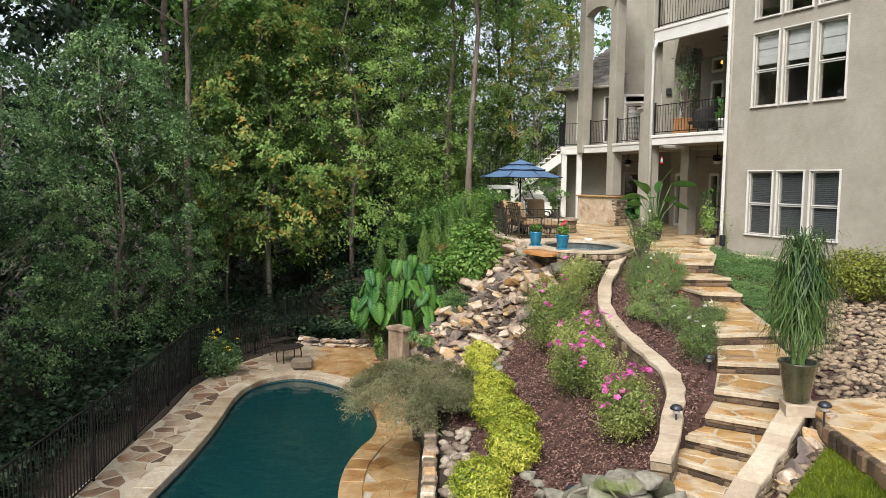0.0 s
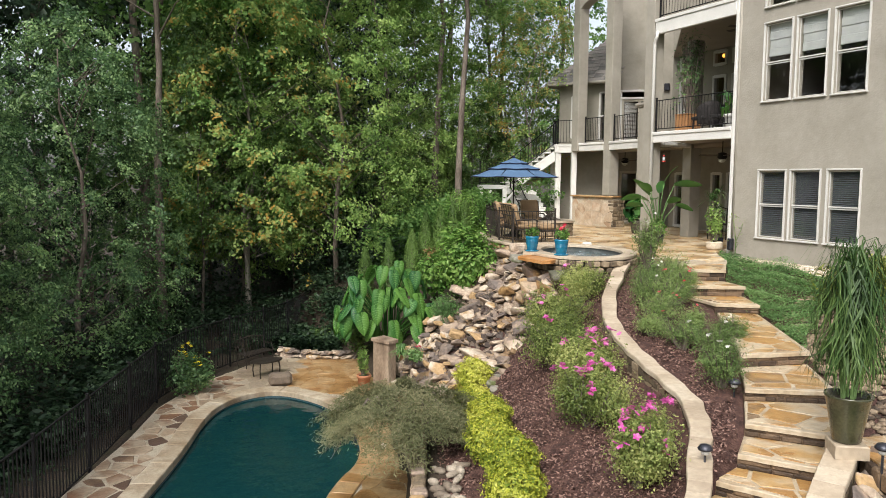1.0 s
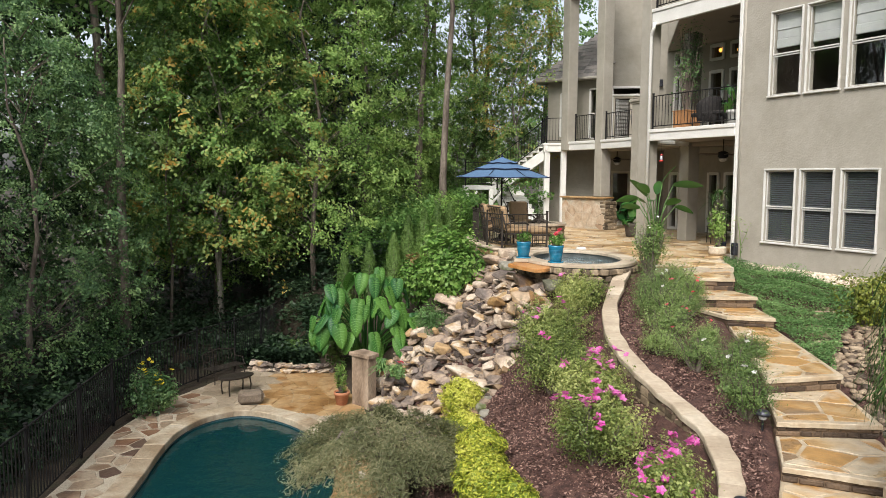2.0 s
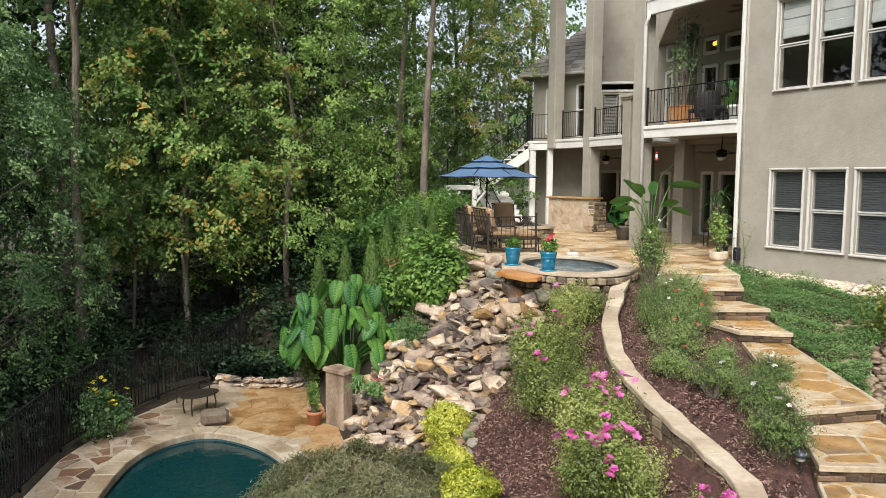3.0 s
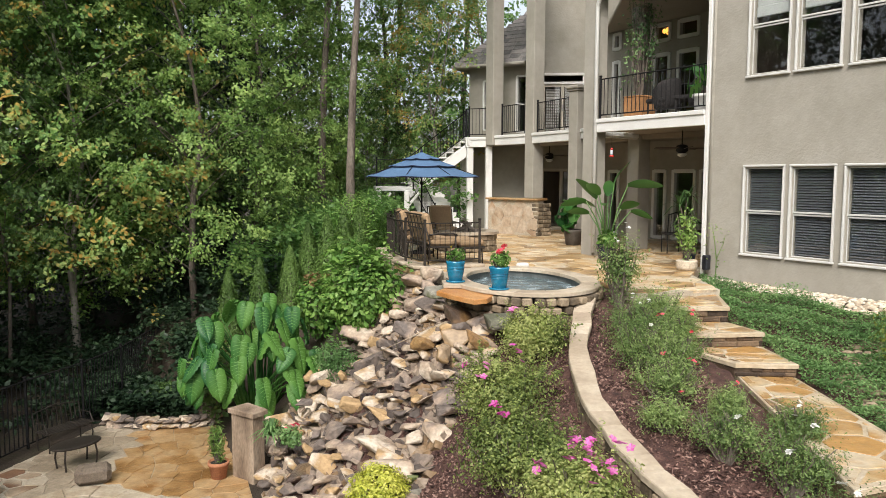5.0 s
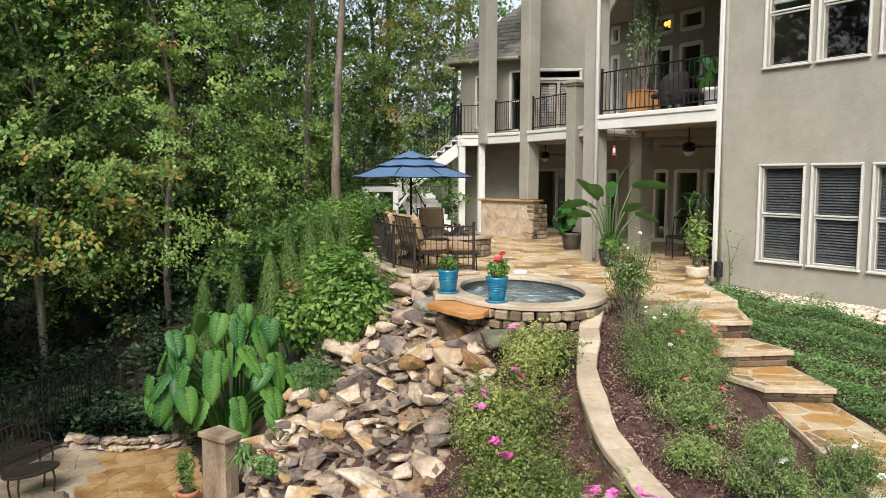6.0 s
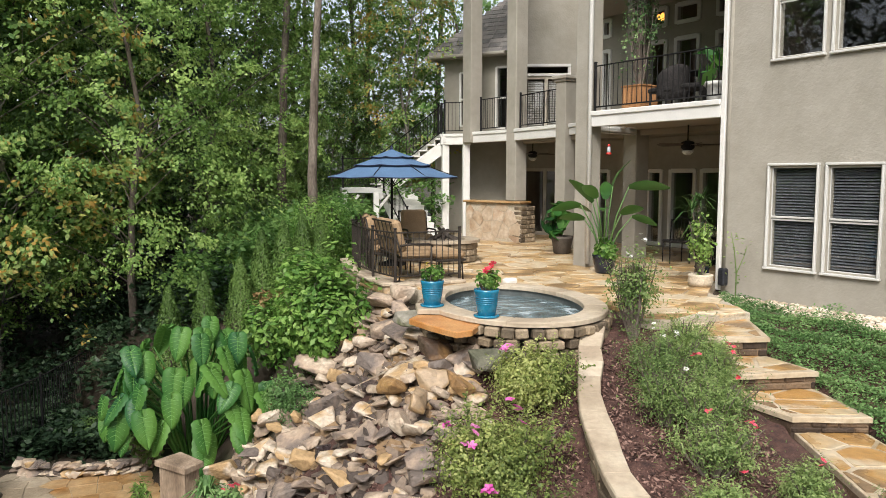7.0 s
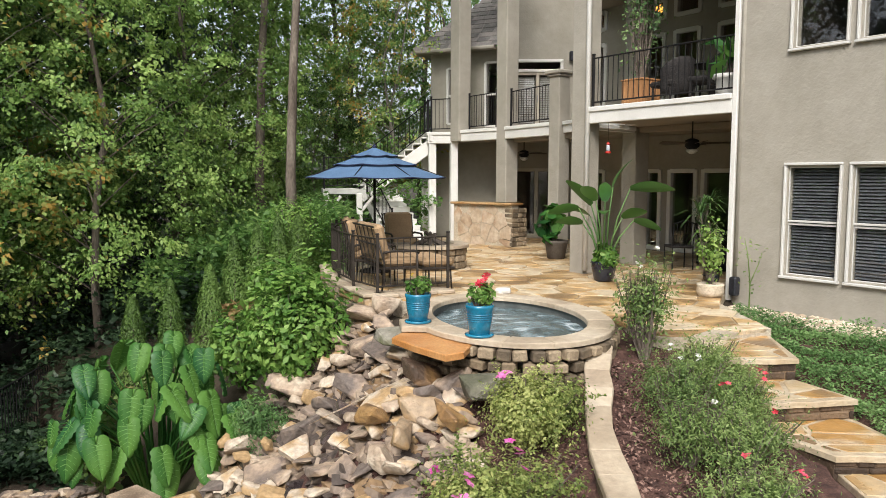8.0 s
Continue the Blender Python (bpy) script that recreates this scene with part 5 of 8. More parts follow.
# ---- curved garden wall with a cream cap ----
CAP = [(4.12, 17.5), (3.98, 17.2), (3.72, 16.6), (3.45, 16.0), (3.24, 15.25), (3.08, 14.5), (3.02, 13.8), (3.04, 13.2), (3.1, 12.6), (3.19, 11.9), (3.27, 11.2), (3.28, 10.65), (3.15, 10.1), (2.98, 9.6), (2.8, 9.1), (2.62, 8.6), (2.42, 8.2)]
gwall = thing("garden_wall", None, "low curving stone garden wall with a smooth cream stone cap", "garden wall", kind="structure")


def smooth_line(line, zs):
    """An open line with its corners cut, and the heights that go with it."""
    pts = [line[0]]
    hs_ = [zs[0]]
    for (a, za), (b, zb) in zip(zip(line, zs), zip(line[1:], zs[1:])):
        for f in (0.25, 0.75):
            pts.append((a[0] + (b[0] - a[0]) * f, a[1] + (b[1] - a[1]) * f))
            hs_.append(za + (zb - za) * f)
    return pts + [line[-1]], hs_ + [zs[-1]]


def along(line, k0, k1, half):
    pts = line[k0:k1 + 1]
    left, right = [], []
    for k, (x, y) in enumerate(pts):
        a = line[max(0, k0 + k - 1)]
        b = line[min(len(line) - 1, k0 + k + 1)]
        dx, dy = b[0] - a[0], b[1] - a[1]
        ln = math.hypot(dx, dy)
        hl = half + 0.016 * math.sin(x * 13 + y * 9) + 0.008 * math.sin(y * 31)
        hr = half + 0.016 * math.sin(x * 11 - y * 8) + 0.008 * math.sin(y * 27 + 1)
        left.append((x - dy / ln * hl, y + dx / ln * hl))
        right.append((x + dy / ln * hr, y - dx / ln * hr))
    return left, right


def sloped_cap(line, zs, half, parent, material, thick=0.07, name="capstone", gap=0.003):
    line, zs = smooth_line(line, zs)
    for k in range(len(line) - 1):
        l_, r_ = along(line, k, k + 1, half)
        za, zb = zs[k], zs[k + 1]
        poly = [(*l_[0], za), (*r_[0], za), (*r_[1], zb), (*l_[1], zb)]
        cx = sum(p[0] for p in poly) / 4
        cy = sum(p[1] for p in poly) / 4
        poly = [(cx + (p[0] - cx) * (1 - gap / 0.3), cy + (p[1] - cy) * (1 - gap / 0.5), p[2]) for p in poly]
        e = 0.014
        top = [(cx + (p[0] - cx) * 0.93, cy + (p[1] - cy) * 0.97, p[2]) for p in poly]
        mid = [(p[0], p[1], p[2] - e) for p in poly]
        low = [(p[0], p[1], p[2] - thick) for p in poly]
        me = Mesh().add(low + mid + top, [(0, 1, 2, 3), (11, 10, 9, 8)] + [(4 + (a + 1) % 4, 4 + a, a, (a + 1) % 4) for a in range(4)] + [(8 + (a + 1) % 4, 8 + a, 4 + a, 4 + (a + 1) % 4) for a in range(4)])
        part(name, me, material, parent)


capz = [float(np.interp(y, CAPY, CAPZ)) for _, y in CAP]
sloped_cap(CAP, capz, 0.128, gwall, CAPSTONE)
for k in range(len(CAP) - 1):
    a, b = CAP[k], CAP[k + 1]
    ln = math.dist(a, b)
    ang = math.atan2(b[1] - a[1], b[0] - a[0])
    cnt = max(2, round(ln / 0.22))
    for j in range(cnt):
        f = (j + 0.5) / cnt
        z = capz[k] + (capz[k + 1] - capz[k]) * f - 0.08
        for row in range(4):
            mm = Matrix.Translation((a[0] + (b[0] - a[0]) * f, a[1] + (b[1] - a[1]) * f, z - 0.07 - 0.12 * row)) @ Matrix.Rotation(ang, 4, "Z") @ Matrix.Rotation(rng.uniform(-0.05, 0.05), 4, "Y")
            part("wall_stone", Mesh().box((rng.uniform(-0.03, 0.03), 0, 0), (ln / cnt * 0.96, 0.2 + rng.uniform(0, 0.035), 0.115), 0.014, mm), RISER, gwall)

# side wall beside the lower steps, with its cap, and the pedestal's flagstone path
SIDE = [(4.35, 9.15), (4.02, 8.7), (3.72, 8.3), (3.42, 7.95), (3.1, 7.6), (2.8, 7.25), (2.45, 6.85), (2.1, 6.4)]
sidez = [-1.0, -1.08, -1.2, -1.32, -1.46, -1.6, -1.78, -1.95]
swall = thing("step_wall", None, "sloping cream-capped stone cheek wall beside the steps", "garden wall", kind="structure")
sloped_cap(SIDE, sidez, 0.15, swall, CAPSTONE)
for k in range(len(SIDE) - 1):
    a, b = SIDE[k], SIDE[k + 1]
    ln = math.dist(a, b)
    ang = math.atan2(b[1] - a[1], b[0] - a[0])
    for j in range(2):
        f = (j + 0.5) / 2
        z = sidez[k] + (sidez[k + 1] - sidez[k]) * f - 0.08
        for row in range(3):
            mm = Matrix.Translation((a[0] + (b[0] - a[0]) * f, a[1] + (b[1] - a[1]) * f, z - 0.08 - 0.15 * row)) @ Matrix.Rotation(ang, 4, "Z")
            part("wall_stone", Mesh().box((0, 0, 0), (ln / 2 * 0.96, 0.28 + rng.uniform(0, 0.05), 0.14), 0.02, mm), RISER, swall)
# boulders leaning on the outer side of the cheek wall, and pebbles below them
edging = thing("stone_edging", None, "rough upright stones along the cheek wall", "rock edging")
for k in range(26):
    f = k / 26
    j = f * (len(SIDE) - 1)
    i = int(j)
    x = SIDE[i][0] + (SIDE[i + 1][0] - SIDE[i][0]) * (j - i)
    y = SIDE[i][1] + (SIDE[i + 1][1] - SIDE[i][1]) * (j - i)
    z = sidez[i] + (sidez[i + 1] - sidez[i]) * (j - i)
    put(edging, "rock", rng.choice(ROCKS), (x + 0.26, y - 0.2, z - 0.16), rng.uniform(0.26, 0.4), rng, 0.9)
walkway = thing("walkway", None, "wet flagstone walkway with a stone kerb", "path", kind="structure")
WALK = [(4.5, 9.35), (5.6, 9.6), (5.9, 8.9), (5.5, 7.4), (5.2, 5.5), (5.0, 3.5), (3.9, 3.5), (4.1, 5.5), (4.35, 7.3), (4.4, 8.6)]
part("bed", Mesh().prism(WALK, -1.5, -1.068), WETMORTAR, walkway)
for half in ([(4.42, 9.33), (5.6, 9.6), (5.9, 8.9), (5.5, 7.4), (4.33, 7.3), (4.38, 8.6)], [(5.5, 7.4), (5.2, 5.5), (5.0, 3.5), (3.9, 3.5), (4.1, 5.5), (4.33, 7.3)]):
    for cell in crazy(half, 0.72, rng, 0.016, convex=True):
        part("paving_stone", Mesh().prism(cell, -1.1, -1.06 + rng.uniform(-0.003, 0.003), 0.01), TREAD, walkway)
for k in range(34):
    y = 9.0 - 0.16 * k
    x = float(np.interp(y, [3.5, 5.5, 7.3, 8.6, 9], [3.9, 4.1, 4.35, 4.4, 4.5]))
    part("kerb_stone", Mesh().box((x - 0.04 + rng.uniform(-0.01, 0.01), y, -1.17), (0.1 + rng.uniform(0, 0.03), 0.15, 0.19), 0.02), STEPRISER, walkway)
# pedestal of the tall pot
solo("pedestal", Mesh().prism([(4.02, 8.74), (4.34, 8.69), (4.41, 9.0), (4.08, 9.06)], -1.07, -0.93, 0.02), CAPSTONE, "square cream stone pedestal", "pedestal")

# river stones on the slope up to the house
river = thing("river_rock_bed", None, "bed of rounded brown river stones on the slope", "river rocks")


def bed_points(cnt, rng, x0, x1, y0, y1, test, gap, tries=40):
    out = []
    for _ in range(cnt * tries):
        x, y = rng.uniform(x0, x1), rng.uniform(y0, y1)
        if test(x, y) and not any((x - a) ** 2 + (y - b) ** 2 < gap * gap for a, b in out[-220:]):
            out.append((x, y))
            if len(out) >= cnt:
                break
    return out


def river_area(x, y):
    left = float(np.interp(y, [9, 10.6, 12, 14.5, 16], [4.8, 5.1, 5.42, 6.15, 7.4]))
    return left < x < 8.7 - (y - 10) * 0.2 and y < 15.5


for x, y in bed_points(280, rng, 4.8, 8.8, 9.0, 15.5, lambda x, y: river_area(x, y) and x < 7.2, 0.13):
    put(river, "pebble", rng.choice(PEBBLES), (x, y, float(land(x, y)) + 0.03), rng.uniform(0.11, 0.17), rng, 0.25)
mass = Mesh()
tmp = PEBBLES[0]
base_v = [tuple(v.co) for v in tmp.vertices]
base_f = [tuple(p.vertices) for p in tmp.polygons]
for _ in range(3300):
    x, y = rng.uniform(4.8, 9), rng.uniform(9.3, 15.6)
    if river_area(x, y):
        s = rng.uniform(0.08, 0.15)
        mass.add(base_v, base_f, Matrix.LocRotScale((x, y, float(land(x, y)) + 0.012 + rng.uniform(0, 0.02)), Euler((rng.uniform(-0.2, 0.2), rng.uniform(-0.2, 0.2), rng.uniform(0, 6))), (s * rng.uniform(0.8, 1.3), s, s * 0.9)))
tagged(part("pebble_bed", mass, RIVERI, river, smooth=True), kind="stuff")
# pebbles along the house's foot and by the cheek wall
foot = thing("pale_gravel_edge", None, "strip of pale rounded stones along the house wall", "gravel")
gm = Mesh()
for _ in range(1300):
    u = rng.uniform(0.1, 6.5)
    p = hw(u, rng.uniform(-0.85, 0.05))
    s = rng.uniform(0.06, 0.13)
    gm.add(base_v, base_f, Matrix.LocRotScale((p.x, p.y, float(land(p.x, p.y)) + 0.03), Euler((0, 0, rng.uniform(0, 6))), (s * 1.2, s, s)))
tagged(part("gravel", gm, mat("pale_gravel", [(0.34, 0.27, 0.19), (0.5, 0.42, 0.31), (0.58, 0.52, 0.42)], 2, 0.8, 0.3, 40, vary=0.6, island=True), foot, smooth=True), kind="stuff")
strip = thing("pebble_strip", None, "rounded brown pebbles at the foot of the cheek wall", "river rocks")
gm = Mesh()
for _ in range(420):
    f = rng.random()
    x, y = 4.3 - f * 1.9 + rng.uniform(0.1, 0.7), 8.9 - f * 2.4 - rng.uniform(0.1, 0.5)
    s = rng.uniform(0.06, 0.14)
    gm.add(base_v, base_f, Matrix.LocRotScale((x, y, -1.27 - 0.3 * f), Euler((0, 0, rng.uniform(0, 6))), (s * 1.2, s, s)))
tagged(part("gravel", gm, RIVERI, strip, smooth=True), kind="stuff")

# lawn corner
lawn_me = Mesh()
LAWN = [(4.3, 8.3), (3.3, 7.0), (2.6, 6.0), (2.4, 3.5), (3.85, 3.5), (4.05, 5.5), (4.3, 7.3)]
lawn_me.prism(LAWN, -1.9, -1.28)
lawn = solo("lawn", lawn_me, mat("lawn_soil", [(0.06, 0.12, 0.012), (0.10, 0.2, 0.02)], 3, 0.95, 0.5, 60), "bright green mown lawn", "lawn", kind="structure")
gr = np.random.default_rng(8)
gp = gr.uniform((2.4, 4.5), (4.3, 8.4), (26000, 2))
keep = np.array([inside(p, LAWN) for p in gp])
gp = gp[keep]
pos = np.c_[gp, np.full(len(gp), -1.255)]
blades = part("grass", quads(pos, np.tile([1.0, 0, 0.3], (len(pos), 1)) * gr.choice([-1, 1], (len(pos), 1)), 0.06, GRASS, "grass", gr, 0.14, droop=-3), None, lawn)
tagged(blades, kind="stuff")

# boulders edging the foot of the mulch bed, and the low wall down to the terrace
bed_edge = thing("boulder_edging", None, "mossy grey boulders edging the flower bed", "rock edging")
for k in range(24):
    f = k / 23
    x, y = 2.26 - f * 1.7 + rng.uniform(-0.05, 0.05), 8.0 - f * 0.3 + (0.16 if k % 2 else -0.12)
    put(bed_edge, "boulder", rng.choice(BOULDERS), (x, y, float(land(x, y)) + 0.12 + 0.08 * (1 - f)), rng.uniform(0.3, 0.44), rng, 0.2)
for x, y, z, sz in ((2.3, 8.02, -1.62, 0.46), (2.5, 7.9, -1.72, 0.42), (2.05, 7.82, -1.68, 0.42)):
    put(bed_edge, "boulder", rng.choice(BOULDERS), (x, y, z), sz, rng, 0.15)
for k in range(16):
    x, y = rng.uniform(0.6, 2.2), rng.uniform(7.6, 8.3)
    put(bed_edge, "boulder", rng.choice(BOULDERS), (x, y, float(land(x, y)) + 0.04), rng.uniform(0.18, 0.3), rng, 0.3)
for k in range(24):
    f = k / 23
    x, y = 1.28 - 0.45 * math.sin(f * 3), 8.3 + f * 6.9
    put(bed_edge, "boulder", rng.choice(BOULDERS), (x + rng.uniform(-0.06, 0.06), y, float(land(x, y)) + 0.03), rng.uniform(0.18, 0.32), rng, 0.2)
for k in range(60):
    x, y = rng.uniform(0.02, 0.42), rng.uniform(9.1, 11.4)
    put(bed_edge, "pebble", rng.choice(PALEROCKS), (x, y, float(land(x, y)) + 0.04), rng.uniform(0.12, 0.26), rng, 0.2)
rwall = thing("terrace_wall", None, "dry stone retaining wall between terrace and bed", "retaining wall", kind="structure")
y = 5.0
while y < 15.2:
    w = rng.uniform(0.12, 0.26)
    x = float(np.interp(y, YK, LO_X)) - 0.05
    top = float(np.interp(y, YK, LO_Z)) + 0.08
    z = DECK
    while z < top:
        h = rng.uniform(0.07, 0.14)
        part("wall_stone", Mesh().box((0, 0, 0), (0.15 + rng.uniform(0, 0.05), w * 0.97, h * 0.95), 0.022, Matrix.Translation((x + rng.uniform(-0.02, 0.02), y + w / 2, z + h / 2)) @ Matrix.Rotation(rng.uniform(-0.12, 0.12), 4, "Z")), FIELD if rng.random() < 0.4 else RISER, rwall)
        z += h
    y += w
# stacked edging stones at the far end of the terrace
ledge = thing("stacked_ledge", None, "low stacked ledge of flat grey stones", "rock edging")
for k in range(34):
    f = k / 33
    x, y = -4.2 + f * 2.6, 22.38 - 0.42 * math.sin(f * math.pi)
    for row in range(2):
        put(ledge, "ledge_stone", rng.choice(ROCKS), (x + rng.uniform(-0.05, 0.05), y, DECK + 0.06 + 0.12 * row), rng.uniform(0.2, 0.3), rng, 0.1, spin=rng.uniform(-0.3, 0.3))
# stone pier and the small wall of the planter behind it
solo("stone_pier", Mesh().prism([(-1.38, 19.3), (-1.0, 18.95), (-0.84, 19.14), (-1.14, 19.52)], DECK - 0.05, -2.18, 0.0).prism([(-1.44, 19.3), (-0.99, 18.88), (-0.78, 19.14), (-1.14, 19.58)], -2.18, -2.1, 0.015), PIER, "weathered stone pier with a flat flagstone top", "stone pier")
planter = thing("planter_wall", None, "low fieldstone planter wall beside the cascade", "planter wall", kind="structure")
for k in range(60):
    f = rng.random()
    x, y = -0.6 + f * 1.1, 18.7 + f * 0.9
    put(planter, "rock", rng.choice(ROCKS), (x, y, rng.uniform(DECK + 0.1, -2.2 + f * 0.7)), rng.uniform(0.22, 0.4), rng, 0.3)

# low patio wall under the railing
pw = thing("patio_wall", None, "low stacked fieldstone wall with a flagstone cap at the patio's edge", "garden wall", kind="structure")
PW = [(1.55, 24.6), (1.6, 23.0), (1.7, 21.9), (2.0, 20.66), (2.6, 20.82), (3.18, 21.02)]
for k in range(len(PW) - 1):
    a, b = PW[k], PW[k + 1]
    ln = math.dist(a, b)
    ang = math.atan2(b[1] - a[1], b[0] - a[0])
    cnt = max(2, round(ln / 0.3))
    for j in range(cnt):
        f = (j + 0.5) / cnt
        c = (a[0] + (b[0] - a[0]) * f, a[1] + (b[1] - a[1]) * f)
        mm = Matrix.Translation((*c, 0)) @ Matrix.Rotation(ang, 4, "Z")
        part("capstone", Mesh().box((0, 0, 0.03), (ln / cnt * 0.97, 0.36, 0.06), 0.015, mm), CAPSTONE, pw)
        rows = 6 if k < 3 else 3
        for row in range(rows):
            part("wall_stone", Mesh().box((rng.uniform(-0.03, 0.03), 0, -0.075 - 0.14 * row), (ln / cnt * rng.uniform(0.88, 0.97), 0.28 + rng.uniform(0, 0.05), 0.13), 0.02, mm), FIELD, pw)

# stone bar: flagstone face and stacked end
bar = thing("stone_bar", None, "flagstone-clad outdoor bar with a stone top", "bar counter")
BA, BB, BC = (5.17, 29.75), (6.3, 28.15), (6.8, 28.48)
ln = math.dist(BA, BB)
ang = math.atan2(BB[1] - BA[1], BB[0] - BA[0])
bm4 = Matrix.Translation((BA[0], BA[1], 0)) @ Matrix.Rotation(ang, 4, "Z")
part("core", Mesh().box((ln / 2, 0.15, 0.52), (ln, 0.274, 1.04), 0.0, bm4), MORTAR, bar)
part("counter", Mesh().box((ln / 2, 0.16, 1.07), (ln + 0.1, 0.5, 0.06), 0.015, bm4), FLAGTAN, bar, "flagstone counter top")
for cell in crazy([(0, 0), (ln - 0.02, 0), (ln - 0.02, 1.03), (0, 1.03)], 0.34, rng, 0.018):
    me = Mesh().prism(cell, 0.0, 0.05, 0.008)
    me.v = [(x, 0.05 - z, y) for x, y, z in me.v]
    me.f = [f[::-1] for f in me.f]
    me.v = [tuple(bm4 @ Vector(v)) for v in me.v]
    part("face_stone", me, BARSTONE, bar)
ln2 = math.dist(BB, BC)
ang2 = math.atan2(BC[1] - BB[1], BC[0] - BB[0])
bm5 = Matrix.Translation((BB[0], BB[1], 0)) @ Matrix.Rotation(ang2, 4, "Z")
for row in range(8):
    x = 0.0
    while x < ln2 - 0.04:
        w = min(rng.uniform(0.12, 0.26), ln2 - x)
        part("stacked_stone", Mesh().box((x + w / 2, 0.14, 0.06 + 0.12 * row), (w * 0.95, 0.34 + rng.uniform(-0.02, 0.03), 0.112), 0.018, bm5), RISER, bar)
        x += w
# round stone fire pit beside the seats
seat = thing("fire_pit", None, "low round stacked-stone fire pit with a cream stone rim", "fire pit")
for a in np.linspace(0, 2 * math.pi, 22, endpoint=False):
    for row in range(3):
        mm = Matrix.Translation((3.5 + 0.62 * math.cos(a), 24.3 + 0.62 * math.sin(a), 0.07 + 0.13 * row)) @ Matrix.Rotation(a, 4, "Z")
        part("wall_stone", Mesh().box((0, 0, 0), (0.16 + rng.uniform(0, 0.03), 0.17, 0.122), 0.02, mm), RISER, seat)
for k in range(11):
    aa = np.linspace(k, k + 1, 4) * 2 * math.pi / 11
    ring_poly = [(3.5 + 0.76 * math.cos(a), 24.3 + 0.76 * math.sin(a)) for a in aa] + [(3.5 + 0.46 * math.cos(a), 24.3 + 0.46 * math.sin(a)) for a in aa[::-1]]
    part("capstone", Mesh().prism(shrink(ring_poly, 0.004), 0.4, 0.46 + rng.uniform(0, 0.006), 0.012), CAPSTONE, seat)
part("ash_bed", Mesh().lathe([(0.5, 0.2), (0.5, 0.36), (0.3, 0.38), (0.02, 0.39)], 18, Matrix.Translation((3.5, 24.3, 0))), SOIL, seat)
logs = thing("fire_logs", Matrix.Translation((3.5, 24.3, 0.38)), "charred logs stacked in the fire pit", "firewood")
for k in range(6):
    a = k * 1.05 + 0.3
    part("log", Mesh().tube([(0.36 * math.cos(a), 0.36 * math.sin(a), 0.04), (0.1 * math.cos(a), 0.1 * math.sin(a), 0.14), (-0.12 * math.cos(a), -0.12 * math.sin(a), 0.2 + 0.02 * k)], [0.04, 0.045, 0.03], 7), BARK, logs, smooth=True)

# mulch chips strewn over the beds
cr = np.random.default_rng(21)
cp = cr.uniform((0.1, 8.0), (5.8, 17.2), (64000, 2))
cp = cp[(cp[:, 0] > np.interp(cp[:, 1], [8, 15, 15.5], [0.0, 0.1, 1.2])) & (cp[:, 0] < np.interp(cp[:, 1], [8, 9.5, 11.7, 15, 17], [2.4, 3.4, 4.1, 4.75, 4.9]))]
cz = land(cp[:, 0], cp[:, 1])
chips = quads(np.c_[cp, cz + 0.012], np.tile([0, 0, 1.0], (len(cp), 1)), 0.052, CHIPS, "mulch_chips", cr, 0.4)
tagged(new("mulch_chips", chips), "dark reddish bark mulch chips on the beds", "mulch", kind="stuff")

# ---- plants ----
def limbs(me, base, tips, r0, rng, bend=0.25):
    for tip in tips:
        b, t = Vector(base(tip)), Vector(tip)
        mid = (b + t) / 2 + Vector((rng.uniform(-1, 1), rng.uniform(-1, 1), rng.uniform(0, 1))) * bend
        me.tube([b, mid, t], [r0, r0 * 0.6, r0 * 0.22], 5, caps=False)


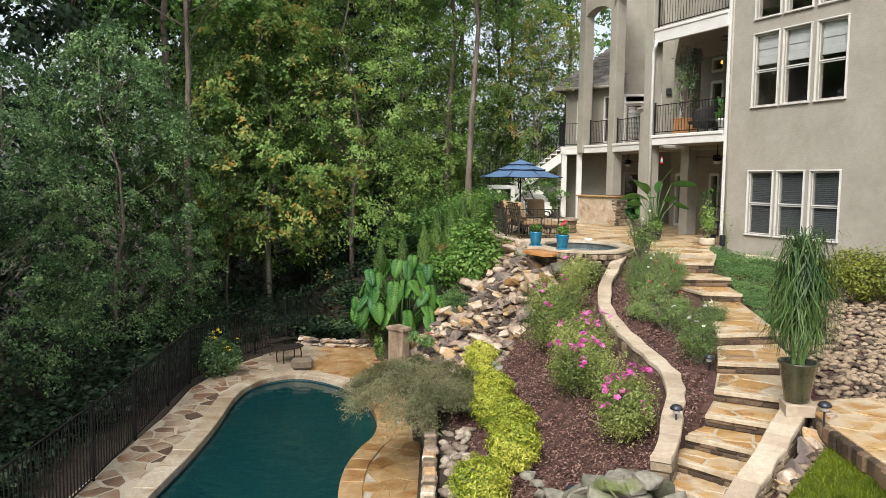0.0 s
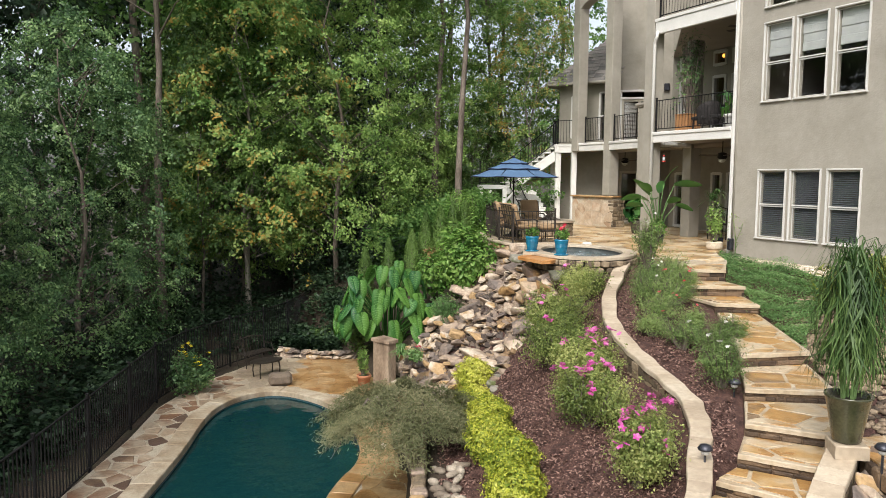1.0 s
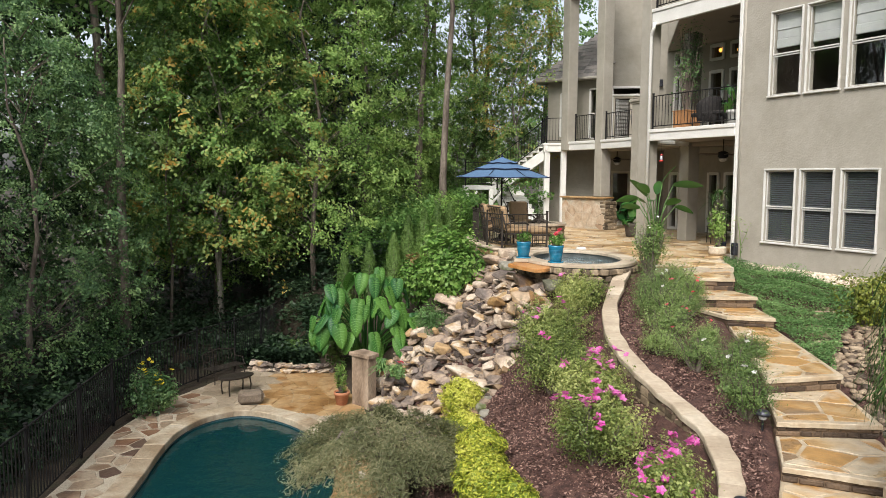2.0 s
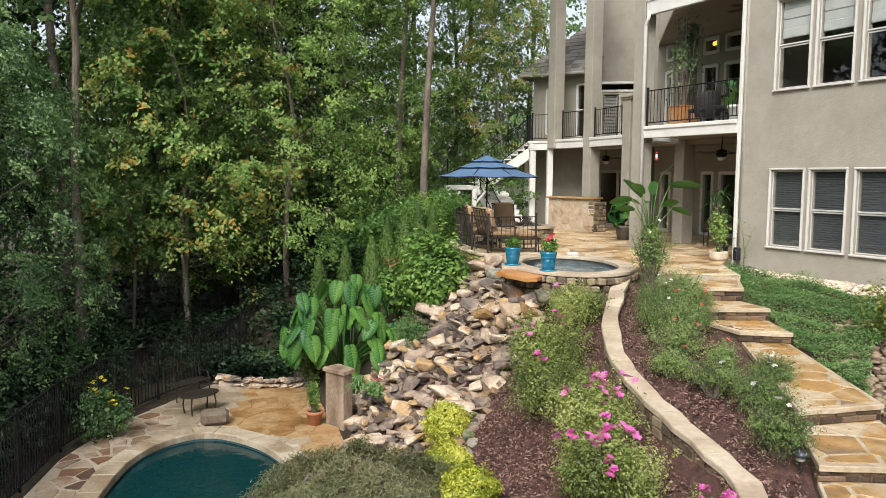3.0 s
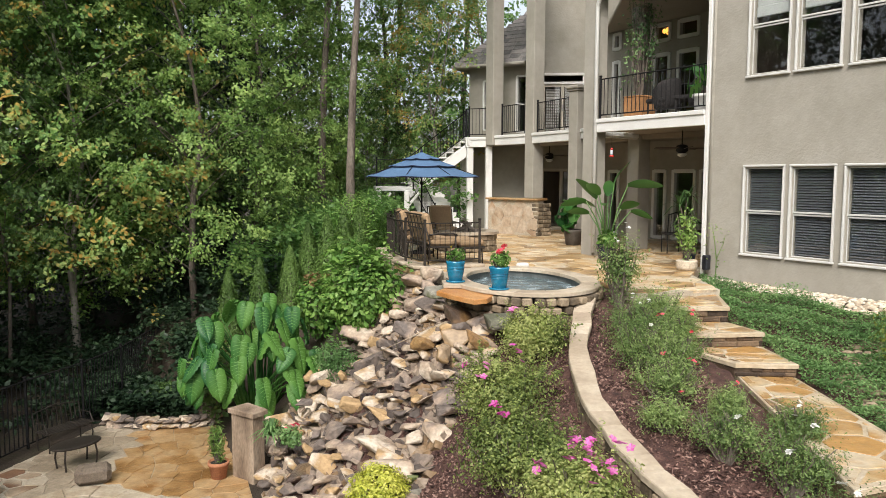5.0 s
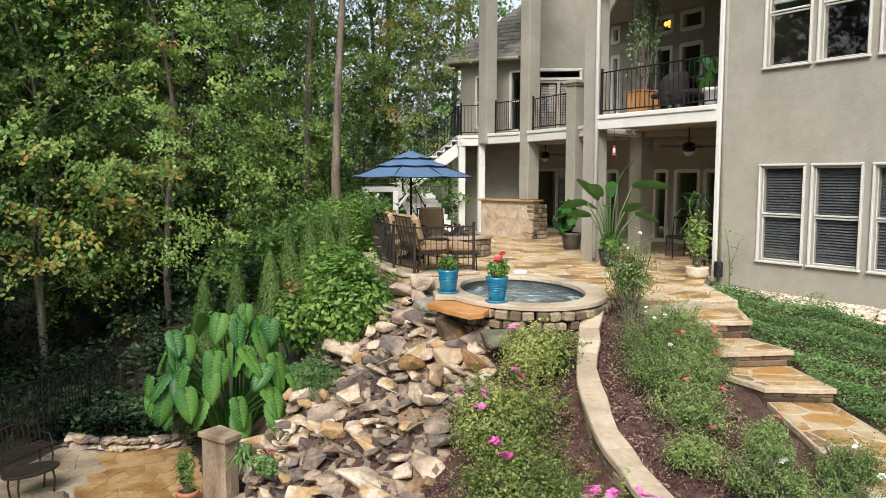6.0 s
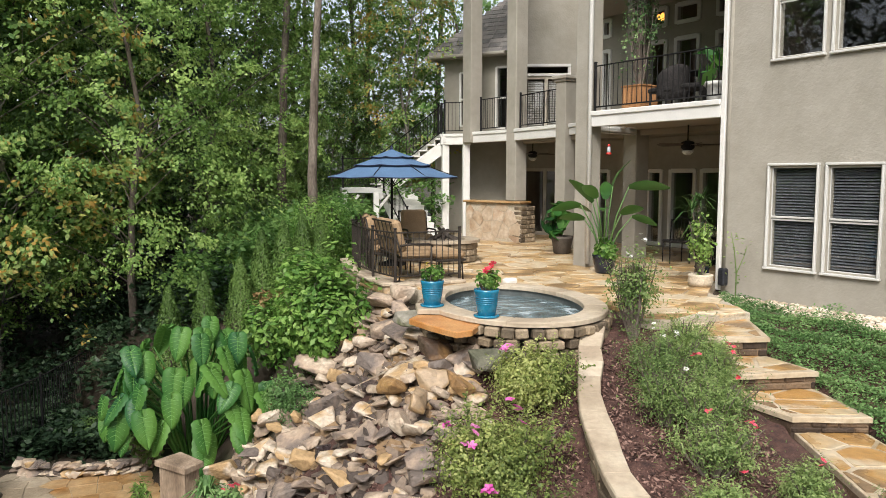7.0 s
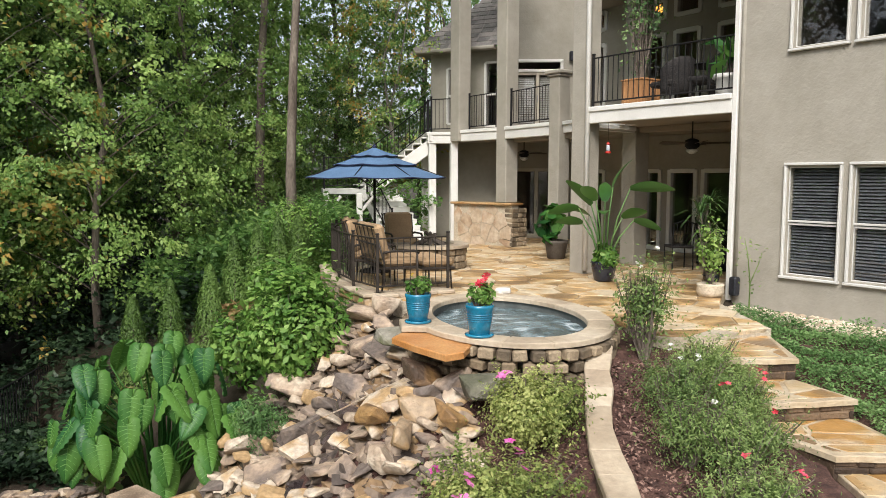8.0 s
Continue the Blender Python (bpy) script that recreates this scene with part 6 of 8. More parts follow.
def tree_model(name, seed, high, crown0, radius, clumps, per, leaf, leafm, barkm, label, trunk_r, lean=0.4, stems=1, flat=0.35, shape=1.0, clump_r=0.6):
    """A tree: a tapered trunk with limbs, and a crown of many leaf clumps with gaps between them."""
    rng, nr = random.Random(seed), np.random.default_rng(seed)
    tree = thing(name, None, label, "tree", "woodland trees")
    trunk = Mesh()
    centres = []
    for k in range(clumps):
        f = rng.random()
        z = crown0 + (high - crown0) * f
        out = radius * (math.sin(math.pi * min(1, 0.16 + 0.84 * f) ** shape) ** 0.6) * rng.uniform(0.3, 1.0) ** 0.6
        a = rng.uniform(0, 2 * math.pi)
        centres.append((out * math.cos(a), out * math.sin(a), z - 0.18 * out))
    for s in range(stems):
        off = Vector((rng.uniform(-0.15, 0.15), rng.uniform(-0.15, 0.15), 0)) if stems > 1 else Vector((0, 0, 0))
        bend = [Vector((math.sin(k * 1.7 + seed + s) * lean * k / 6, math.cos(k * 1.3 + seed + 2 * s) * lean * k / 6, 0)) * (1.8 if stems > 1 else 1) for k in range(7)]
        pts = [off + bend[k] + Vector((0, 0, high * 0.93 * k / 6 - 0.3)) for k in range(7)]
        trunk.tube(pts, [trunk_r * (1.25 if k == 0 else 1 - 0.14 * k) for k in range(7)], 9)
    picks = rng.sample(centres, min(len(centres), 34))
    limbs(trunk, lambda t: (t[0] * 0.04, t[1] * 0.04, max(crown0 * 0.8, t[2] - 0.5 * math.hypot(t[0], t[1]) - 0.3)), picks, trunk_r * 0.2, rng)
    part("trunk", trunk, barkm, tree, smooth=True)
    c = np.array(centres)
    # each clump is a spray: a few twigs that reach outwards and droop, with leaves to both sides
    twigs = 5
    way0 = np.repeat(np.arctan2(c[:, 1], c[:, 0]), twigs) + nr.normal(0, 0.85, clumps * twigs)
    reach = np.repeat(clump_r * nr.uniform(0.6, 1.4, clumps), twigs) * nr.uniform(0.7, 1.2, clumps * twigs)
    rise = nr.normal(0.12, 0.28, clumps * twigs)
    k = per // twigs
    way0, reach, rise = (np.repeat(q, k) for q in (way0, reach, rise))
    f = nr.uniform(0.0, 1.0, len(way0)) ** 0.8
    out = np.c_[np.cos(way0), np.sin(way0)]
    side = (nr.normal(0, 0.14, len(f)) * reach * (1.15 - 0.6 * f))[:, None]
    xy = out * (f * reach)[:, None] + np.c_[-out[:, 1], out[:, 0]] * side
    hang = reach * (rise * f - flat * f * f) + nr.normal(0, 0.07, len(f)) * clump_r
    pos = np.repeat(np.repeat(c, twigs, 0), k, 0) + np.c_[xy, hang]
    up = np.c_[out * 0.8, np.full(len(f), 0.65)]
    part("crown", quads(pos, up, leaf, leafm, "crown", nr, 0.62, droop=0.6), None, tree)
    return tree


def stand(model, places, rng, sink=0.25):
    """Sets a tree and its copies into the woods."""
    first = True
    for x, y, s in places:
        m = Matrix.Translation((x, y, float(land(x, y)) - sink)) @ Matrix.Rotation(rng.uniform(0, 6.28), 4, "Z") @ Matrix.Scale(s, 4)
        if first:
            model.matrix_world = m
            first = False
        else:
            ob = copy_thing(model, m)
            ob.matrix_world = m


trng = random.Random(2)
tall = tree_model("forest_tree", 3, 19, 10.6, 3.5, 180, 50, 0.18, L_FOREST, BARK, "tall woodland tree with a bare straight trunk and high green crown", 0.15, clump_r=1.0)
stand(tall, [(0.15, 31.3, 1.0), (0.95, 28.0, 0.92), (-3.5, 36, 1.05), (3.2, 38, 1.0), (6.5, 42, 1.1), (-8, 34, 1.1), (-12, 31, 1.1), (-6, 41, 1.15), (-17, 37, 1.2), (1.0, 45, 1.1), (-9.0, 25.5, 1.2), (-7.9, 23.8, 1.0)], trng)
tall2 = tree_model("forest_tree", 8, 15, 2.5, 3.3, 240, 40, 0.194, L_FOREST, BARK, "dense green woodland tree", 0.14, clump_r=1.0)
stand(tall2, [(-7.0, 31, 1.0), (-9.5, 29, 1.1), (-13, 36, 1.2), (6.6, 38.5, 0.85), (-2.8, 40, 1.0), (-11, 42, 1.3)], trng)
edge = tree_model("edge_tree", 12, 11.5, 1.8, 3.0, 230, 110, 0.093, L_BRIGHT, BARK, "leafy bright green tree at the wood's edge", 0.1, flat=0.35, clump_r=0.85)
stand(edge, [(-3.2, 27.2, 1.0), (-1.9, 31.2, 1.1), (-0.9, 34.6, 0.9), (-6.9, 29.2, 1.05), (-8.4, 30.6, 1.1), (3.1, 36.0, 0.85)], trng)
near_tree = tree_model("edge_tree", 21, 11.5, 1.9, 3.3, 250, 125, 0.092, L_DARK, BARK, "dark green broadleaved tree hanging over the fence", 0.1, flat=0.55, clump_r=0.8)
stand(near_tree, [(-9.2, 15.6, 0.7), (-8.5, 19.8, 0.8), (-9.9, 11.6, 0.72), (-9.6, 22.8, 0.78), (-11.8, 14.0, 0.72)], trng)
young = tree_model("young_tree", 33, 9.8, 2.3, 2.5, 210, 95, 0.098, L_TURN, PALEBARK, "slender pale-stemmed tree with some leaves turning yellow and orange", 0.075, lean=0.22, stems=2, clump_r=0.7, flat=0.5)
stand(young, [(-6.1, 27.4, 1.3), (4.2, 34.0, 1.0)], trng)
fresh = tree_model("young_tree", 37, 9.2, 2.9, 2.3, 180, 60, 0.11, L_MID, BARK, "slender green young tree in the shade", 0.05, lean=0.5, stems=1, clump_r=0.7, flat=0.5)
stand(fresh, [(-7.6, 26.6, 1.1), (-1.9, 29.6, 0.6), (1.7, 33.5, 0.6), (-5.0, 29.0, 0.9)], trng)
sunny = tree_model("forest_tree", 44, 16, 2.2, 3.2, 290, 60, 0.15, L_BRIGHT, BARK, "tall yellow-green woodland tree behind the house", 0.13, lean=0.5, clump_r=1.0)
stand(sunny, [(2.5, 37.0, 1.0), (0.6, 38.0, 1.0), (-2.2, 35.5, 1.0)], trng)
# trees that carry the wood's deep shade in their leaf colour
shaded_tree = tree_model("forest_tree", 52, 15.5, 1.6, 3.2, 260, 32, 0.222, L_DEEPSHADE, BARK, "dense woodland tree with deep shade put into its leaf colour", 0.14, clump_r=1.05)
# the four at y 8 and below are unseen, added to shade the left side
stand(shaded_tree, [(-14, 22, 1.1), (-15.5, 15, 1.1), (-20, 25, 1.2), (-18, 11, 1.1), (-12.2, 25.5, 1.0), (-13.6, 18.5, 1.0), (-4.6, 33.0, 1.0), (-14.5, 8.0, 1.15), (-12.6, 3.5, 1.1), (-17.5, 4.0, 1.2), (-14.0, -2.0, 1.15), (-15.5, 29.5, 1.1), (-6.5, 37.5, 1.15), (-9.5, 38.5, 1.2), (-4.0, 45, 1.25), (-8.5, 48, 1.3), (-13, 46, 1.3)], trng)


def mass_of_leaves(name, n, boxes, leaf, leafm, label, category, seed, clump=0.45):
    """Leaves strewn in clumps over stretches of ground; boxes: x0, x1, y0, y1, height."""
    nr = np.random.default_rng(seed)
    pos = []
    for x0, x1, y0, y1, h in boxes:
        k = max(6, n // len(boxes) // 45)
        c = nr.uniform((x0, y0), (x1, y1), (k, 2))
        z = land(c[:, 0], c[:, 1]) + h * nr.random(k) ** 1.3
        c3 = np.repeat(np.c_[c, z], 45, 0)
        d, _ = ball(len(c3), nr, 0.2)
        pos.append(c3 + d * np.array([clump, clump, clump * 0.55]))
    pos = np.concatenate(pos)
    me = quads(pos, np.tile([0, 0, 1.0], (len(pos), 1)), leaf, leafm, name, nr, 0.6)
    return tagged(new(name, me), label, category, kind="stuff")


mass_of_leaves("undergrowth", 26000, [(-2.2, 0.5, 26, 30, 1.6), (-2, 5, 30, 36, 2.0), (-0.5, 2.0, 25.5, 30, 1.5)], 0.15, L_FOREST, "tangled green undergrowth of the woods", "undergrowth", 5)
# boxes of very dark leaves fill the woods; their shade is in the leaf colour
mass_of_leaves("fence_ivy", 68000, [(-4.9, -2.4, 22.9, 25.2, 0.5), (-5.2, -1.0, 24.8, 30, 1.1), (-9.5, -2.6, 28.5, 33, 2.6), (-10, -1.5, 33, 39, 3.6), (-9.5, -4.9, 22.6, 28, 1.1), (-8.5, -6.3, 15, 22.5, 1.0), (-8.2, -6.6, 9.5, 15, 0.7), (-13, -7.6, 9, 21, 2.0), (-13, -7.0, 23.5, 29, 2.2), (-19, -12.5, 10, 26, 9.0)], 0.14, L_DEEPSHADE, "leafy growth behind the fence, deep shade put into its leaf colour", "undergrowth", 6, 0.5)


def bush(name, x, y, rx, rz, n, leaf, leafm, label, category="shrub", seed=1, group="", lumps=9, base=None, aspect=0.6, petals=None, shell=0.55, uneven=0.3):
    """A shrub of several leafy lumps, with twigs inside and flowers where it has them."""
    rng, nr = random.Random(seed), np.random.default_rng(seed)
    z0 = float(land(x, y)) if base is None else base
    b = thing(name, Matrix.Translation((x, y, z0)), label, category, group)
    cs = []
    for k in range(lumps):
        a, q = rng.uniform(0, 6.28), rng.uniform(0.05, 0.62)
        cs.append((rx * q * math.cos(a), rx * q * math.sin(a), rz * rng.uniform(0.42, 0.68), rng.uniform(0.36, 0.58)))
    per = n // lumps
    pos, nor = [], []
    for cx, cy, cz, s in cs:
        d, u = ball(per, nr, shell)
        d = d * (1 + uneven * nr.normal(0, 0.35, (per, 1)))
        pos.append(np.array([cx, cy, cz]) + d * np.array([rx * s, rx * s, rz * s * 0.95]))
        nor.append(u + np.array([0, 0, 0.35]))
    if uneven > 0.4:
        # loose shoots that stand out of the lumps
        for _ in range(lumps * 4):
            cx, cy, cz, s = rng.choice(cs)
            a, e = rng.uniform(0, 6.28), rng.uniform(0.15, 1.45)
            way = np.array([math.cos(a) * math.cos(e) * rx, math.sin(a) * math.cos(e) * rx, math.sin(e) * rz])
            f = nr.uniform(0.15, rng.uniform(0.55, 0.95), (max(6, per // 14), 1))
            pos.append(np.array([cx, cy, cz]) + way * f * 0.8 + nr.normal(0, leaf * 0.45, (len(f), 3)))
            nor.append(np.tile(way / rx + np.array([0, 0, 0.5]), (len(f), 1)))
    pos, nor = np.concatenate(pos), np.concatenate(nor)
    keep = pos[:, 2] > 0.02
    pos, nor = pos[keep], nor[keep]
    part("foliage", quads(pos, nor, leaf, leafm, "foliage", nr, aspect), None, b)
    tw = Mesh()
    for cx, cy, cz, s in cs:
        for _ in range(3):
            tw.tube([(cx * 0.1, cy * 0.1, -0.05), (cx * 0.6 + rng.uniform(-0.05, 0.05), cy * 0.6, cz * 0.6), (cx + rng.uniform(-0.6, 0.6) * rx * s, cy + rng.uniform(-0.6, 0.6) * rx * s, cz + rz * s * 0.6)], [0.014, 0.009, 0.004], 4, caps=False)
    tagged(part("stem", tw, BARK, b), kind="stuff")
    if petals:
        cnt, pm, size = petals
        for q_ in range(cnt):
            if q_ % 4 == 0:
                cx, cy, cz, s = rng.choice(cs)
                a, e = rng.uniform(0, 6.28), rng.uniform(0.45, 1.4)
            else:
                a, e = a + rng.uniform(-0.3, 0.3), e + rng.uniform(-0.25, 0.25)
            at = Vector((cx + rx * s * math.cos(a) * math.cos(e) * 1.16, cy + rx * s * math.sin(a) * math.cos(e) * 1.16, cz + rz * s * math.sin(e) * 1.14 + 0.03))
            fl = Mesh()
            tilt = Matrix.Translation(at) @ Euler((rng.uniform(-0.7, 0.7), rng.uniform(-0.7, 0.7), rng.uniform(0, 6))).to_matrix().to_4x4()
            for p in range(5):
                w = p * 2 * math.pi / 5
                c, s_ = math.cos(w), math.sin(w)
                fl.add([(0, 0, 0), (size * (0.6 * c - 0.38 * s_), size * (0.6 * s_ + 0.38 * c), size * 0.3), (size * c, size * s_, size * 0.22), (size * (0.6 * c + 0.38 * s_), size * (0.6 * s_ - 0.38 * c), size * 0.3)], [(0, 1, 2, 3)], tilt)
            part("flower", fl, pm, b)
    return b


# golden shrubs along the foot of the bed
for k, (x, y, r, h) in enumerate([(0.46, 8.75, 0.42, 0.66), (0.93, 9.55, 0.4, 0.72), (0.97, 10.4, 0.4, 0.72), (0.8, 11.25, 0.4, 0.68), (0.84, 12.2, 0.38, 0.66), (0.68, 13.35, 0.36, 0.62), (0.77, 14.9, 0.4, 0.68)]):
    nr = np.random.default_rng(50 + k)
    h, r = h * 0.92, r * 0.88
    gs = thing("golden_shrub", Matrix.Translation((x, y, float(land(x, y)))), "rounded golden-yellow leafy shrub on the mulch", "shrub", "golden shrubs")
    d, u = ball(8200, nr, 0.7)
    lump = 1 + 0.12 * np.sin(d[:, :1] * 9 + k) * np.sin(d[:, 1:2] * 8) + 0.10 * np.sin(d[:, 2:] * 11 + d[:, :1] * 6) + nr.normal(0, 0.035, (8200, 1))
    pos = d * lump * np.array([r, r * 1.05, h * 0.52]) + np.array([0, 0, h * 0.5])
    pos = pos[pos[:, 2] > 0.01]
    part("foliage", quads(pos, np.c_[pos[:, 0] / r, pos[:, 1] / r, (pos[:, 2] - h * 0.4) / h + 0.5], 0.045, L_YELLOW, "foliage", nr, 0.42), None, gs)
    tw = Mesh()
    for j in range(8):
        a = j * 0.8
        tw.tube([(0, 0, -0.05), (0.5 * r * math.cos(a), 0.5 * r * math.sin(a), h * 0.6)], [0.012, 0.004], 4, caps=False)
    tagged(part("stem", tw, BARK, gs), kind="stuff")
# azaleas with magenta flowers
AZ = [(2.25, 9.5, 0.62, 0.78, 17), (2.1, 11.35, 0.64, 0.8, 15), (2.3, 12.6, 0.62, 0.76, 9), (2.02, 13.7, 0.7, 0.82, 2), (2.2, 15.05, 0.74, 0.8, 3), (2.84, 16.1, 0.6, 0.64, 1)]
for k, (x, y, r, h, f) in enumerate(AZ):
    bush("azalea", x, y, r, h * 1.0, 12500, 0.034, L_AZALEA, "loose green azalea with magenta flowers" if f > 3 else "loose green azalea with few flowers", seed=70 + k, group="azaleas", lumps=18, petals=(round(f * 4), PETAL, 0.05), shell=0.42, uneven=0.45)
# perennials between wall and steps
RO = [(4.75, 16.5, 0.45, 0.6, 1, PETALW), (4.3, 16.0, 0.55, 0.62, 4, PETALW), (3.95, 15.3, 0.5, 0.62, 2, PETALR), (4.45, 15.2, 0.45, 0.5, 1, PETALR), (3.9, 14.3, 0.5, 0.5, 3, PETALR), (4.25, 13.55, 0.34, 0.42, 1, PETALR), (3.85, 12.9, 0.5, 0.5, 1, PETALW), (4.05, 12.2, 0.48, 0.55, 4, PETALW), (3.85, 11.3, 0.45, 0.6, 3, PETALW), (3.6, 13.6, 0.35, 0.35, 1, PETALR), (4.75, 15.75, 0.4, 0.55, 2, PETALR), (4.6, 12.9, 0.42, 0.5, 2, PETALW), (4.95, 16.2, 0.35, 0.45, 1, PETALW), (4.2, 14.9, 0.5, 0.6, 1, PETALW)]
for k, (x, y, r, h, f, pm) in enumerate(RO):
    bush("perennial", x, y, r * 0.98, h * 0.95, 4400, 0.031, L_ROSE, "loose airy green perennial with a few white blooms" if pm is PETALW else "loose airy green perennial with a few red blooms", seed=90 + k, group="perennials", lumps=12, petals=(f * 2, pm, 0.03), shell=0.1, aspect=0.38, uneven=1.0)
bush("rose_bush", 4.5, 17.2, 0.42, 1.05, 2600, 0.045, L_ROSE, "tall loose rose bush with small pale buds beside the spa", seed=89, lumps=14, petals=(7, PETALW, 0.03), shell=0.15, uneven=0.6, aspect=0.5)
# weeping bronze maple beside the pool
wm_ = thing("weeping_maple", Matrix.Translation((-0.4, 12.35, -3.08)), "low weeping maple with fine bronze-green drooping leaves", "tree")
mr_, mn = random.Random(4), np.random.default_rng(4)
part("trunk", Mesh().tube([(0.25, 0.3, 0), (0.1, 0.1, 0.6), (0.0, 0.0, 1.1)], [0.09, 0.075, 0.06], 8), BARK, wm_, smooth=True)
for k in range(22):
    a = mr_.uniform(0, 6.28)
    q = mr_.uniform(0.45, 1.1)
    tip = Vector((q * math.cos(a) * 1.05, q * math.sin(a) * 1.1, 1.35 - 0.55 * q * q + mr_.uniform(0.0, 0.28)))
    part("branch", Mesh().tube([(0, 0, 1.0), (tip.x * 0.5, tip.y * 0.5, 1.6), tuple(tip)], [0.04, 0.022, 0.006], 5, caps=False), BARK, wm_, smooth=True)
sprays, per = 520, 85
a0 = mn.uniform(0, 2 * math.pi, sprays)
q0 = np.sqrt(mn.random(sprays)) * 0.95
ln_s = mn.uniform(0.25, 0.5, sprays)
f = mn.random((sprays, per))
q = q0[:, None] + f * ln_s[:, None] * (0.35 + 0.65 * q0[:, None])
ang = a0[:, None] + mn.normal(0, 0.05, (sprays, per))
zz = 1.72 - 0.42 * q0[:, None] ** 2 + 0.1 * np.sin(a0 * 5)[:, None] - 0.42 * (f ** 2) * ln_s[:, None] - 0.3 * mn.random((sprays, 1)) ** 2
pos = np.stack([q * np.cos(ang), q * np.sin(ang), zz], -1).reshape(-1, 3) + mn.normal(0, 0.03, (sprays * per, 3))
an = ang.ravel()
part("foliage", quads(pos, np.c_[np.cos(an) * 0.4, np.sin(an) * 0.4 - 0.2, np.ones(len(an))], 0.058, L_MAPLE, "foliage", mn, 0.2, droop=0.35), None, wm_)


# elephant ear: each large leaf on its stalk
ear = thing("elephant_ear", Matrix.Translation((-1.15, 21.2, -3.0)), "tall elephant ear plant with huge drooping green leaves", "plant")
er = random.Random(14)


def ear_leaf(size):
    """A heart-shaped leaf with a fold along the midrib, hanging from its stalk."""
    me = Mesh()
    half = [(0.0, -0.09), (0.12, -0.24), (0.24, -0.26), (0.325, -0.15), (0.365, -0.02), (0.345, 0.07), (0.375, 0.17), (0.34, 0.27), (0.355, 0.37), (0.305, 0.47), (0.3, 0.57), (0.225, 0.69), (0.18, 0.79), (0.085, 0.91), (0.0, 1.0)]
    vs, fs = [], []
    mid = [(0, -0.02 if k == 0 else y * 0.98, 0) for k, (x, y) in enumerate(half)]
    for k, (x, y) in enumerate(half):
        vs.append((0, mid[k][1], -0.10 * max(0, y) ** 2))
        vs.append((x * 0.55, (y + mid[k][1]) / 2, 0.05 - 0.10 * max(0, y) ** 2 + 0.016 * (k % 2)))
        vs.append((x * (1.07 if k % 2 else 0.94), y, -0.03 - 0.14 * max(0, y) ** 2 - 0.055 * (k % 2)))
    for k in range(len(half) - 1):
        a, b = 3 * k, 3 * (k + 1)
        fs += [(a, a + 1, b + 1, b), (a + 1, a + 2, b + 2, b + 1)]
    m2 = len(vs)
    vs += [(-x, y, z) for x, y, z in vs]
    fs += [tuple(m2 + q for q in f[::-1]) for f in fs]
    return me.add([(x * size, y * size, z * size) for x, y, z in vs], fs)


def veined(size, leafm):
    """The leaf with its pale midrib and side veins."""
    blade = ear_leaf(size)
    n_blade = len(blade.f)
    top = lambda x, y: 0.012 + 0.05 * min(1, abs(x) / 0.23) - 0.11 * max(0, y) ** 2
    for pts in ([(0, -0.02), (0, 0.3), (0, 0.62), (0, 0.95)], *[[(0, y), (s * 0.16 * k, y + dy * 0.4), (s * 0.32 * k, y + dy)] for s in (-1, 1) for y, dy, k in ((0.0, -0.14, 0.62), (0.03, 0.0, 0.86), (0.12, 0.08, 0.86), (0.24, 0.12, 0.84), (0.37, 0.14, 0.76), (0.5, 0.14, 0.66), (0.63, 0.12, 0.5))]):
        blade.tube([(x * size, y * size, top(x, y) * size) for x, y in pts], [0.006 * size / 0.6, 0.004, 0.003, 0.002][: len(pts)], 4, caps=False)
    me = blade.data("leaf", leafm, True)
    me.materials.append(VEIN)
    me.polygons.foreach_set("material_index", [0 if k < n_blade else 1 for k in range(len(me.polygons))])
    return me


LEAVES = [veined(s, lm) for s, lm in ((0.32, L_EAR), (0.38, L_EAR), (0.42, L_EARD), (0.44, L_EAR), (0.48, L_EAR), (0.54, L_EAR))]
for k in range(66):
    a = er.uniform(-math.pi, 0.35) if er.random() < 0.8 else er.uniform(0, 6.28)
    up_ = er.uniform(0.08, 1.0)
    rim_ = math.sqrt(1 - 0.92 * up_ * up_) * er.uniform(0.72, 1.05)
    top = Vector((1.38 * rim_ * math.cos(a), 0.95 * rim_ * math.sin(a) - 0.15, 0.55 + 1.75 * up_ + er.uniform(-0.2, 0.2)))
    stalk = Mesh().tube([(0.15 * math.cos(a), 0.15 * math.sin(a), 0), (top.x * 0.4, top.y * 0.4, top.z * 0.72), (top.x * 0.8, top.y * 0.8, top.z + 0.02), tuple(top)], [0.024, 0.017, 0.011, 0.009], 6, caps=False)
    part("stalk", stalk, L_EAR, ear, smooth=True)
    out_a = a + er.uniform(-0.45, 0.45)
    if er.random() < 0.7:
        out_a = -math.pi / 2 + er.uniform(-1.0, 1.0) + 0.5 * math.cos(a)
    m = Matrix.Translation(top) @ Matrix.Rotation(out_a - math.pi / 2, 4, "Z") @ Matrix.Rotation(-er.uniform(0.75, 1.4), 4, "X") @ Matrix.Rotation(er.uniform(-0.5, 0.5), 4, "Y")
    part("leaf", er.choice(LEAVES), None, ear, m=m)

# hydrangea and its neighbours on the bank
bush("hydrangea", 0.9, 20.85, 0.92, 1.7, 5200, 0.125, L_HYDR, "big broad-leaved green hydrangea on the bank", seed=120, lumps=30, base=-1.45, uneven=0.5, shell=0.6, aspect=0.55, petals=(3, PETALW, 0.06))
bush("hydrangea", 0.75, 22.3, 0.75, 1.55, 2800, 0.115, L_HYDR, "broad-leaved green hydrangea with fading blooms", seed=121, lumps=14, base=-1.2, aspect=0.62)
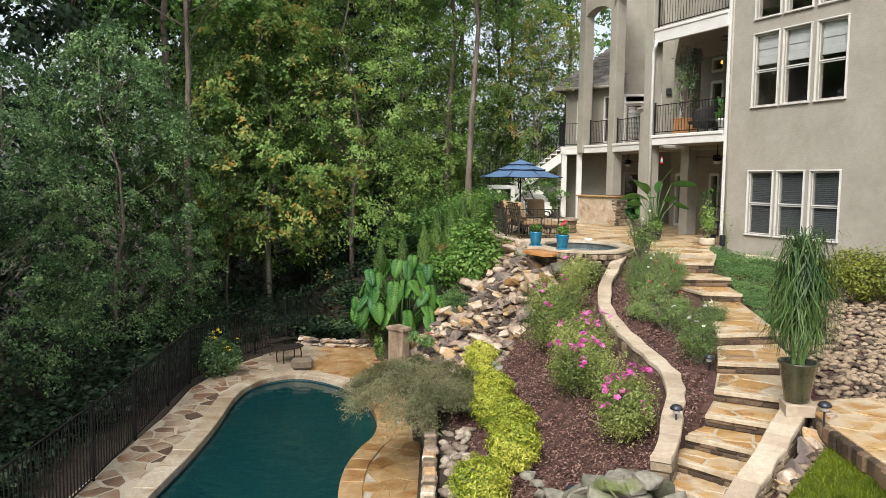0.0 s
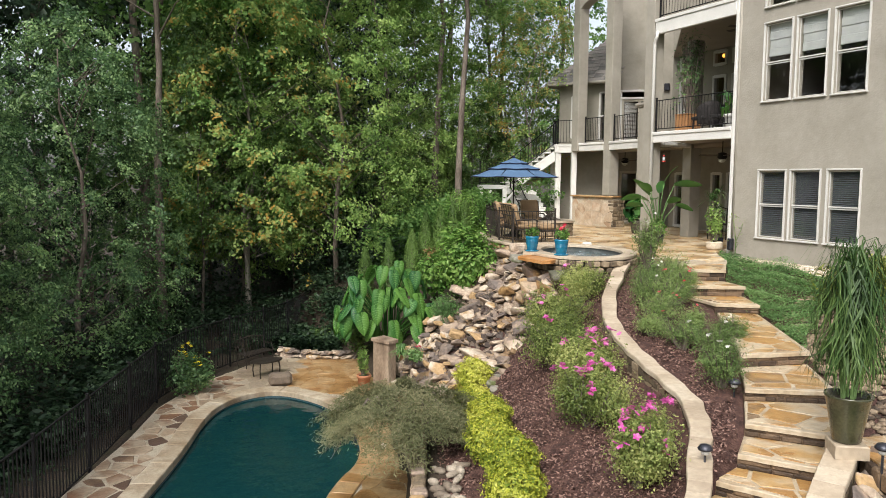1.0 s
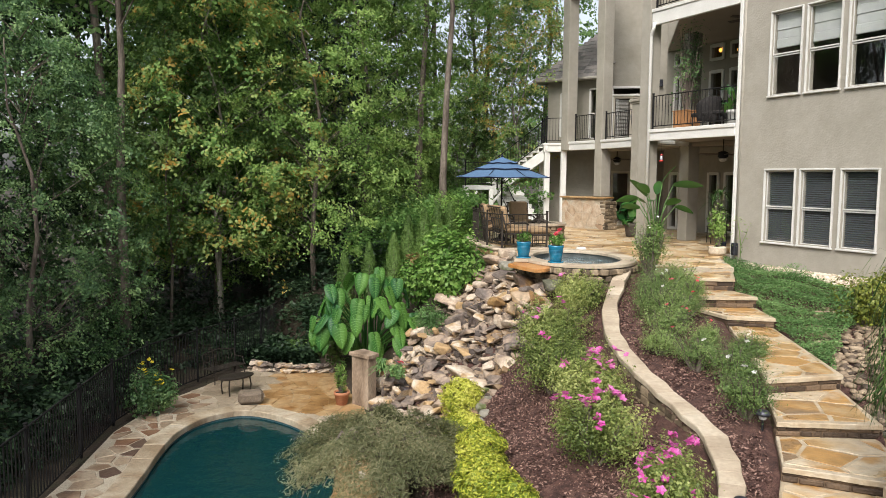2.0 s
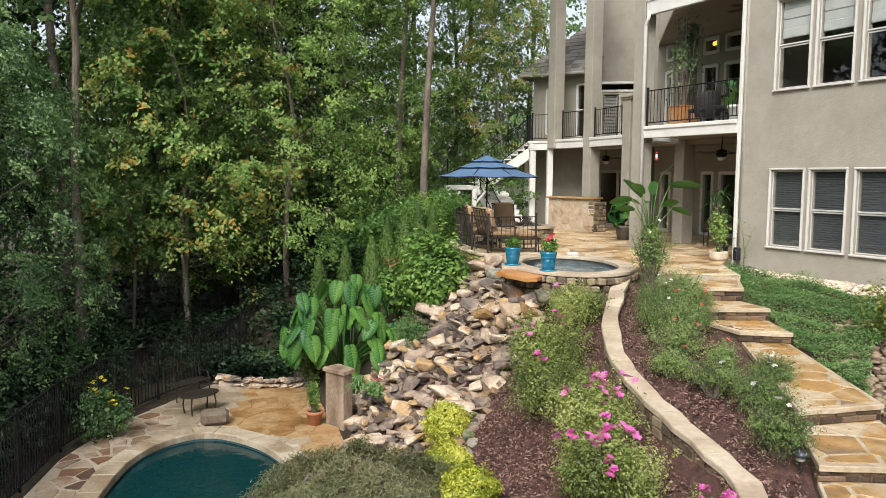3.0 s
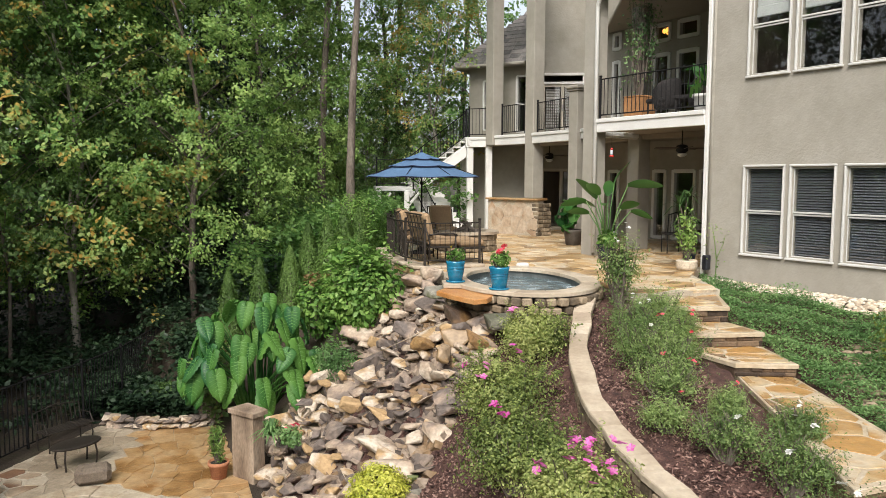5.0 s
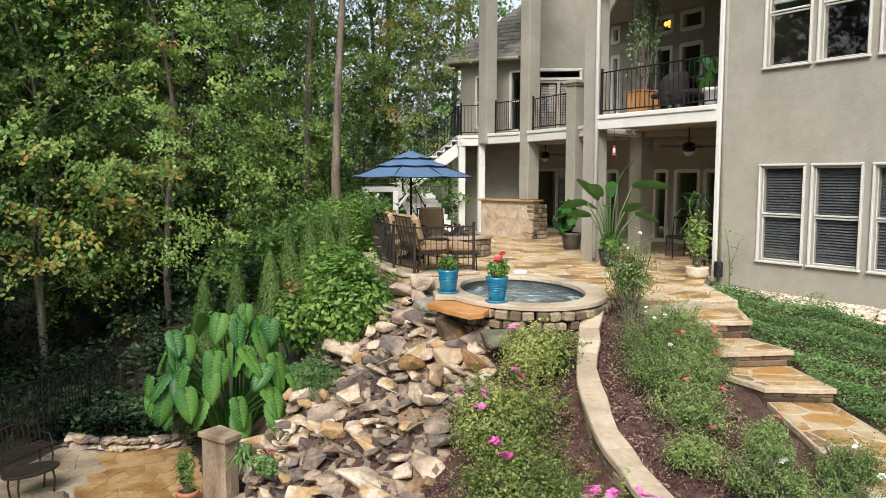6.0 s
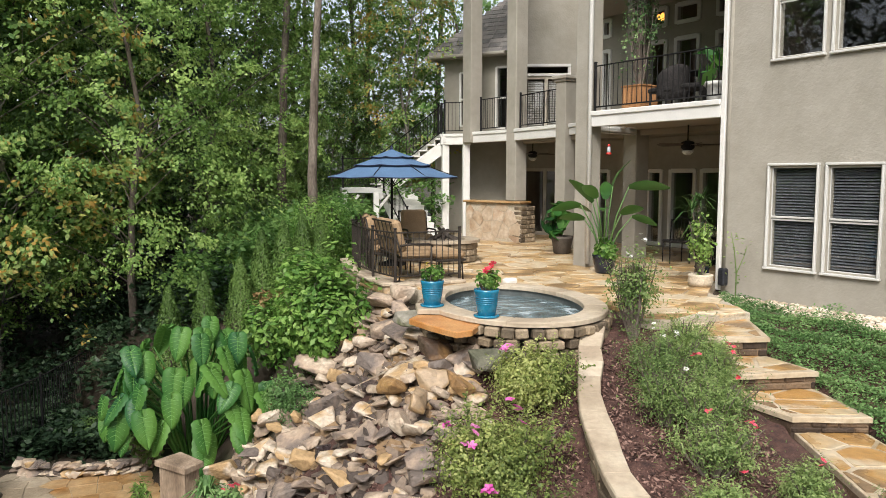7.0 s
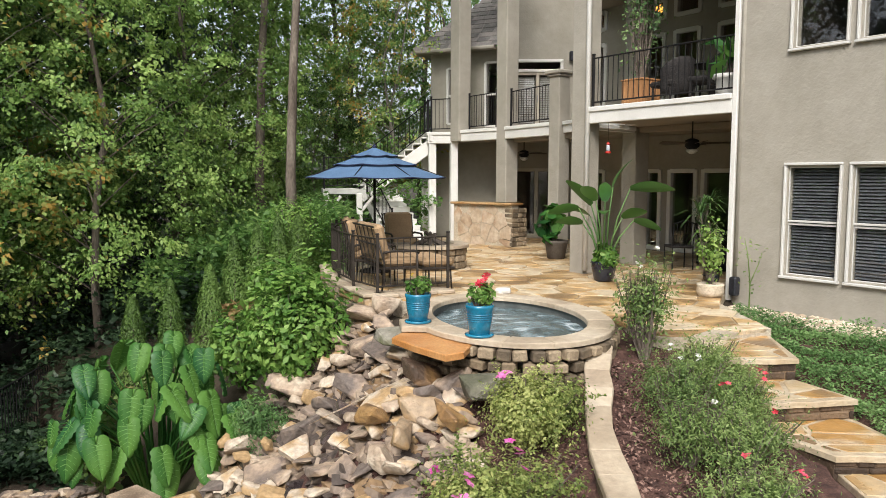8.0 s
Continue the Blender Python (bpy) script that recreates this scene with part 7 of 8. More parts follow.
bush("fading_hydrangea", 0.0, 21.8, 0.5, 1.2, 1500, 0.1, L_HYDR, "green hydrangea with dried brown flower heads", seed=122, lumps=9, base=-1.5, aspect=0.65, petals=(36, L_BROWN, 0.07))
bush("fading_hydrangea", -2.05, 21.9, 0.6, 1.5, 1500, 0.1, L_MID, "green shrub with dried brown and olive flower heads", seed=123, lumps=12, base=-3.1, aspect=0.7, petals=(70, L_BROWN, 0.08))
bush("juniper", 0.38, 20.1, 0.5, 0.7, 4200, 0.055, L_COVER, "spreading blue-green juniper beside the rocks", seed=124, lumps=12, base=-2.0, aspect=0.35, uneven=0.5)
bush("rounded_shrub", 1.1, 25.6, 0.85, 1.6, 8000, 0.06, L_HYDR, "rounded fine-leaved green shrub behind the railing", seed=125, lumps=16, base=-0.35, shell=0.6)
bush("low_shrub", -3.3, 23.8, 0.6, 0.5, 2400, 0.08, L_MID, "low dark green shrub behind the stone ledge", seed=126, lumps=12, base=-3.3)
bush("flowering_shrub", -5.5, 18.6, 0.55, 0.95, 3000, 0.08, L_DARK, "dark leafy shrub with small yellow flowers by the fence", seed=127, lumps=10, base=-3.3, petals=(26, PETALY, 0.045))
for k, (x, y, tip) in enumerate([(-1.28, 23.9, -0.08), (-0.6, 24.0, 0.17), (-0.2, 24.5, 0.66), (0.24, 24.2, 0.86), (0.62, 24.3, 1.0), (0.98, 24.4, 1.02), (-2.0, 24.3, -0.4)]):
    h = tip - float(land(x, y))
    nr = np.random.default_rng(140 + k)
    c = thing("arborvitae", Matrix.Translation((x, y, float(land(x, y)) - 0.05)), "narrow cone-shaped green arborvitae", "conifer", "arborvitae row")
    kk = 6500
    f = nr.random(kk) ** 1.1
    a = nr.uniform(0, 6.28, kk)
    rr_ = 0.35 * (1 - f) ** 0.65 * (0.75 + 0.3 * nr.random(kk)) * (1 + 0.15 * np.sin(a * 4 + f * 20)) + 0.02
    pos = np.c_[rr_ * np.cos(a), rr_ * np.sin(a), 0.05 + f * h]
    part("foliage", quads(pos, np.c_[np.cos(a), np.sin(a), 0.4 * np.ones(kk)], 0.058, L_PINE, "foliage", nr, 0.36, droop=-1.5), None, c)
    part("trunk", Mesh().tube([(0, 0, -0.1), (0, 0, h * 0.8)], [0.035, 0.012], 6), BARK, c)
# yellow-green shrubs by the house
for k, (x, y, r) in enumerate([(7.0, 14.2, 0.55), (7.75, 13.6, 0.6), (7.9, 14.6, 0.6), (8.4, 12.8, 0.6)]):
    bush("olive_shrub", x, y, r, 0.8, 4200, 0.055, leafmat("olive_leaves", [(0.07, 0.105, 0.018), (0.13, 0.165, 0.026), (0.22, 0.24, 0.04)], 0.3), "rounded yellow-green shrub above the river stones", seed=160 + k, group="shrubs by the house", lumps=12, shell=0.65, uneven=0.2)
# ground cover on the slope beside the steps
gr = np.random.default_rng(31)
gp = gr.uniform((5.1, 11.5), (9.6, 20.0), (160000, 2))
edge_x = np.interp(gp[:, 1], [11.5, 12, 15, 16.6, 17.6, 19.3], [5.35, 5.38, 5.88, 5.95, 6.28, 6.75])
wall_x = 7.27 + (20.0 - gp[:, 1]) * math.tan(HA) - 0.8
low_y = np.interp(gp[:, 0], [5.2, 6.2, 7.4, 9.5], [11.9, 13.6, 15.0, 15.2])
wav = 0.22 * np.sin(gp[:, 0] * 5) * np.sin(gp[:, 1] * 4.3)
ok = (gp[:, 0] > edge_x + wav * 0.3) & (gp[:, 0] < wall_x - np.abs(wav)) & (gp[:, 1] > low_y + wav)
gp = gp[ok]
gz_ = land(gp[:, 0], gp[:, 1])
hump = 0.10 + 0.09 * np.sin(gp[:, 0] * 3.1) * np.cos(gp[:, 1] * 2.7) + 0.05 * np.sin(gp[:, 0] * 9 + gp[:, 1] * 7)
tagged(new("ground_cover", quads(np.c_[gp, gz_ + (0.03 + hump) * (0.35 + 0.75 * gr.random(len(gp)))], np.tile([0, 0, 1.0], (len(gp), 1)), 0.04, L_COVER, "ground_cover", gr, 0.5)), "dense low blue-green ground cover on the slope", "ground cover", kind="stuff")


# ---- pots and their plants ----
def pot(name, x, y, z, prof, material, label, soil_r, soil_z, rings=0, category="flower pot", group=""):
    p = thing(name, Matrix.Translation((x, y, z)), label, category, group)
    part("body", Mesh().lathe(prof, 28), material, p, smooth=True)
    part("soil", Mesh().lathe([(soil_r, soil_z - 0.03), (soil_r, soil_z), (0.01, soil_z + 0.01)], 16), SOIL, p)
    for k in range(rings):
        zz_ = prof[-1][1] * (0.55 + 0.09 * k)
        part("ridge", Mesh().tube([(1.0 * (prof[1][0] + (prof[3][0] - prof[1][0]) * zz_ / prof[3][1]) * math.cos(a) + 0.0, (prof[1][0] + (prof[3][0] - prof[1][0]) * zz_ / prof[3][1]) * math.sin(a), zz_) for a in np.linspace(0, 2 * math.pi, 25)], 0.007, 5), material, p, smooth=True)
    return p


TP = [(0.095, 0.0), (0.108, 0.01), (0.126, 0.12), (0.14, 0.25), (0.15, 0.28), (0.15, 0.31), (0.132, 0.31), (0.122, 0.26)]
for x, y, red in ((2.2, 18.2, False), (2.7, 17.34, True)):
    pt = pot("turquoise_pot", x, y, 0.115, TP, TURQ, "ribbed turquoise glazed pot on the spa's rim", 0.122, 0.27, rings=4, group="turquoise pots")
    part("saucer", Mesh().lathe([(0.12, -0.025), (0.15, -0.02), (0.155, 0.0), (0.13, 0.004)], 24), TURQ, pt, smooth=True)
    fl = bush("potted_flower", x, y, 0.17, 0.26, 420, 0.06, L_HYDR, "red geranium growing in a turquoise pot" if red else "leafy green plant growing in a turquoise pot", "potted plant", seed=170 + red, base=0.38, lumps=6, petals=(16 if red else 3, PETALR if red else PETALY, 0.045 if red else 0.02))
solo("rim_stone", Mesh().prism([(1.98, 18.0), (2.33, 17.9), (2.42, 18.2), (2.3, 18.5), (2.02, 18.45)], 0.03, 0.092, 0.015), CAPSTONE, "flat cream stone under the pot", "stone slab")
# tall glazed pot with its weeping grass-like plant
VP = [(0.13, 0.0), (0.15, 0.02), (0.17, 0.15), (0.21, 0.36), (0.235, 0.47), (0.25, 0.49), (0.245, 0.51), (0.21, 0.50), (0.2, 0.45)]
pot("tall_pot", 4.2, 8.88, -0.93, [(r_ * 0.93, z_ * 0.96) for r_, z_ in VP], OLIVE, "tall olive-green glazed pot on a stone pedestal", 0.185, 0.43)
pap = thing("ponytail_plant", Matrix.Translation((4.2, 8.88, -0.5)), "tall bushy plant with long drooping strap leaves", "potted plant")
pr = random.Random(6)
for s in range(9):
    a = pr.uniform(0, 6.28)
    part("cane", Mesh().tube([(0.06 * math.cos(a), 0.06 * math.sin(a), 0), (0.11 * math.cos(a), 0.11 * math.sin(a), 0.5), (0.13 * math.cos(a), 0.13 * math.sin(a), pr.uniform(0.9, 1.5))], [0.014, 0.011, 0.006], 5), L_COVER, pap)
bl = Mesh()
for k in range(950):
    a, q = pr.uniform(0, 6.28), pr.uniform(0.02, 0.2)
    z0 = pr.uniform(0.36, 1.45)
    ln_ = min(pr.uniform(0.2, 0.6), z0 - 0.12)
    o = pr.uniform(0.06, 0.34) * (1.1 - 0.5 * abs(z0 - 0.85))
    w = pr.uniform(0.004, 0.008)
    c, s_ = math.cos(a), math.sin(a)
    lift = pr.uniform(-0.02, 0.14)
    pts = [(q, z0), (q + o * 0.55, z0 + lift), (q + o * 0.95, z0 + lift * 0.4 - ln_ * 0.4), (q + o * pr.uniform(0.75, 1.2), z0 - ln_)]
    if z0 > 1.15 and k % 3 == 0:
        pts = [(q, z0), (q + o * 0.4, z0 + 0.16), (q + o * 1.0, z0 + 0.2), (q + o * 1.5, z0 + 0.14 - 0.22 * pr.random())]
    vs = []
    turn = pr.uniform(-0.9, 0.9)
    for j, (rad, z) in enumerate(pts):
        ww = w * (1, 1.2, 0.9, 0.15)[j]
        c, s_ = math.cos(a + turn * j / 3), math.sin(a + turn * j / 3)
        vs += [(rad * c - ww * s_, rad * s_ + ww * c, z), (rad * c + ww * s_, rad * s_ - ww * c, z)]
    bl.add(vs, [(0, 1, 3, 2), (2, 3, 5, 4), (4, 5, 7, 6)])
part("foliage", bl, leafmat("strap_leaves", [(0.02, 0.05, 0.012), (0.045, 0.095, 0.024), (0.11, 0.18, 0.05)], 0.3), pap)

# bird of paradise in a navy pot with trailing leaves
NP = [(0.13, 0), (0.16, 0.02), (0.2, 0.2), (0.21, 0.3), (0.22, 0.34), (0.2, 0.34), (0.19, 0.28)]
pot("navy_pot", 6.0, 21.75, 0.0, NP, NAVY, "dark navy glazed pot on the patio", 0.19, 0.3)
bop = thing("bird_of_paradise", Matrix.Translation((6.0, 21.75, 0.28)), "tall plant with broad paddle-shaped green leaves", "potted plant")


def paddle(ln_, wd):
    me = Mesh()
    rows = 7
    for k in range(rows):
        f = k / (rows - 1)
        w = wd * math.sin(math.pi * min(0.97, f * 0.9 + 0.08)) ** 0.7
        z = -0.25 * f * f * ln_
        me.v += [(-w, f * ln_, z + 0.22 * w), (0, f * ln_, z), (w, f * ln_, z + 0.22 * w)]
    for k in range(rows - 1):
        a = 3 * k
        me.f += [[a, a + 1, a + 4, a + 3], [a + 1, a + 2, a + 5, a + 4]]
    return me


for az, tilt, high, ln_, wd in ((-1.1, 0.35, 1.3, 0.52, 0.14), (-1.9, 1.3, 1.28, 0.6, 0.13), (1.0, 0.5, 1.0, 0.5, 0.14), (1.3, 1.45, 0.95, 0.46, 0.12), (1.5, 1.2, 0.7, 0.42, 0.11), (-2.0, 1.6, 0.75, 0.4, 0.1), (2.7, 1.2, 0.9, 0.46, 0.12), (2.2, 0.8, 1.08, 0.5, 0.13), (-2.6, 1.0, 0.8, 0.46, 0.12), (-0.4, 0.6, 1.05, 0.5, 0.13), (0.4, 1.0, 0.8, 0.45, 0.12)):
    dx, dy = math.sin(az) * 0.05 * -1, math.cos(az) * 0.05
    reach = 0.12 + 0.22 * tilt
    top = Vector((-math.sin(az) * reach, math.cos(az) * reach, high))
    part("stalk", Mesh().tube([(dx, dy, 0), (top.x * 0.5, top.y * 0.5, high * 0.6), tuple(top)], [0.018, 0.014, 0.009], 6), L_COVER, bop, smooth=True)
    part("leaf", paddle(ln_ * 1.15, wd * 0.88), L_PADDLE, bop, smooth=True, m=Matrix.Translation(top) @ Matrix.Rotation(az, 4, "Z") @ Matrix.Rotation(math.pi / 2 - tilt - 0.15, 4, "X") @ Matrix.Rotation(0.95 * math.sin(az + 0.4), 4, "Y"))
bush("trailing_plant", 5.95, 21.7, 0.3, 0.55, 520, 0.1, L_HYDR, "trailing variegated leaves round the navy pot", "potted plant", seed=181, base=0.12, lumps=7, aspect=0.7)
# fiddle-leaf in a brown pot
BP = [(0.17, 0), (0.19, 0.02), (0.235, 0.3), (0.25, 0.34), (0.25, 0.4), (0.22, 0.4), (0.2, 0.34)]
pot("brown_pot", 6.45, 25.3, 0.0, BP, BROWNPOT, "brown tapered pot standing on the patio", 0.2, 0.36)
bush("fiddle_leaf_plant", 6.45, 25.3, 0.42, 0.8, 60, 0.3, L_EAR, "plant with large round glossy green leaves", "potted plant", seed=182, base=0.35, lumps=5, aspect=0.85, shell=0.7)
# urn with a spiky tree by the corner
UP = [(0.12, 0.0), (0.17, 0.01), (0.2, 0.08), (0.19, 0.16), (0.2, 0.18), (0.17, 0.2), (0.14, 0.15)]
pot("clay_bowl", 6.85, 19.85, 0.0, UP, PALEPOT, "pale round clay bowl at the house corner", 0.15, 0.17)
bush("variegated_shrub", 6.88, 19.9, 0.27, 0.95, 700, 0.075, L_BRIGHT, "tall yellow-green leafy plant in the clay bowl", "potted plant", seed=183, base=0.15, lumps=9, shell=0.2)
dr = thing("dracaena", Matrix.Translation((7.0, 20.3, 0.0)), "spiky dracaena with arching sword leaves on a bare cane", "potted plant")
part("cane", Mesh().tube([(0, 0, 0), (0.03, 0, 0.5), (0, 0.02, 0.95)], [0.025, 0.02, 0.018], 6), BARK, dr)
for hd, (ox, oy, oz) in enumerate(((0, 0.02, 0.95), (-0.12, -0.05, 1.2), (0.1, 0.1, 1.35))):
    if hd:
        part("cane", Mesh().tube([(0, 0.02, 0.9), (ox, oy, oz)], [0.018, 0.014], 6), BARK, dr)
    sw = Mesh()
    for k in range(30):
        a, e = pr.uniform(0, 6.28), pr.uniform(-0.3, 1.3)
        ln_ = pr.uniform(0.3, 0.5)
        c, s_ = math.cos(a), math.sin(a)
        pts = [(0, 0), (ln_ * 0.5 * math.cos(e), ln_ * 0.5 * math.sin(e)), (ln_ * math.cos(e) * 0.95, ln_ * math.sin(e) - 0.14)]
        vs = []
        for j, (q, z) in enumerate(pts):
            ww = (0.011, 0.014, 0.002)[j]
            vs += [(ox + q * c - ww * s_, oy + q * s_ + ww * c, oz + z), (ox + q * c + ww * s_, oy + q * s_ - ww * c, oz + z)]
        sw.add(vs, [(0, 1, 3, 2), (2, 3, 5, 4)])
    part("leaf_head", sw, leafmat("strap_leaves", []), dr)
pot("black_pot", 7.08, 20.22, 0.0, [(0.08, 0), (0.1, 0.02), (0.12, 0.25), (0.13, 0.27), (0.11, 0.27)], NAVY, "small black pot by the downspout", 0.1, 0.25)
# balcony plants
bx = hw(-2.45, 0.75, 2.99)
bxm = Matrix.Translation(bx) @ Matrix.Rotation(HA, 4, "Z")
tub = thing("wooden_planter", bxm, "square slatted wooden planter on the balcony", "planter")
for k in range(7):
    for s in (-1, 1):
        part("slat", Mesh().box((-0.21 + 0.07 * k, 0.22 * s, 0.24), (0.062, 0.025, 0.46), 0.004), WOOD, tub)
        part("slat", Mesh().box((0.235 * s, -0.18 + 0.06 * k, 0.24), (0.025, 0.055, 0.46), 0.004), WOOD, tub)
part("rim", Mesh().box((0, 0, 0.47), (0.52, 0.5, 0.03), 0.006), WOOD, tub)
bush("weeping_fig", bx.x, bx.y, 0.5, 2.3, 900, 0.075, L_DARK, "tall airy weeping fig in the wooden planter", "potted plant", seed=190, base=3.4, lumps=16, shell=0.1, uneven=0.9)
wx = hw(-0.42, 0.36, 2.99)
pot("white_planter", wx.x, wx.y, 2.99, [(0.15, 0), (0.17, 0.02), (0.19, 0.25), (0.23, 0.27), (0.23, 0.33), (0.2, 0.33), (0.18, 0.28)], WHITE, "white moulded planter on the balcony", 0.18, 0.3)
bush("leafy_houseplant", wx.x, wx.y, 0.35, 0.65, 26, 0.4, L_EAR, "large-leaved green plant in the white planter", "potted plant", seed=191, base=3.25, lumps=5, aspect=0.4, shell=0.6)
# terracotta pot with tall grass, agave and red flowers by the pier
pot("terracotta_pot", -1.6, 19.25, DECK, [(0.1, 0), (0.12, 0.01), (0.155, 0.22), (0.175, 0.23), (0.175, 0.29), (0.15, 0.29), (0.14, 0.24)], TERRA, "terracotta flower pot on the terrace", 0.14, 0.26)
bush("potted_grass", -1.6, 19.25, 0.16, 0.75, 300, 0.16, L_BRIGHT, "upright fresh green grass in a terracotta pot", "potted plant", seed=195, base=DECK + 0.2, lumps=5, aspect=0.12)
ag = thing("spider_plant", Matrix.Translation((-0.68, 18.45, -2.32)), "tuft of arching dark green sword leaves", "plant")
sw = Mesh()
for k in range(70):
    a, e = pr.uniform(0, 6.28), pr.uniform(0.2, 1.3)
    ln_ = pr.uniform(0.3, 0.5)
    c, s_ = math.cos(a), math.sin(a)
    pts = [(0, 0), (ln_ * 0.5 * math.cos(e), ln_ * 0.55 * math.sin(e)), (ln_ * math.cos(e), ln_ * 0.6 * math.sin(e) - 0.1)]
    vs = []
    for j, (q, z) in enumerate(pts):
        ww = (0.012, 0.016, 0.002)[j]
        vs += [(q * c - ww * s_, q * s_ + ww * c, z), (q * c + ww * s_, q * s_ - ww * c, z)]
    sw.add(vs, [(0, 1, 3, 2), (2, 3, 5, 4)])
part("leaf_tuft", sw, L_COVER, ag)
bush("red_begonia", -0.36, 18.15, 0.26, 0.32, 700, 0.06, L_COVER, "low green plant with small red flowers", seed=196, base=-2.4, lumps=6, petals=(5, PETALR, 0.05))
# slender sapling against the house wall
sp = hw(0.55, -0.35)
sap = thing("rose_sapling", Matrix.Translation((sp.x, sp.y, -0.1)), "thin bare-stemmed rose by the house wall", "plant")
part("stem", Mesh().tube([(0, 0, 0), (0.02, 0.03, 0.35), (-0.05, 0.0, 0.75), (-0.1, 0.02, 1.0)], [0.012, 0.01, 0.007, 0.004], 5).tube([(0.02, 0.03, 0.35), (0.12, 0.0, 0.62), (0.14, -0.05, 0.8)], [0.008, 0.006, 0.003], 5), L_ROSE, sap)
nr = np.random.default_rng(77)
part("foliage", quads(np.c_[nr.normal(0, 0.12, 70), nr.normal(0, 0.08, 70), nr.uniform(0.2, 1.0, 70)], np.tile([0, 0, 1.0], (70, 1)), 0.06, L_ROSE, "foliage", nr, 0.5), None, sap)

# ---- furniture and small things ----
# umbrella with three tiers
UX, UY = 2.35, 23.7
um = thing("patio_umbrella", Matrix.Translation((UX, UY, 0)), "blue three-tier octagonal patio umbrella with navy edges", "umbrella")
part("pole", Mesh().tube([(0, 0, 0), (0, 0, 2.26)], 0.022, 10), IRON, um, smooth=True)
part("base", Mesh().lathe([(0.28, 0), (0.28, 0.04), (0.1, 0.08), (0.04, 0.2), (0.03, 0.22)], 20), IRON, um, smooth=True)


def tier(r0, z0, r1, z1, sag=0.02):
    """An eight-sided canopy ring whose panels sag between the ribs."""
    me = Mesh()
    seg = 32
    rows = 5
    for k in range(rows):
        f = k / (rows - 1)
        for a in range(seg):
            w = 2 * math.pi * a / seg + math.pi / 8
            flat_k = math.cos(math.pi / 8) / math.cos(((a % 4) / 4 - 0.5) * math.pi / 4)
            r = (r1 + (r0 - r1) * f) * flat_k
            dip = sag * f * math.sin(math.pi * (a % 4) / 4)
            me.v.append((r * math.cos(w), r * math.sin(w), z1 + (z0 - z1) * f - 0.25 * (z1 - z0) * math.sin(math.pi * f) * 0.3 - dip * (0.0 if r1 > 0.3 and k == 0 else 1)))
    for k in range(rows - 1):
        for a in range(seg):
            b = (a + 1) % seg
            me.f.append([k * seg + a, k * seg + b, (k + 1) * seg + b, (k + 1) * seg + a])
    return me


for r0, z0, r1, z1 in ((1.32, 1.74, 0.62, 1.98), (0.78, 1.97, 0.34, 2.12), (0.44, 2.13, 0.03, 2.27)):
    cn = part("canopy", tier(r0, z0, r1, z1), BLUE, um, smooth=True)
    ring = tier(r0, z0, r1, z1)
    seg = 32
    last = ring.v[-seg:]
    part("edge", Mesh().tube([Vector(v) + Vector((0, 0, -0.006)) for v in last] + [Vector(last[0])], 0.011, 5, caps=False), DARKBLUE, cn)
part("finial", Mesh().lathe([(0.03, 2.26), (0.035, 2.29), (0.015, 2.33), (0.005, 2.35)], 10), DARKBLUE, um)
for k in range(8):
    a = math.pi / 8 + k * math.pi / 4
    part("rib", Mesh().tube([(0.05 * math.cos(a), 0.05 * math.sin(a), 2.2), (1.3 * math.cos(a), 1.3 * math.sin(a), 1.735)], 0.008, 5), IRON, um)
    part("strut", Mesh().tube([(0.03 * math.cos(a), 0.03 * math.sin(a), 1.55), (0.65 * math.cos(a), 0.65 * math.sin(a), 1.95)], 0.007, 5), IRON, um)

# patio railing on the low wall
railing("patio_railing", [(3.15, 21.02, 0.06), (2.04, 20.72, 0.06), (1.76, 21.5, 0.06), (1.6, 22.4, 0.06), (1.56, 23.4, 0.06), (1.7, 24.4, 0.06), (2.1, 25.4, 0.06)], 0.8, 0.105, BRONZE, "dark bronze iron railing curving round the seating area")


def patio_chair(m, label, wide=0.62, hi=0.98, group="patio chairs"):
    c = thing("patio_chair", m, label, "chair", group)
    for x in (-wide / 2, wide / 2):
        part("leg", Mesh().tube([(x, -0.28, 0), (x, -0.27, 0.6)], 0.016, 6), BRONZE, c, smooth=True)
        part("leg", Mesh().tube([(x, 0.3, 0), (x, 0.26, 0.45), (x, 0.36, hi)], 0.016, 6), BRONZE, c, smooth=True)
        part("armrest", Mesh().tube([(x, -0.3, 0.58), (x, -0.22, 0.62), (x, 0.15, 0.62), (x, 0.28, 0.6)], 0.02, 6), BRONZE, c, smooth=True)
    part("seat_frame", Mesh().box((0, 0, 0.36), (wide, 0.58, 0.04), 0.01), BRONZE, c)
    part("seat_cushion", Mesh().box((0, -0.02, 0.45), (wide - 0.06, 0.56, 0.15), 0.05), CUSH, c, "thick tan seat cushion")
    part("back_cushion", Mesh().box((0, 0, 0), (wide - 0.06, 0.15, 0.56), 0.05, Matrix.Translation((0, 0.27, 0.75)) @ Matrix.Rotation(-0.22, 4, "X")), CUSH, c, "thick tan back cushion")
    bfm = Matrix.Translation((0, 0.37, 0.72)) @ Matrix.Rotation(-0.22, 4, "X")
    for z in (-0.28, 0.0, 0.28):
        part("back_rail", Mesh().box((0, 0, z), (wide, 0.022, 0.03), 0.006, bfm), BRONZE, c)
    for k in range(5):
        part("back_bar", Mesh().box((-wide / 2 + wide * (k + 0.5) / 5, 0, 0), (0.014, 0.014, 0.56), 0.003, bfm), BRONZE, c)
    return c


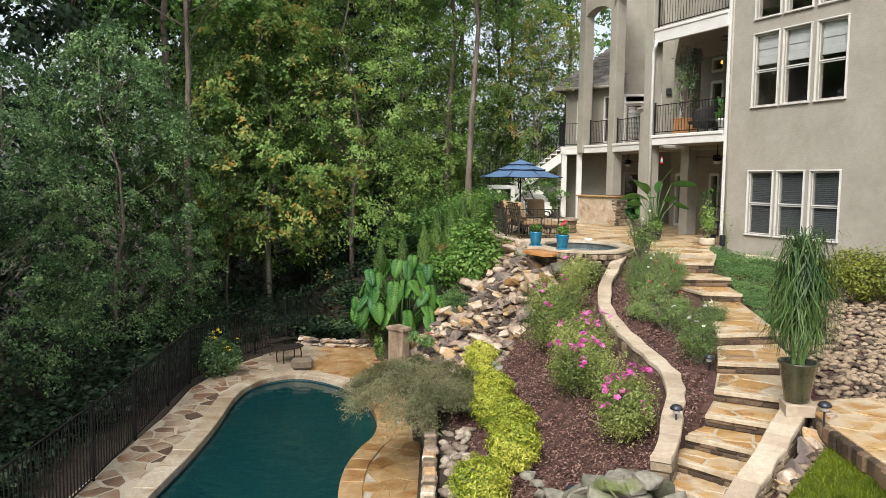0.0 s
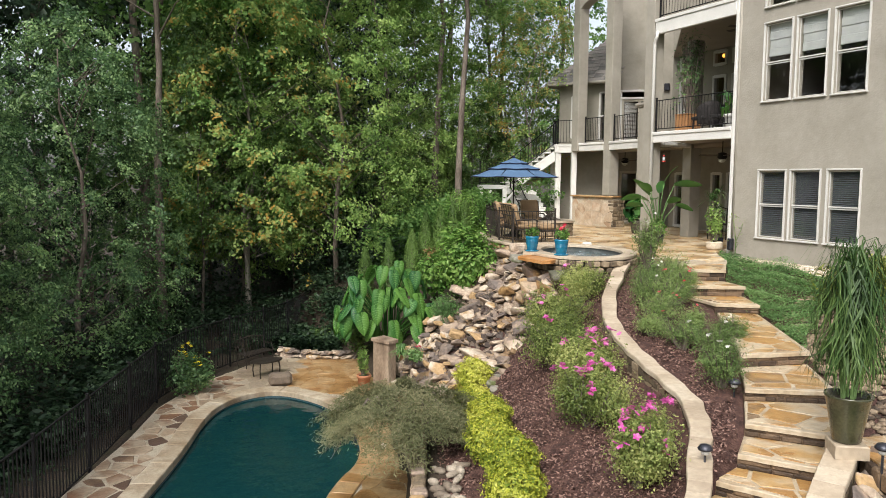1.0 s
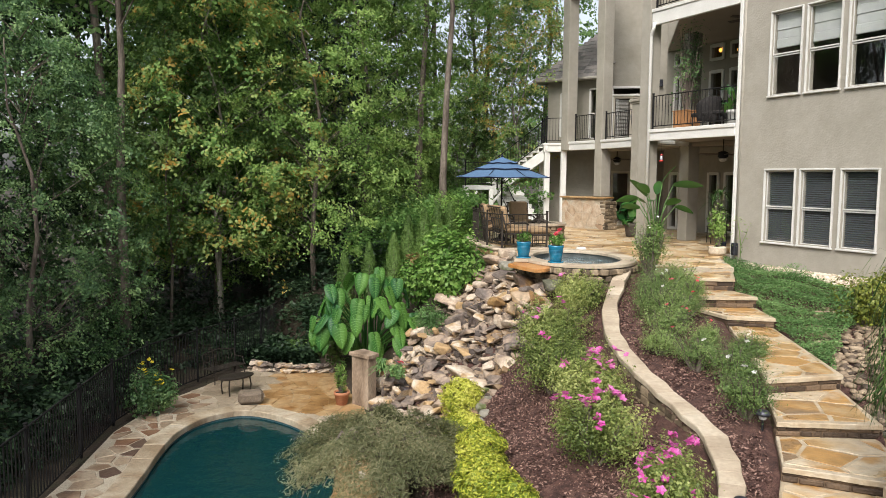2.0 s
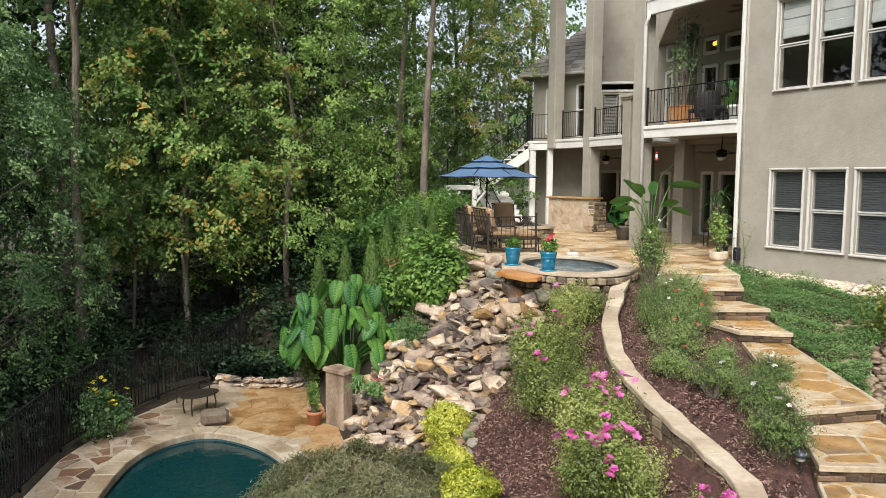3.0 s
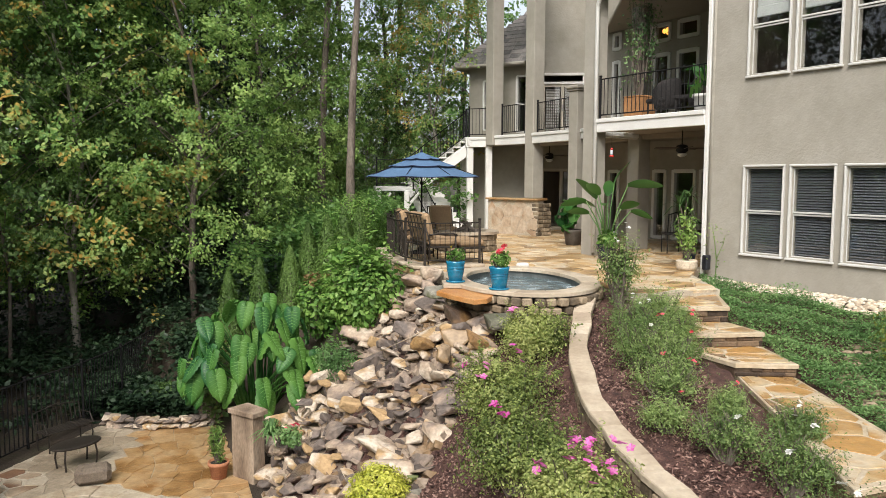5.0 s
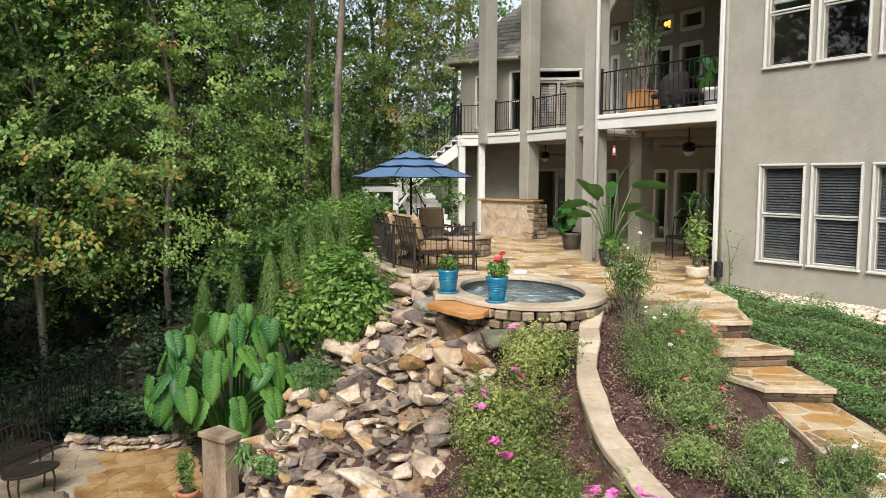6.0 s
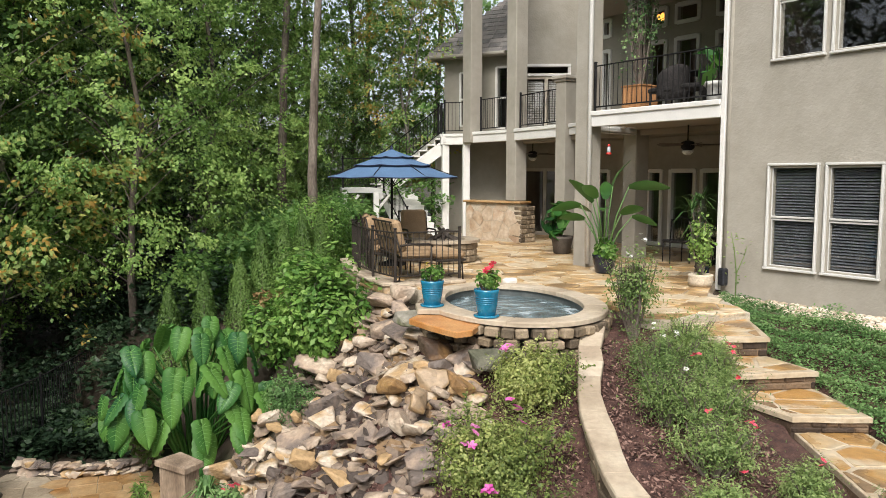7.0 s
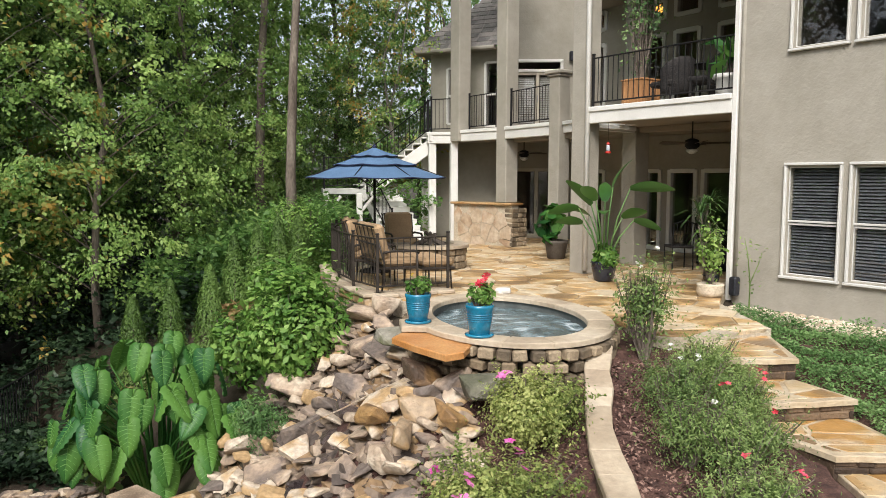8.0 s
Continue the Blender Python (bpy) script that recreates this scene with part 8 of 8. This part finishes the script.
patio_chair(pose(2.15, 22.6, 0, 0, 0, 75), "iron patio chair with thick tan cushions under the umbrella")
patio_chair(pose(2.15, 23.55, 0, 0, 0, 88), "iron patio chair with thick tan cushions under the umbrella")
patio_chair(pose(3.05, 24.9, 0, 0, 0, 10), "iron patio chair with thick tan cushions under the umbrella")
ot = thing("ottoman", pose(2.98, 21.82, 0, 0, 0, 100), "wide iron ottoman with a thick tan cushion beside the railing", "ottoman", "patio chairs")
part("frame", Mesh().box((0, 0, 0.33), (1.1, 0.52, 0.04), 0.01), BRONZE, ot)
part("cushion", Mesh().box((0, 0, 0.42), (1.08, 0.52, 0.14), 0.05), CUSH, ot, "thick tan cushion")
for x in (-0.5, 0.5):
    for y_ in (-0.22, 0.22):
        part("leg", Mesh().tube([(x, y_, 0), (x * 0.96, y_ * 0.94, 0.32)], 0.016, 6), BRONZE, ot, smooth=True)
patio_chair(pose(2.35, 21.75, 0, 0, 0, 100), "wide iron loveseat with tan cushions beside the railing", 1.15, 0.8)

# garden bench and rock-shaped cover on the terrace
bn = thing("metal_bench", pose(-4.62, 21.25, DECK, 0, 0, 52) @ Matrix.Scale(0.85, 4), "dark metal garden bench with a low curved back", "bench")
for k in range(5):
    part("slat", Mesh().box((0, -0.18 + 0.09 * k, 0.42), (1.15, 0.07, 0.02), 0.006), BRONZE, bn)
for x in (-0.5, 0.5):
    for y_ in (-0.18, 0.2):
        part("leg", Mesh().tube([(x, y_, 0.42), (x * 1.04, y_ * 1.15, 0.2), (x, y_, 0)], 0.016, 6), BRONZE, bn)
    part("armrest", Mesh().tube([(x * 1.08, 0.22, 0.62), (x * 1.08, -0.1, 0.62), (x * 1.08, -0.2, 0.42)], 0.014, 6), BRONZE, bn)
part("back_rail", Mesh().tube([(-0.55, 0.24, 0.45), (-0.55, 0.3, 0.8), (0, 0.32, 0.88), (0.55, 0.3, 0.8), (0.55, 0.24, 0.45)], 0.016, 6), BRONZE, bn)
for k in range(9):
    x = -0.44 + 0.11 * k
    part("back_bar", Mesh().tube([(x, 0.23, 0.44), (x, 0.31, 0.83)], 0.008, 5), BRONZE, bn)
lt = thing("low_table", pose(-4.1, 20.15, DECK, 0, 0, 45), "low oval dark metal garden table before the bench", "table")
part("tabletop", Mesh().lathe([(0.42, 0.38), (0.44, 0.395), (0.44, 0.41), (0.41, 0.42)], 24, Matrix.Diagonal((1, 0.62, 1, 1))), BRONZE, lt)
for x in (-0.26, 0.26):
    for y_ in (-0.15, 0.15):
        part("leg", Mesh().tube([(x, y_, 0.39), (x * 1.1, y_ * 1.1, 0.2), (x * 1.02, y_ * 1.02, 0)], 0.016, 6), BRONZE, lt)
solo("stone_cover", Mesh().box((0, 0, 0.14), (0.55, 0.36, 0.28), 0.07), mat("brown_rock_cover", [(0.10, 0.075, 0.055), (0.19, 0.15, 0.11)], 5, 0.85, 0.8, 20), "brown rock-like pump cover by the pool", "pump cover", m=pose(-3.6, 19.35, DECK + 0.01, 0, 0, 15))
# black pool fence
FP = [(-5.25, 6.0), (-5.5, 9.0), (-5.62, 12.0), (-5.75, 14.0), (-5.92, 16.2), (-6.05, 18.0), (-5.9, 19.6), (-5.3, 21.3), (-4.7, 22.6), (-4.3, 24.0), (-4.0, 26.5)]
railing("pool_fence", [(x, y, -3.32) for x, y in FP], 1.3, 0.115, IRON, "black iron pool fence with slim upright bars", 0.016)


# path lights
def path_light(x, y, z, high=0.13):
    l_ = thing("path_light", Matrix.Translation((x, y, z)), "small dark metal path light on a short stake", "garden lamp", "path lights")
    part("stake", Mesh().tube([(0, 0, -0.1), (0, 0, high)], 0.012, 6), LAMPMETAL, l_)
    part("lens", Mesh().lathe([(0.035, high), (0.045, high + 0.02), (0.045, high + 0.06)], 14), mat("frosted_lens", [(0.5, 0.5, 0.48), (0.6, 0.6, 0.58)], 4, 0.3, 0, 20), l_, smooth=True)
    part("hood", Mesh().lathe([(0.075, high + 0.05), (0.08, high + 0.065), (0.055, high + 0.1), (0.015, high + 0.115)], 16), LAMPMETAL, l_, smooth=True)


for x, y, h in ((3.88, 10.95, 0.13), (4.24, 12.15, 0.14), (2.86, 9.12, 0.2), (6.95, 14.6, 0.13), (1.45, 8.2, 0.1)):
    path_light(x, y, float(land(x, y)), h)
path_light(4.32, 8.45, -1.27, 0.36)
solo("spa_float", Mesh().box((0, 0, 0.05), (0.22, 0.16, 0.1), 0.03), WHITE, "small white box on the patio beside the spa", "box", m=pose(3.9, 20.6, 0.0, 0, 0, 20))
solo("utility_box", Mesh().box((0, 0, 0.14), (0.13, 0.12, 0.28), 0.02), LAMPMETAL, "small black drain box at the downspout", "drain box", m=pose(*hw(0.12, -0.08, 0.0), 0, 0, 23))


# ceiling fans, hanging feeder, chandelier
def fan(p, drop, rot, label):
    f = thing("ceiling_fan", Matrix.Translation(p) @ Matrix.Rotation(rot, 4, "Z"), label, "ceiling fan", "ceiling fans")
    part("rod", Mesh().tube([(0, 0, 0), (0, 0, -drop)], 0.014, 6), IRON, f)
    part("motor", Mesh().lathe([(0.04, -drop), (0.12, -drop - 0.03), (0.13, -drop - 0.14), (0.07, -drop - 0.19)], 18), IRON, f, smooth=True)
    part("light_bowl", Mesh().lathe([(0.11, -drop - 0.19), (0.1, -drop - 0.23), (0.05, -drop - 0.27), (0.01, -drop - 0.28)], 18), mat("frosted_lens", []), f, "frosted white light bowl", smooth=True)
    for k in range(5):
        m = Matrix.Rotation(k * 2 * math.pi / 5, 4, "Z") @ Matrix.Rotation(0.2, 4, "Y")
        part("blade", Mesh().box((0, 0.4, -drop - 0.09), (0.13, 0.5, 0.01), 0.004, m), DARKDOOR, f)


fan(hw(-1.89, 1.5, 2.74), 0.3, 0.3, "dark five-bladed ceiling fan with a white light bowl")
fan(hw(-8.6, 3.4, 2.74), 0.28, 0.9, "dark five-bladed ceiling fan over the bar")
fan(hw(-1.0, 1.4, 5.97), 0.28, 0.5, "dark five-bladed ceiling fan under the upper balcony")
hf = thing("hummingbird_feeder", Matrix.Translation(hw(-2.55, 0.05, 2.2)), "red and clear hanging hummingbird feeder", "bird feeder")
part("wire", Mesh().tube([(0, 0, 0.52), (0, 0, 0.13)], 0.003, 4), IRON, hf)
part("bottle", Mesh().lathe([(0.03, 0), (0.035, 0.02), (0.03, 0.1), (0.012, 0.13)], 14), mat("clear_bottle", [(0.35, 0.37, 0.4), (0.42, 0.44, 0.47)], 4, 0.1, 0, 20), hf, smooth=True)
part("tray", Mesh().lathe([(0.05, -0.04), (0.055, -0.02), (0.04, 0.0)], 14), REDGLASS, hf, smooth=True)
part("lid", Mesh().lathe([(0.03, 0.11), (0.03, 0.14), (0.008, 0.16)], 12), REDGLASS, hf, smooth=True)
WARM = glowmat("warm_bulb", (1.0, 0.42, 0.07), 1.3)
ch = thing("chandelier", Matrix.Translation(hw(-5.68, 5.4, 5.82)), "glowing amber chandelier seen through the windows", "chandelier")
part("rod", Mesh().tube([(0, 0, 0), (0, 0, 0.9)], 0.012, 6), BRONZE, ch)
for k in range(7):
    a = k * 2 * math.pi / 7
    part("arm", Mesh().tube([(0, 0, 0.05), (0.22 * math.cos(a), 0.22 * math.sin(a), -0.05)], 0.008, 5), BRONZE, ch)
    part("bulb", Mesh().lathe([(0.02, -0.04), (0.055, 0.0), (0.05, 0.06), (0.02, 0.09)], 12, Matrix.Translation((0.24 * math.cos(a), 0.24 * math.sin(a), 0.0))), WARM, ch, smooth=True)


# balcony chairs of dark wicker and a table
def wicker_chair(m, label):
    c = thing("wicker_chair", m, label, "chair", "wicker chairs")
    part("seat", Mesh().box((0, 0, 0.38), (0.58, 0.55, 0.1), 0.03), DARKWICK, c)
    bk = Mesh()
    rows, cols = 5, 9
    for j in range(rows):
        for k in range(cols):
            a = math.pi * (0.02 + 0.96 * k / (cols - 1))
            h = 0.56 + 0.26 * math.sin(a) ** 0.7
            z = 0.2 + (h - 0.2) * j / (rows - 1)
            bk.v.append((0.32 * math.cos(a) * (1 + 0.12 * j / rows), 0.05 + 0.26 * math.sin(a) * (1 + 0.12 * j / rows), z))
    for j in range(rows - 1):
        for k in range(cols - 1):
            a = j * cols + k
            bk.f.append([a, a + 1, a + cols + 1, a + cols])
    ob = part("backrest", bk, DARKWICK, c, smooth=True)
    md = ob.modifiers.new("thick", "SOLIDIFY")
    md.thickness = 0.035
    for x in (-0.25, 0.25):
        for y_ in (-0.22, 0.22):
            part("leg", Mesh().tube([(x, y_, 0), (x, y_, 0.36)], 0.02, 6), DARKWICK, c)
    return c


for u, w, r in ((-1.75, 0.75, 170), (-1.0, 0.7, 200), (-1.5, 1.9, 20), (-0.75, 1.8, -20)):
    p = hw(u, w, 2.94)
    wicker_chair(pose(p.x, p.y, p.z, 0, 0, r + 23), "dark woven wicker armchair on the balcony")
bt = thing("balcony_table", Matrix.Translation(hw(-1.35, 1.3, 2.94)), "round dark balcony table", "table")
part("tabletop", Mesh().lathe([(0.4, 0.68), (0.42, 0.7), (0.4, 0.72)], 24), IRON, bt)
part("pedestal", Mesh().lathe([(0.25, 0), (0.05, 0.06), (0.05, 0.66), (0.2, 0.68)], 14), IRON, bt)
# dim dining set under the balcony
dt = thing("patio_table", Matrix.Translation(hw(-1.9, 2.6, 0)), "round dark iron dining table in the covered patio", "table")
part("tabletop", Mesh().lathe([(0.55, 0.7), (0.58, 0.72), (0.55, 0.74)], 24), IRON, dt)
part("pedestal", Mesh().lathe([(0.3, 0), (0.06, 0.08), (0.06, 0.66), (0.25, 0.7)], 14), IRON, dt)
for k, (u, w, r) in enumerate(((-2.5, 2.0, 150), (-1.4, 2.0, 210), (-1.2, 3.0, 320), (-2.6, 3.1, 40), (-0.8, 2.2, 220))):
    p = hw(u, w, 0)
    c = thing("iron_chair", pose(p.x, p.y, 0, 0, 0, r + 23), "dark iron patio chair at the dining table", "chair", "iron chairs")
    part("seat", Mesh().box((0, 0, 0.44), (0.44, 0.44, 0.05), 0.02), DARKWICK, c)
    for x in (-0.2, 0.2):
        part("leg", Mesh().tube([(x, -0.2, 0), (x, -0.19, 0.44)], 0.012, 6), IRON, c)
        part("leg", Mesh().tube([(x, 0.22, 0), (x, 0.2, 0.45), (x, 0.27, 0.9)], 0.012, 6), IRON, c)
    part("back_rail", Mesh().tube([(-0.2, 0.27, 0.88), (0, 0.29, 0.95), (0.2, 0.27, 0.88)], 0.014, 6), IRON, c)
    for j in range(5):
        x = -0.14 + 0.07 * j
        part("back_bar", Mesh().tube([(x, 0.21, 0.46), (x, 0.28, 0.9)], 0.006, 5), IRON, c)
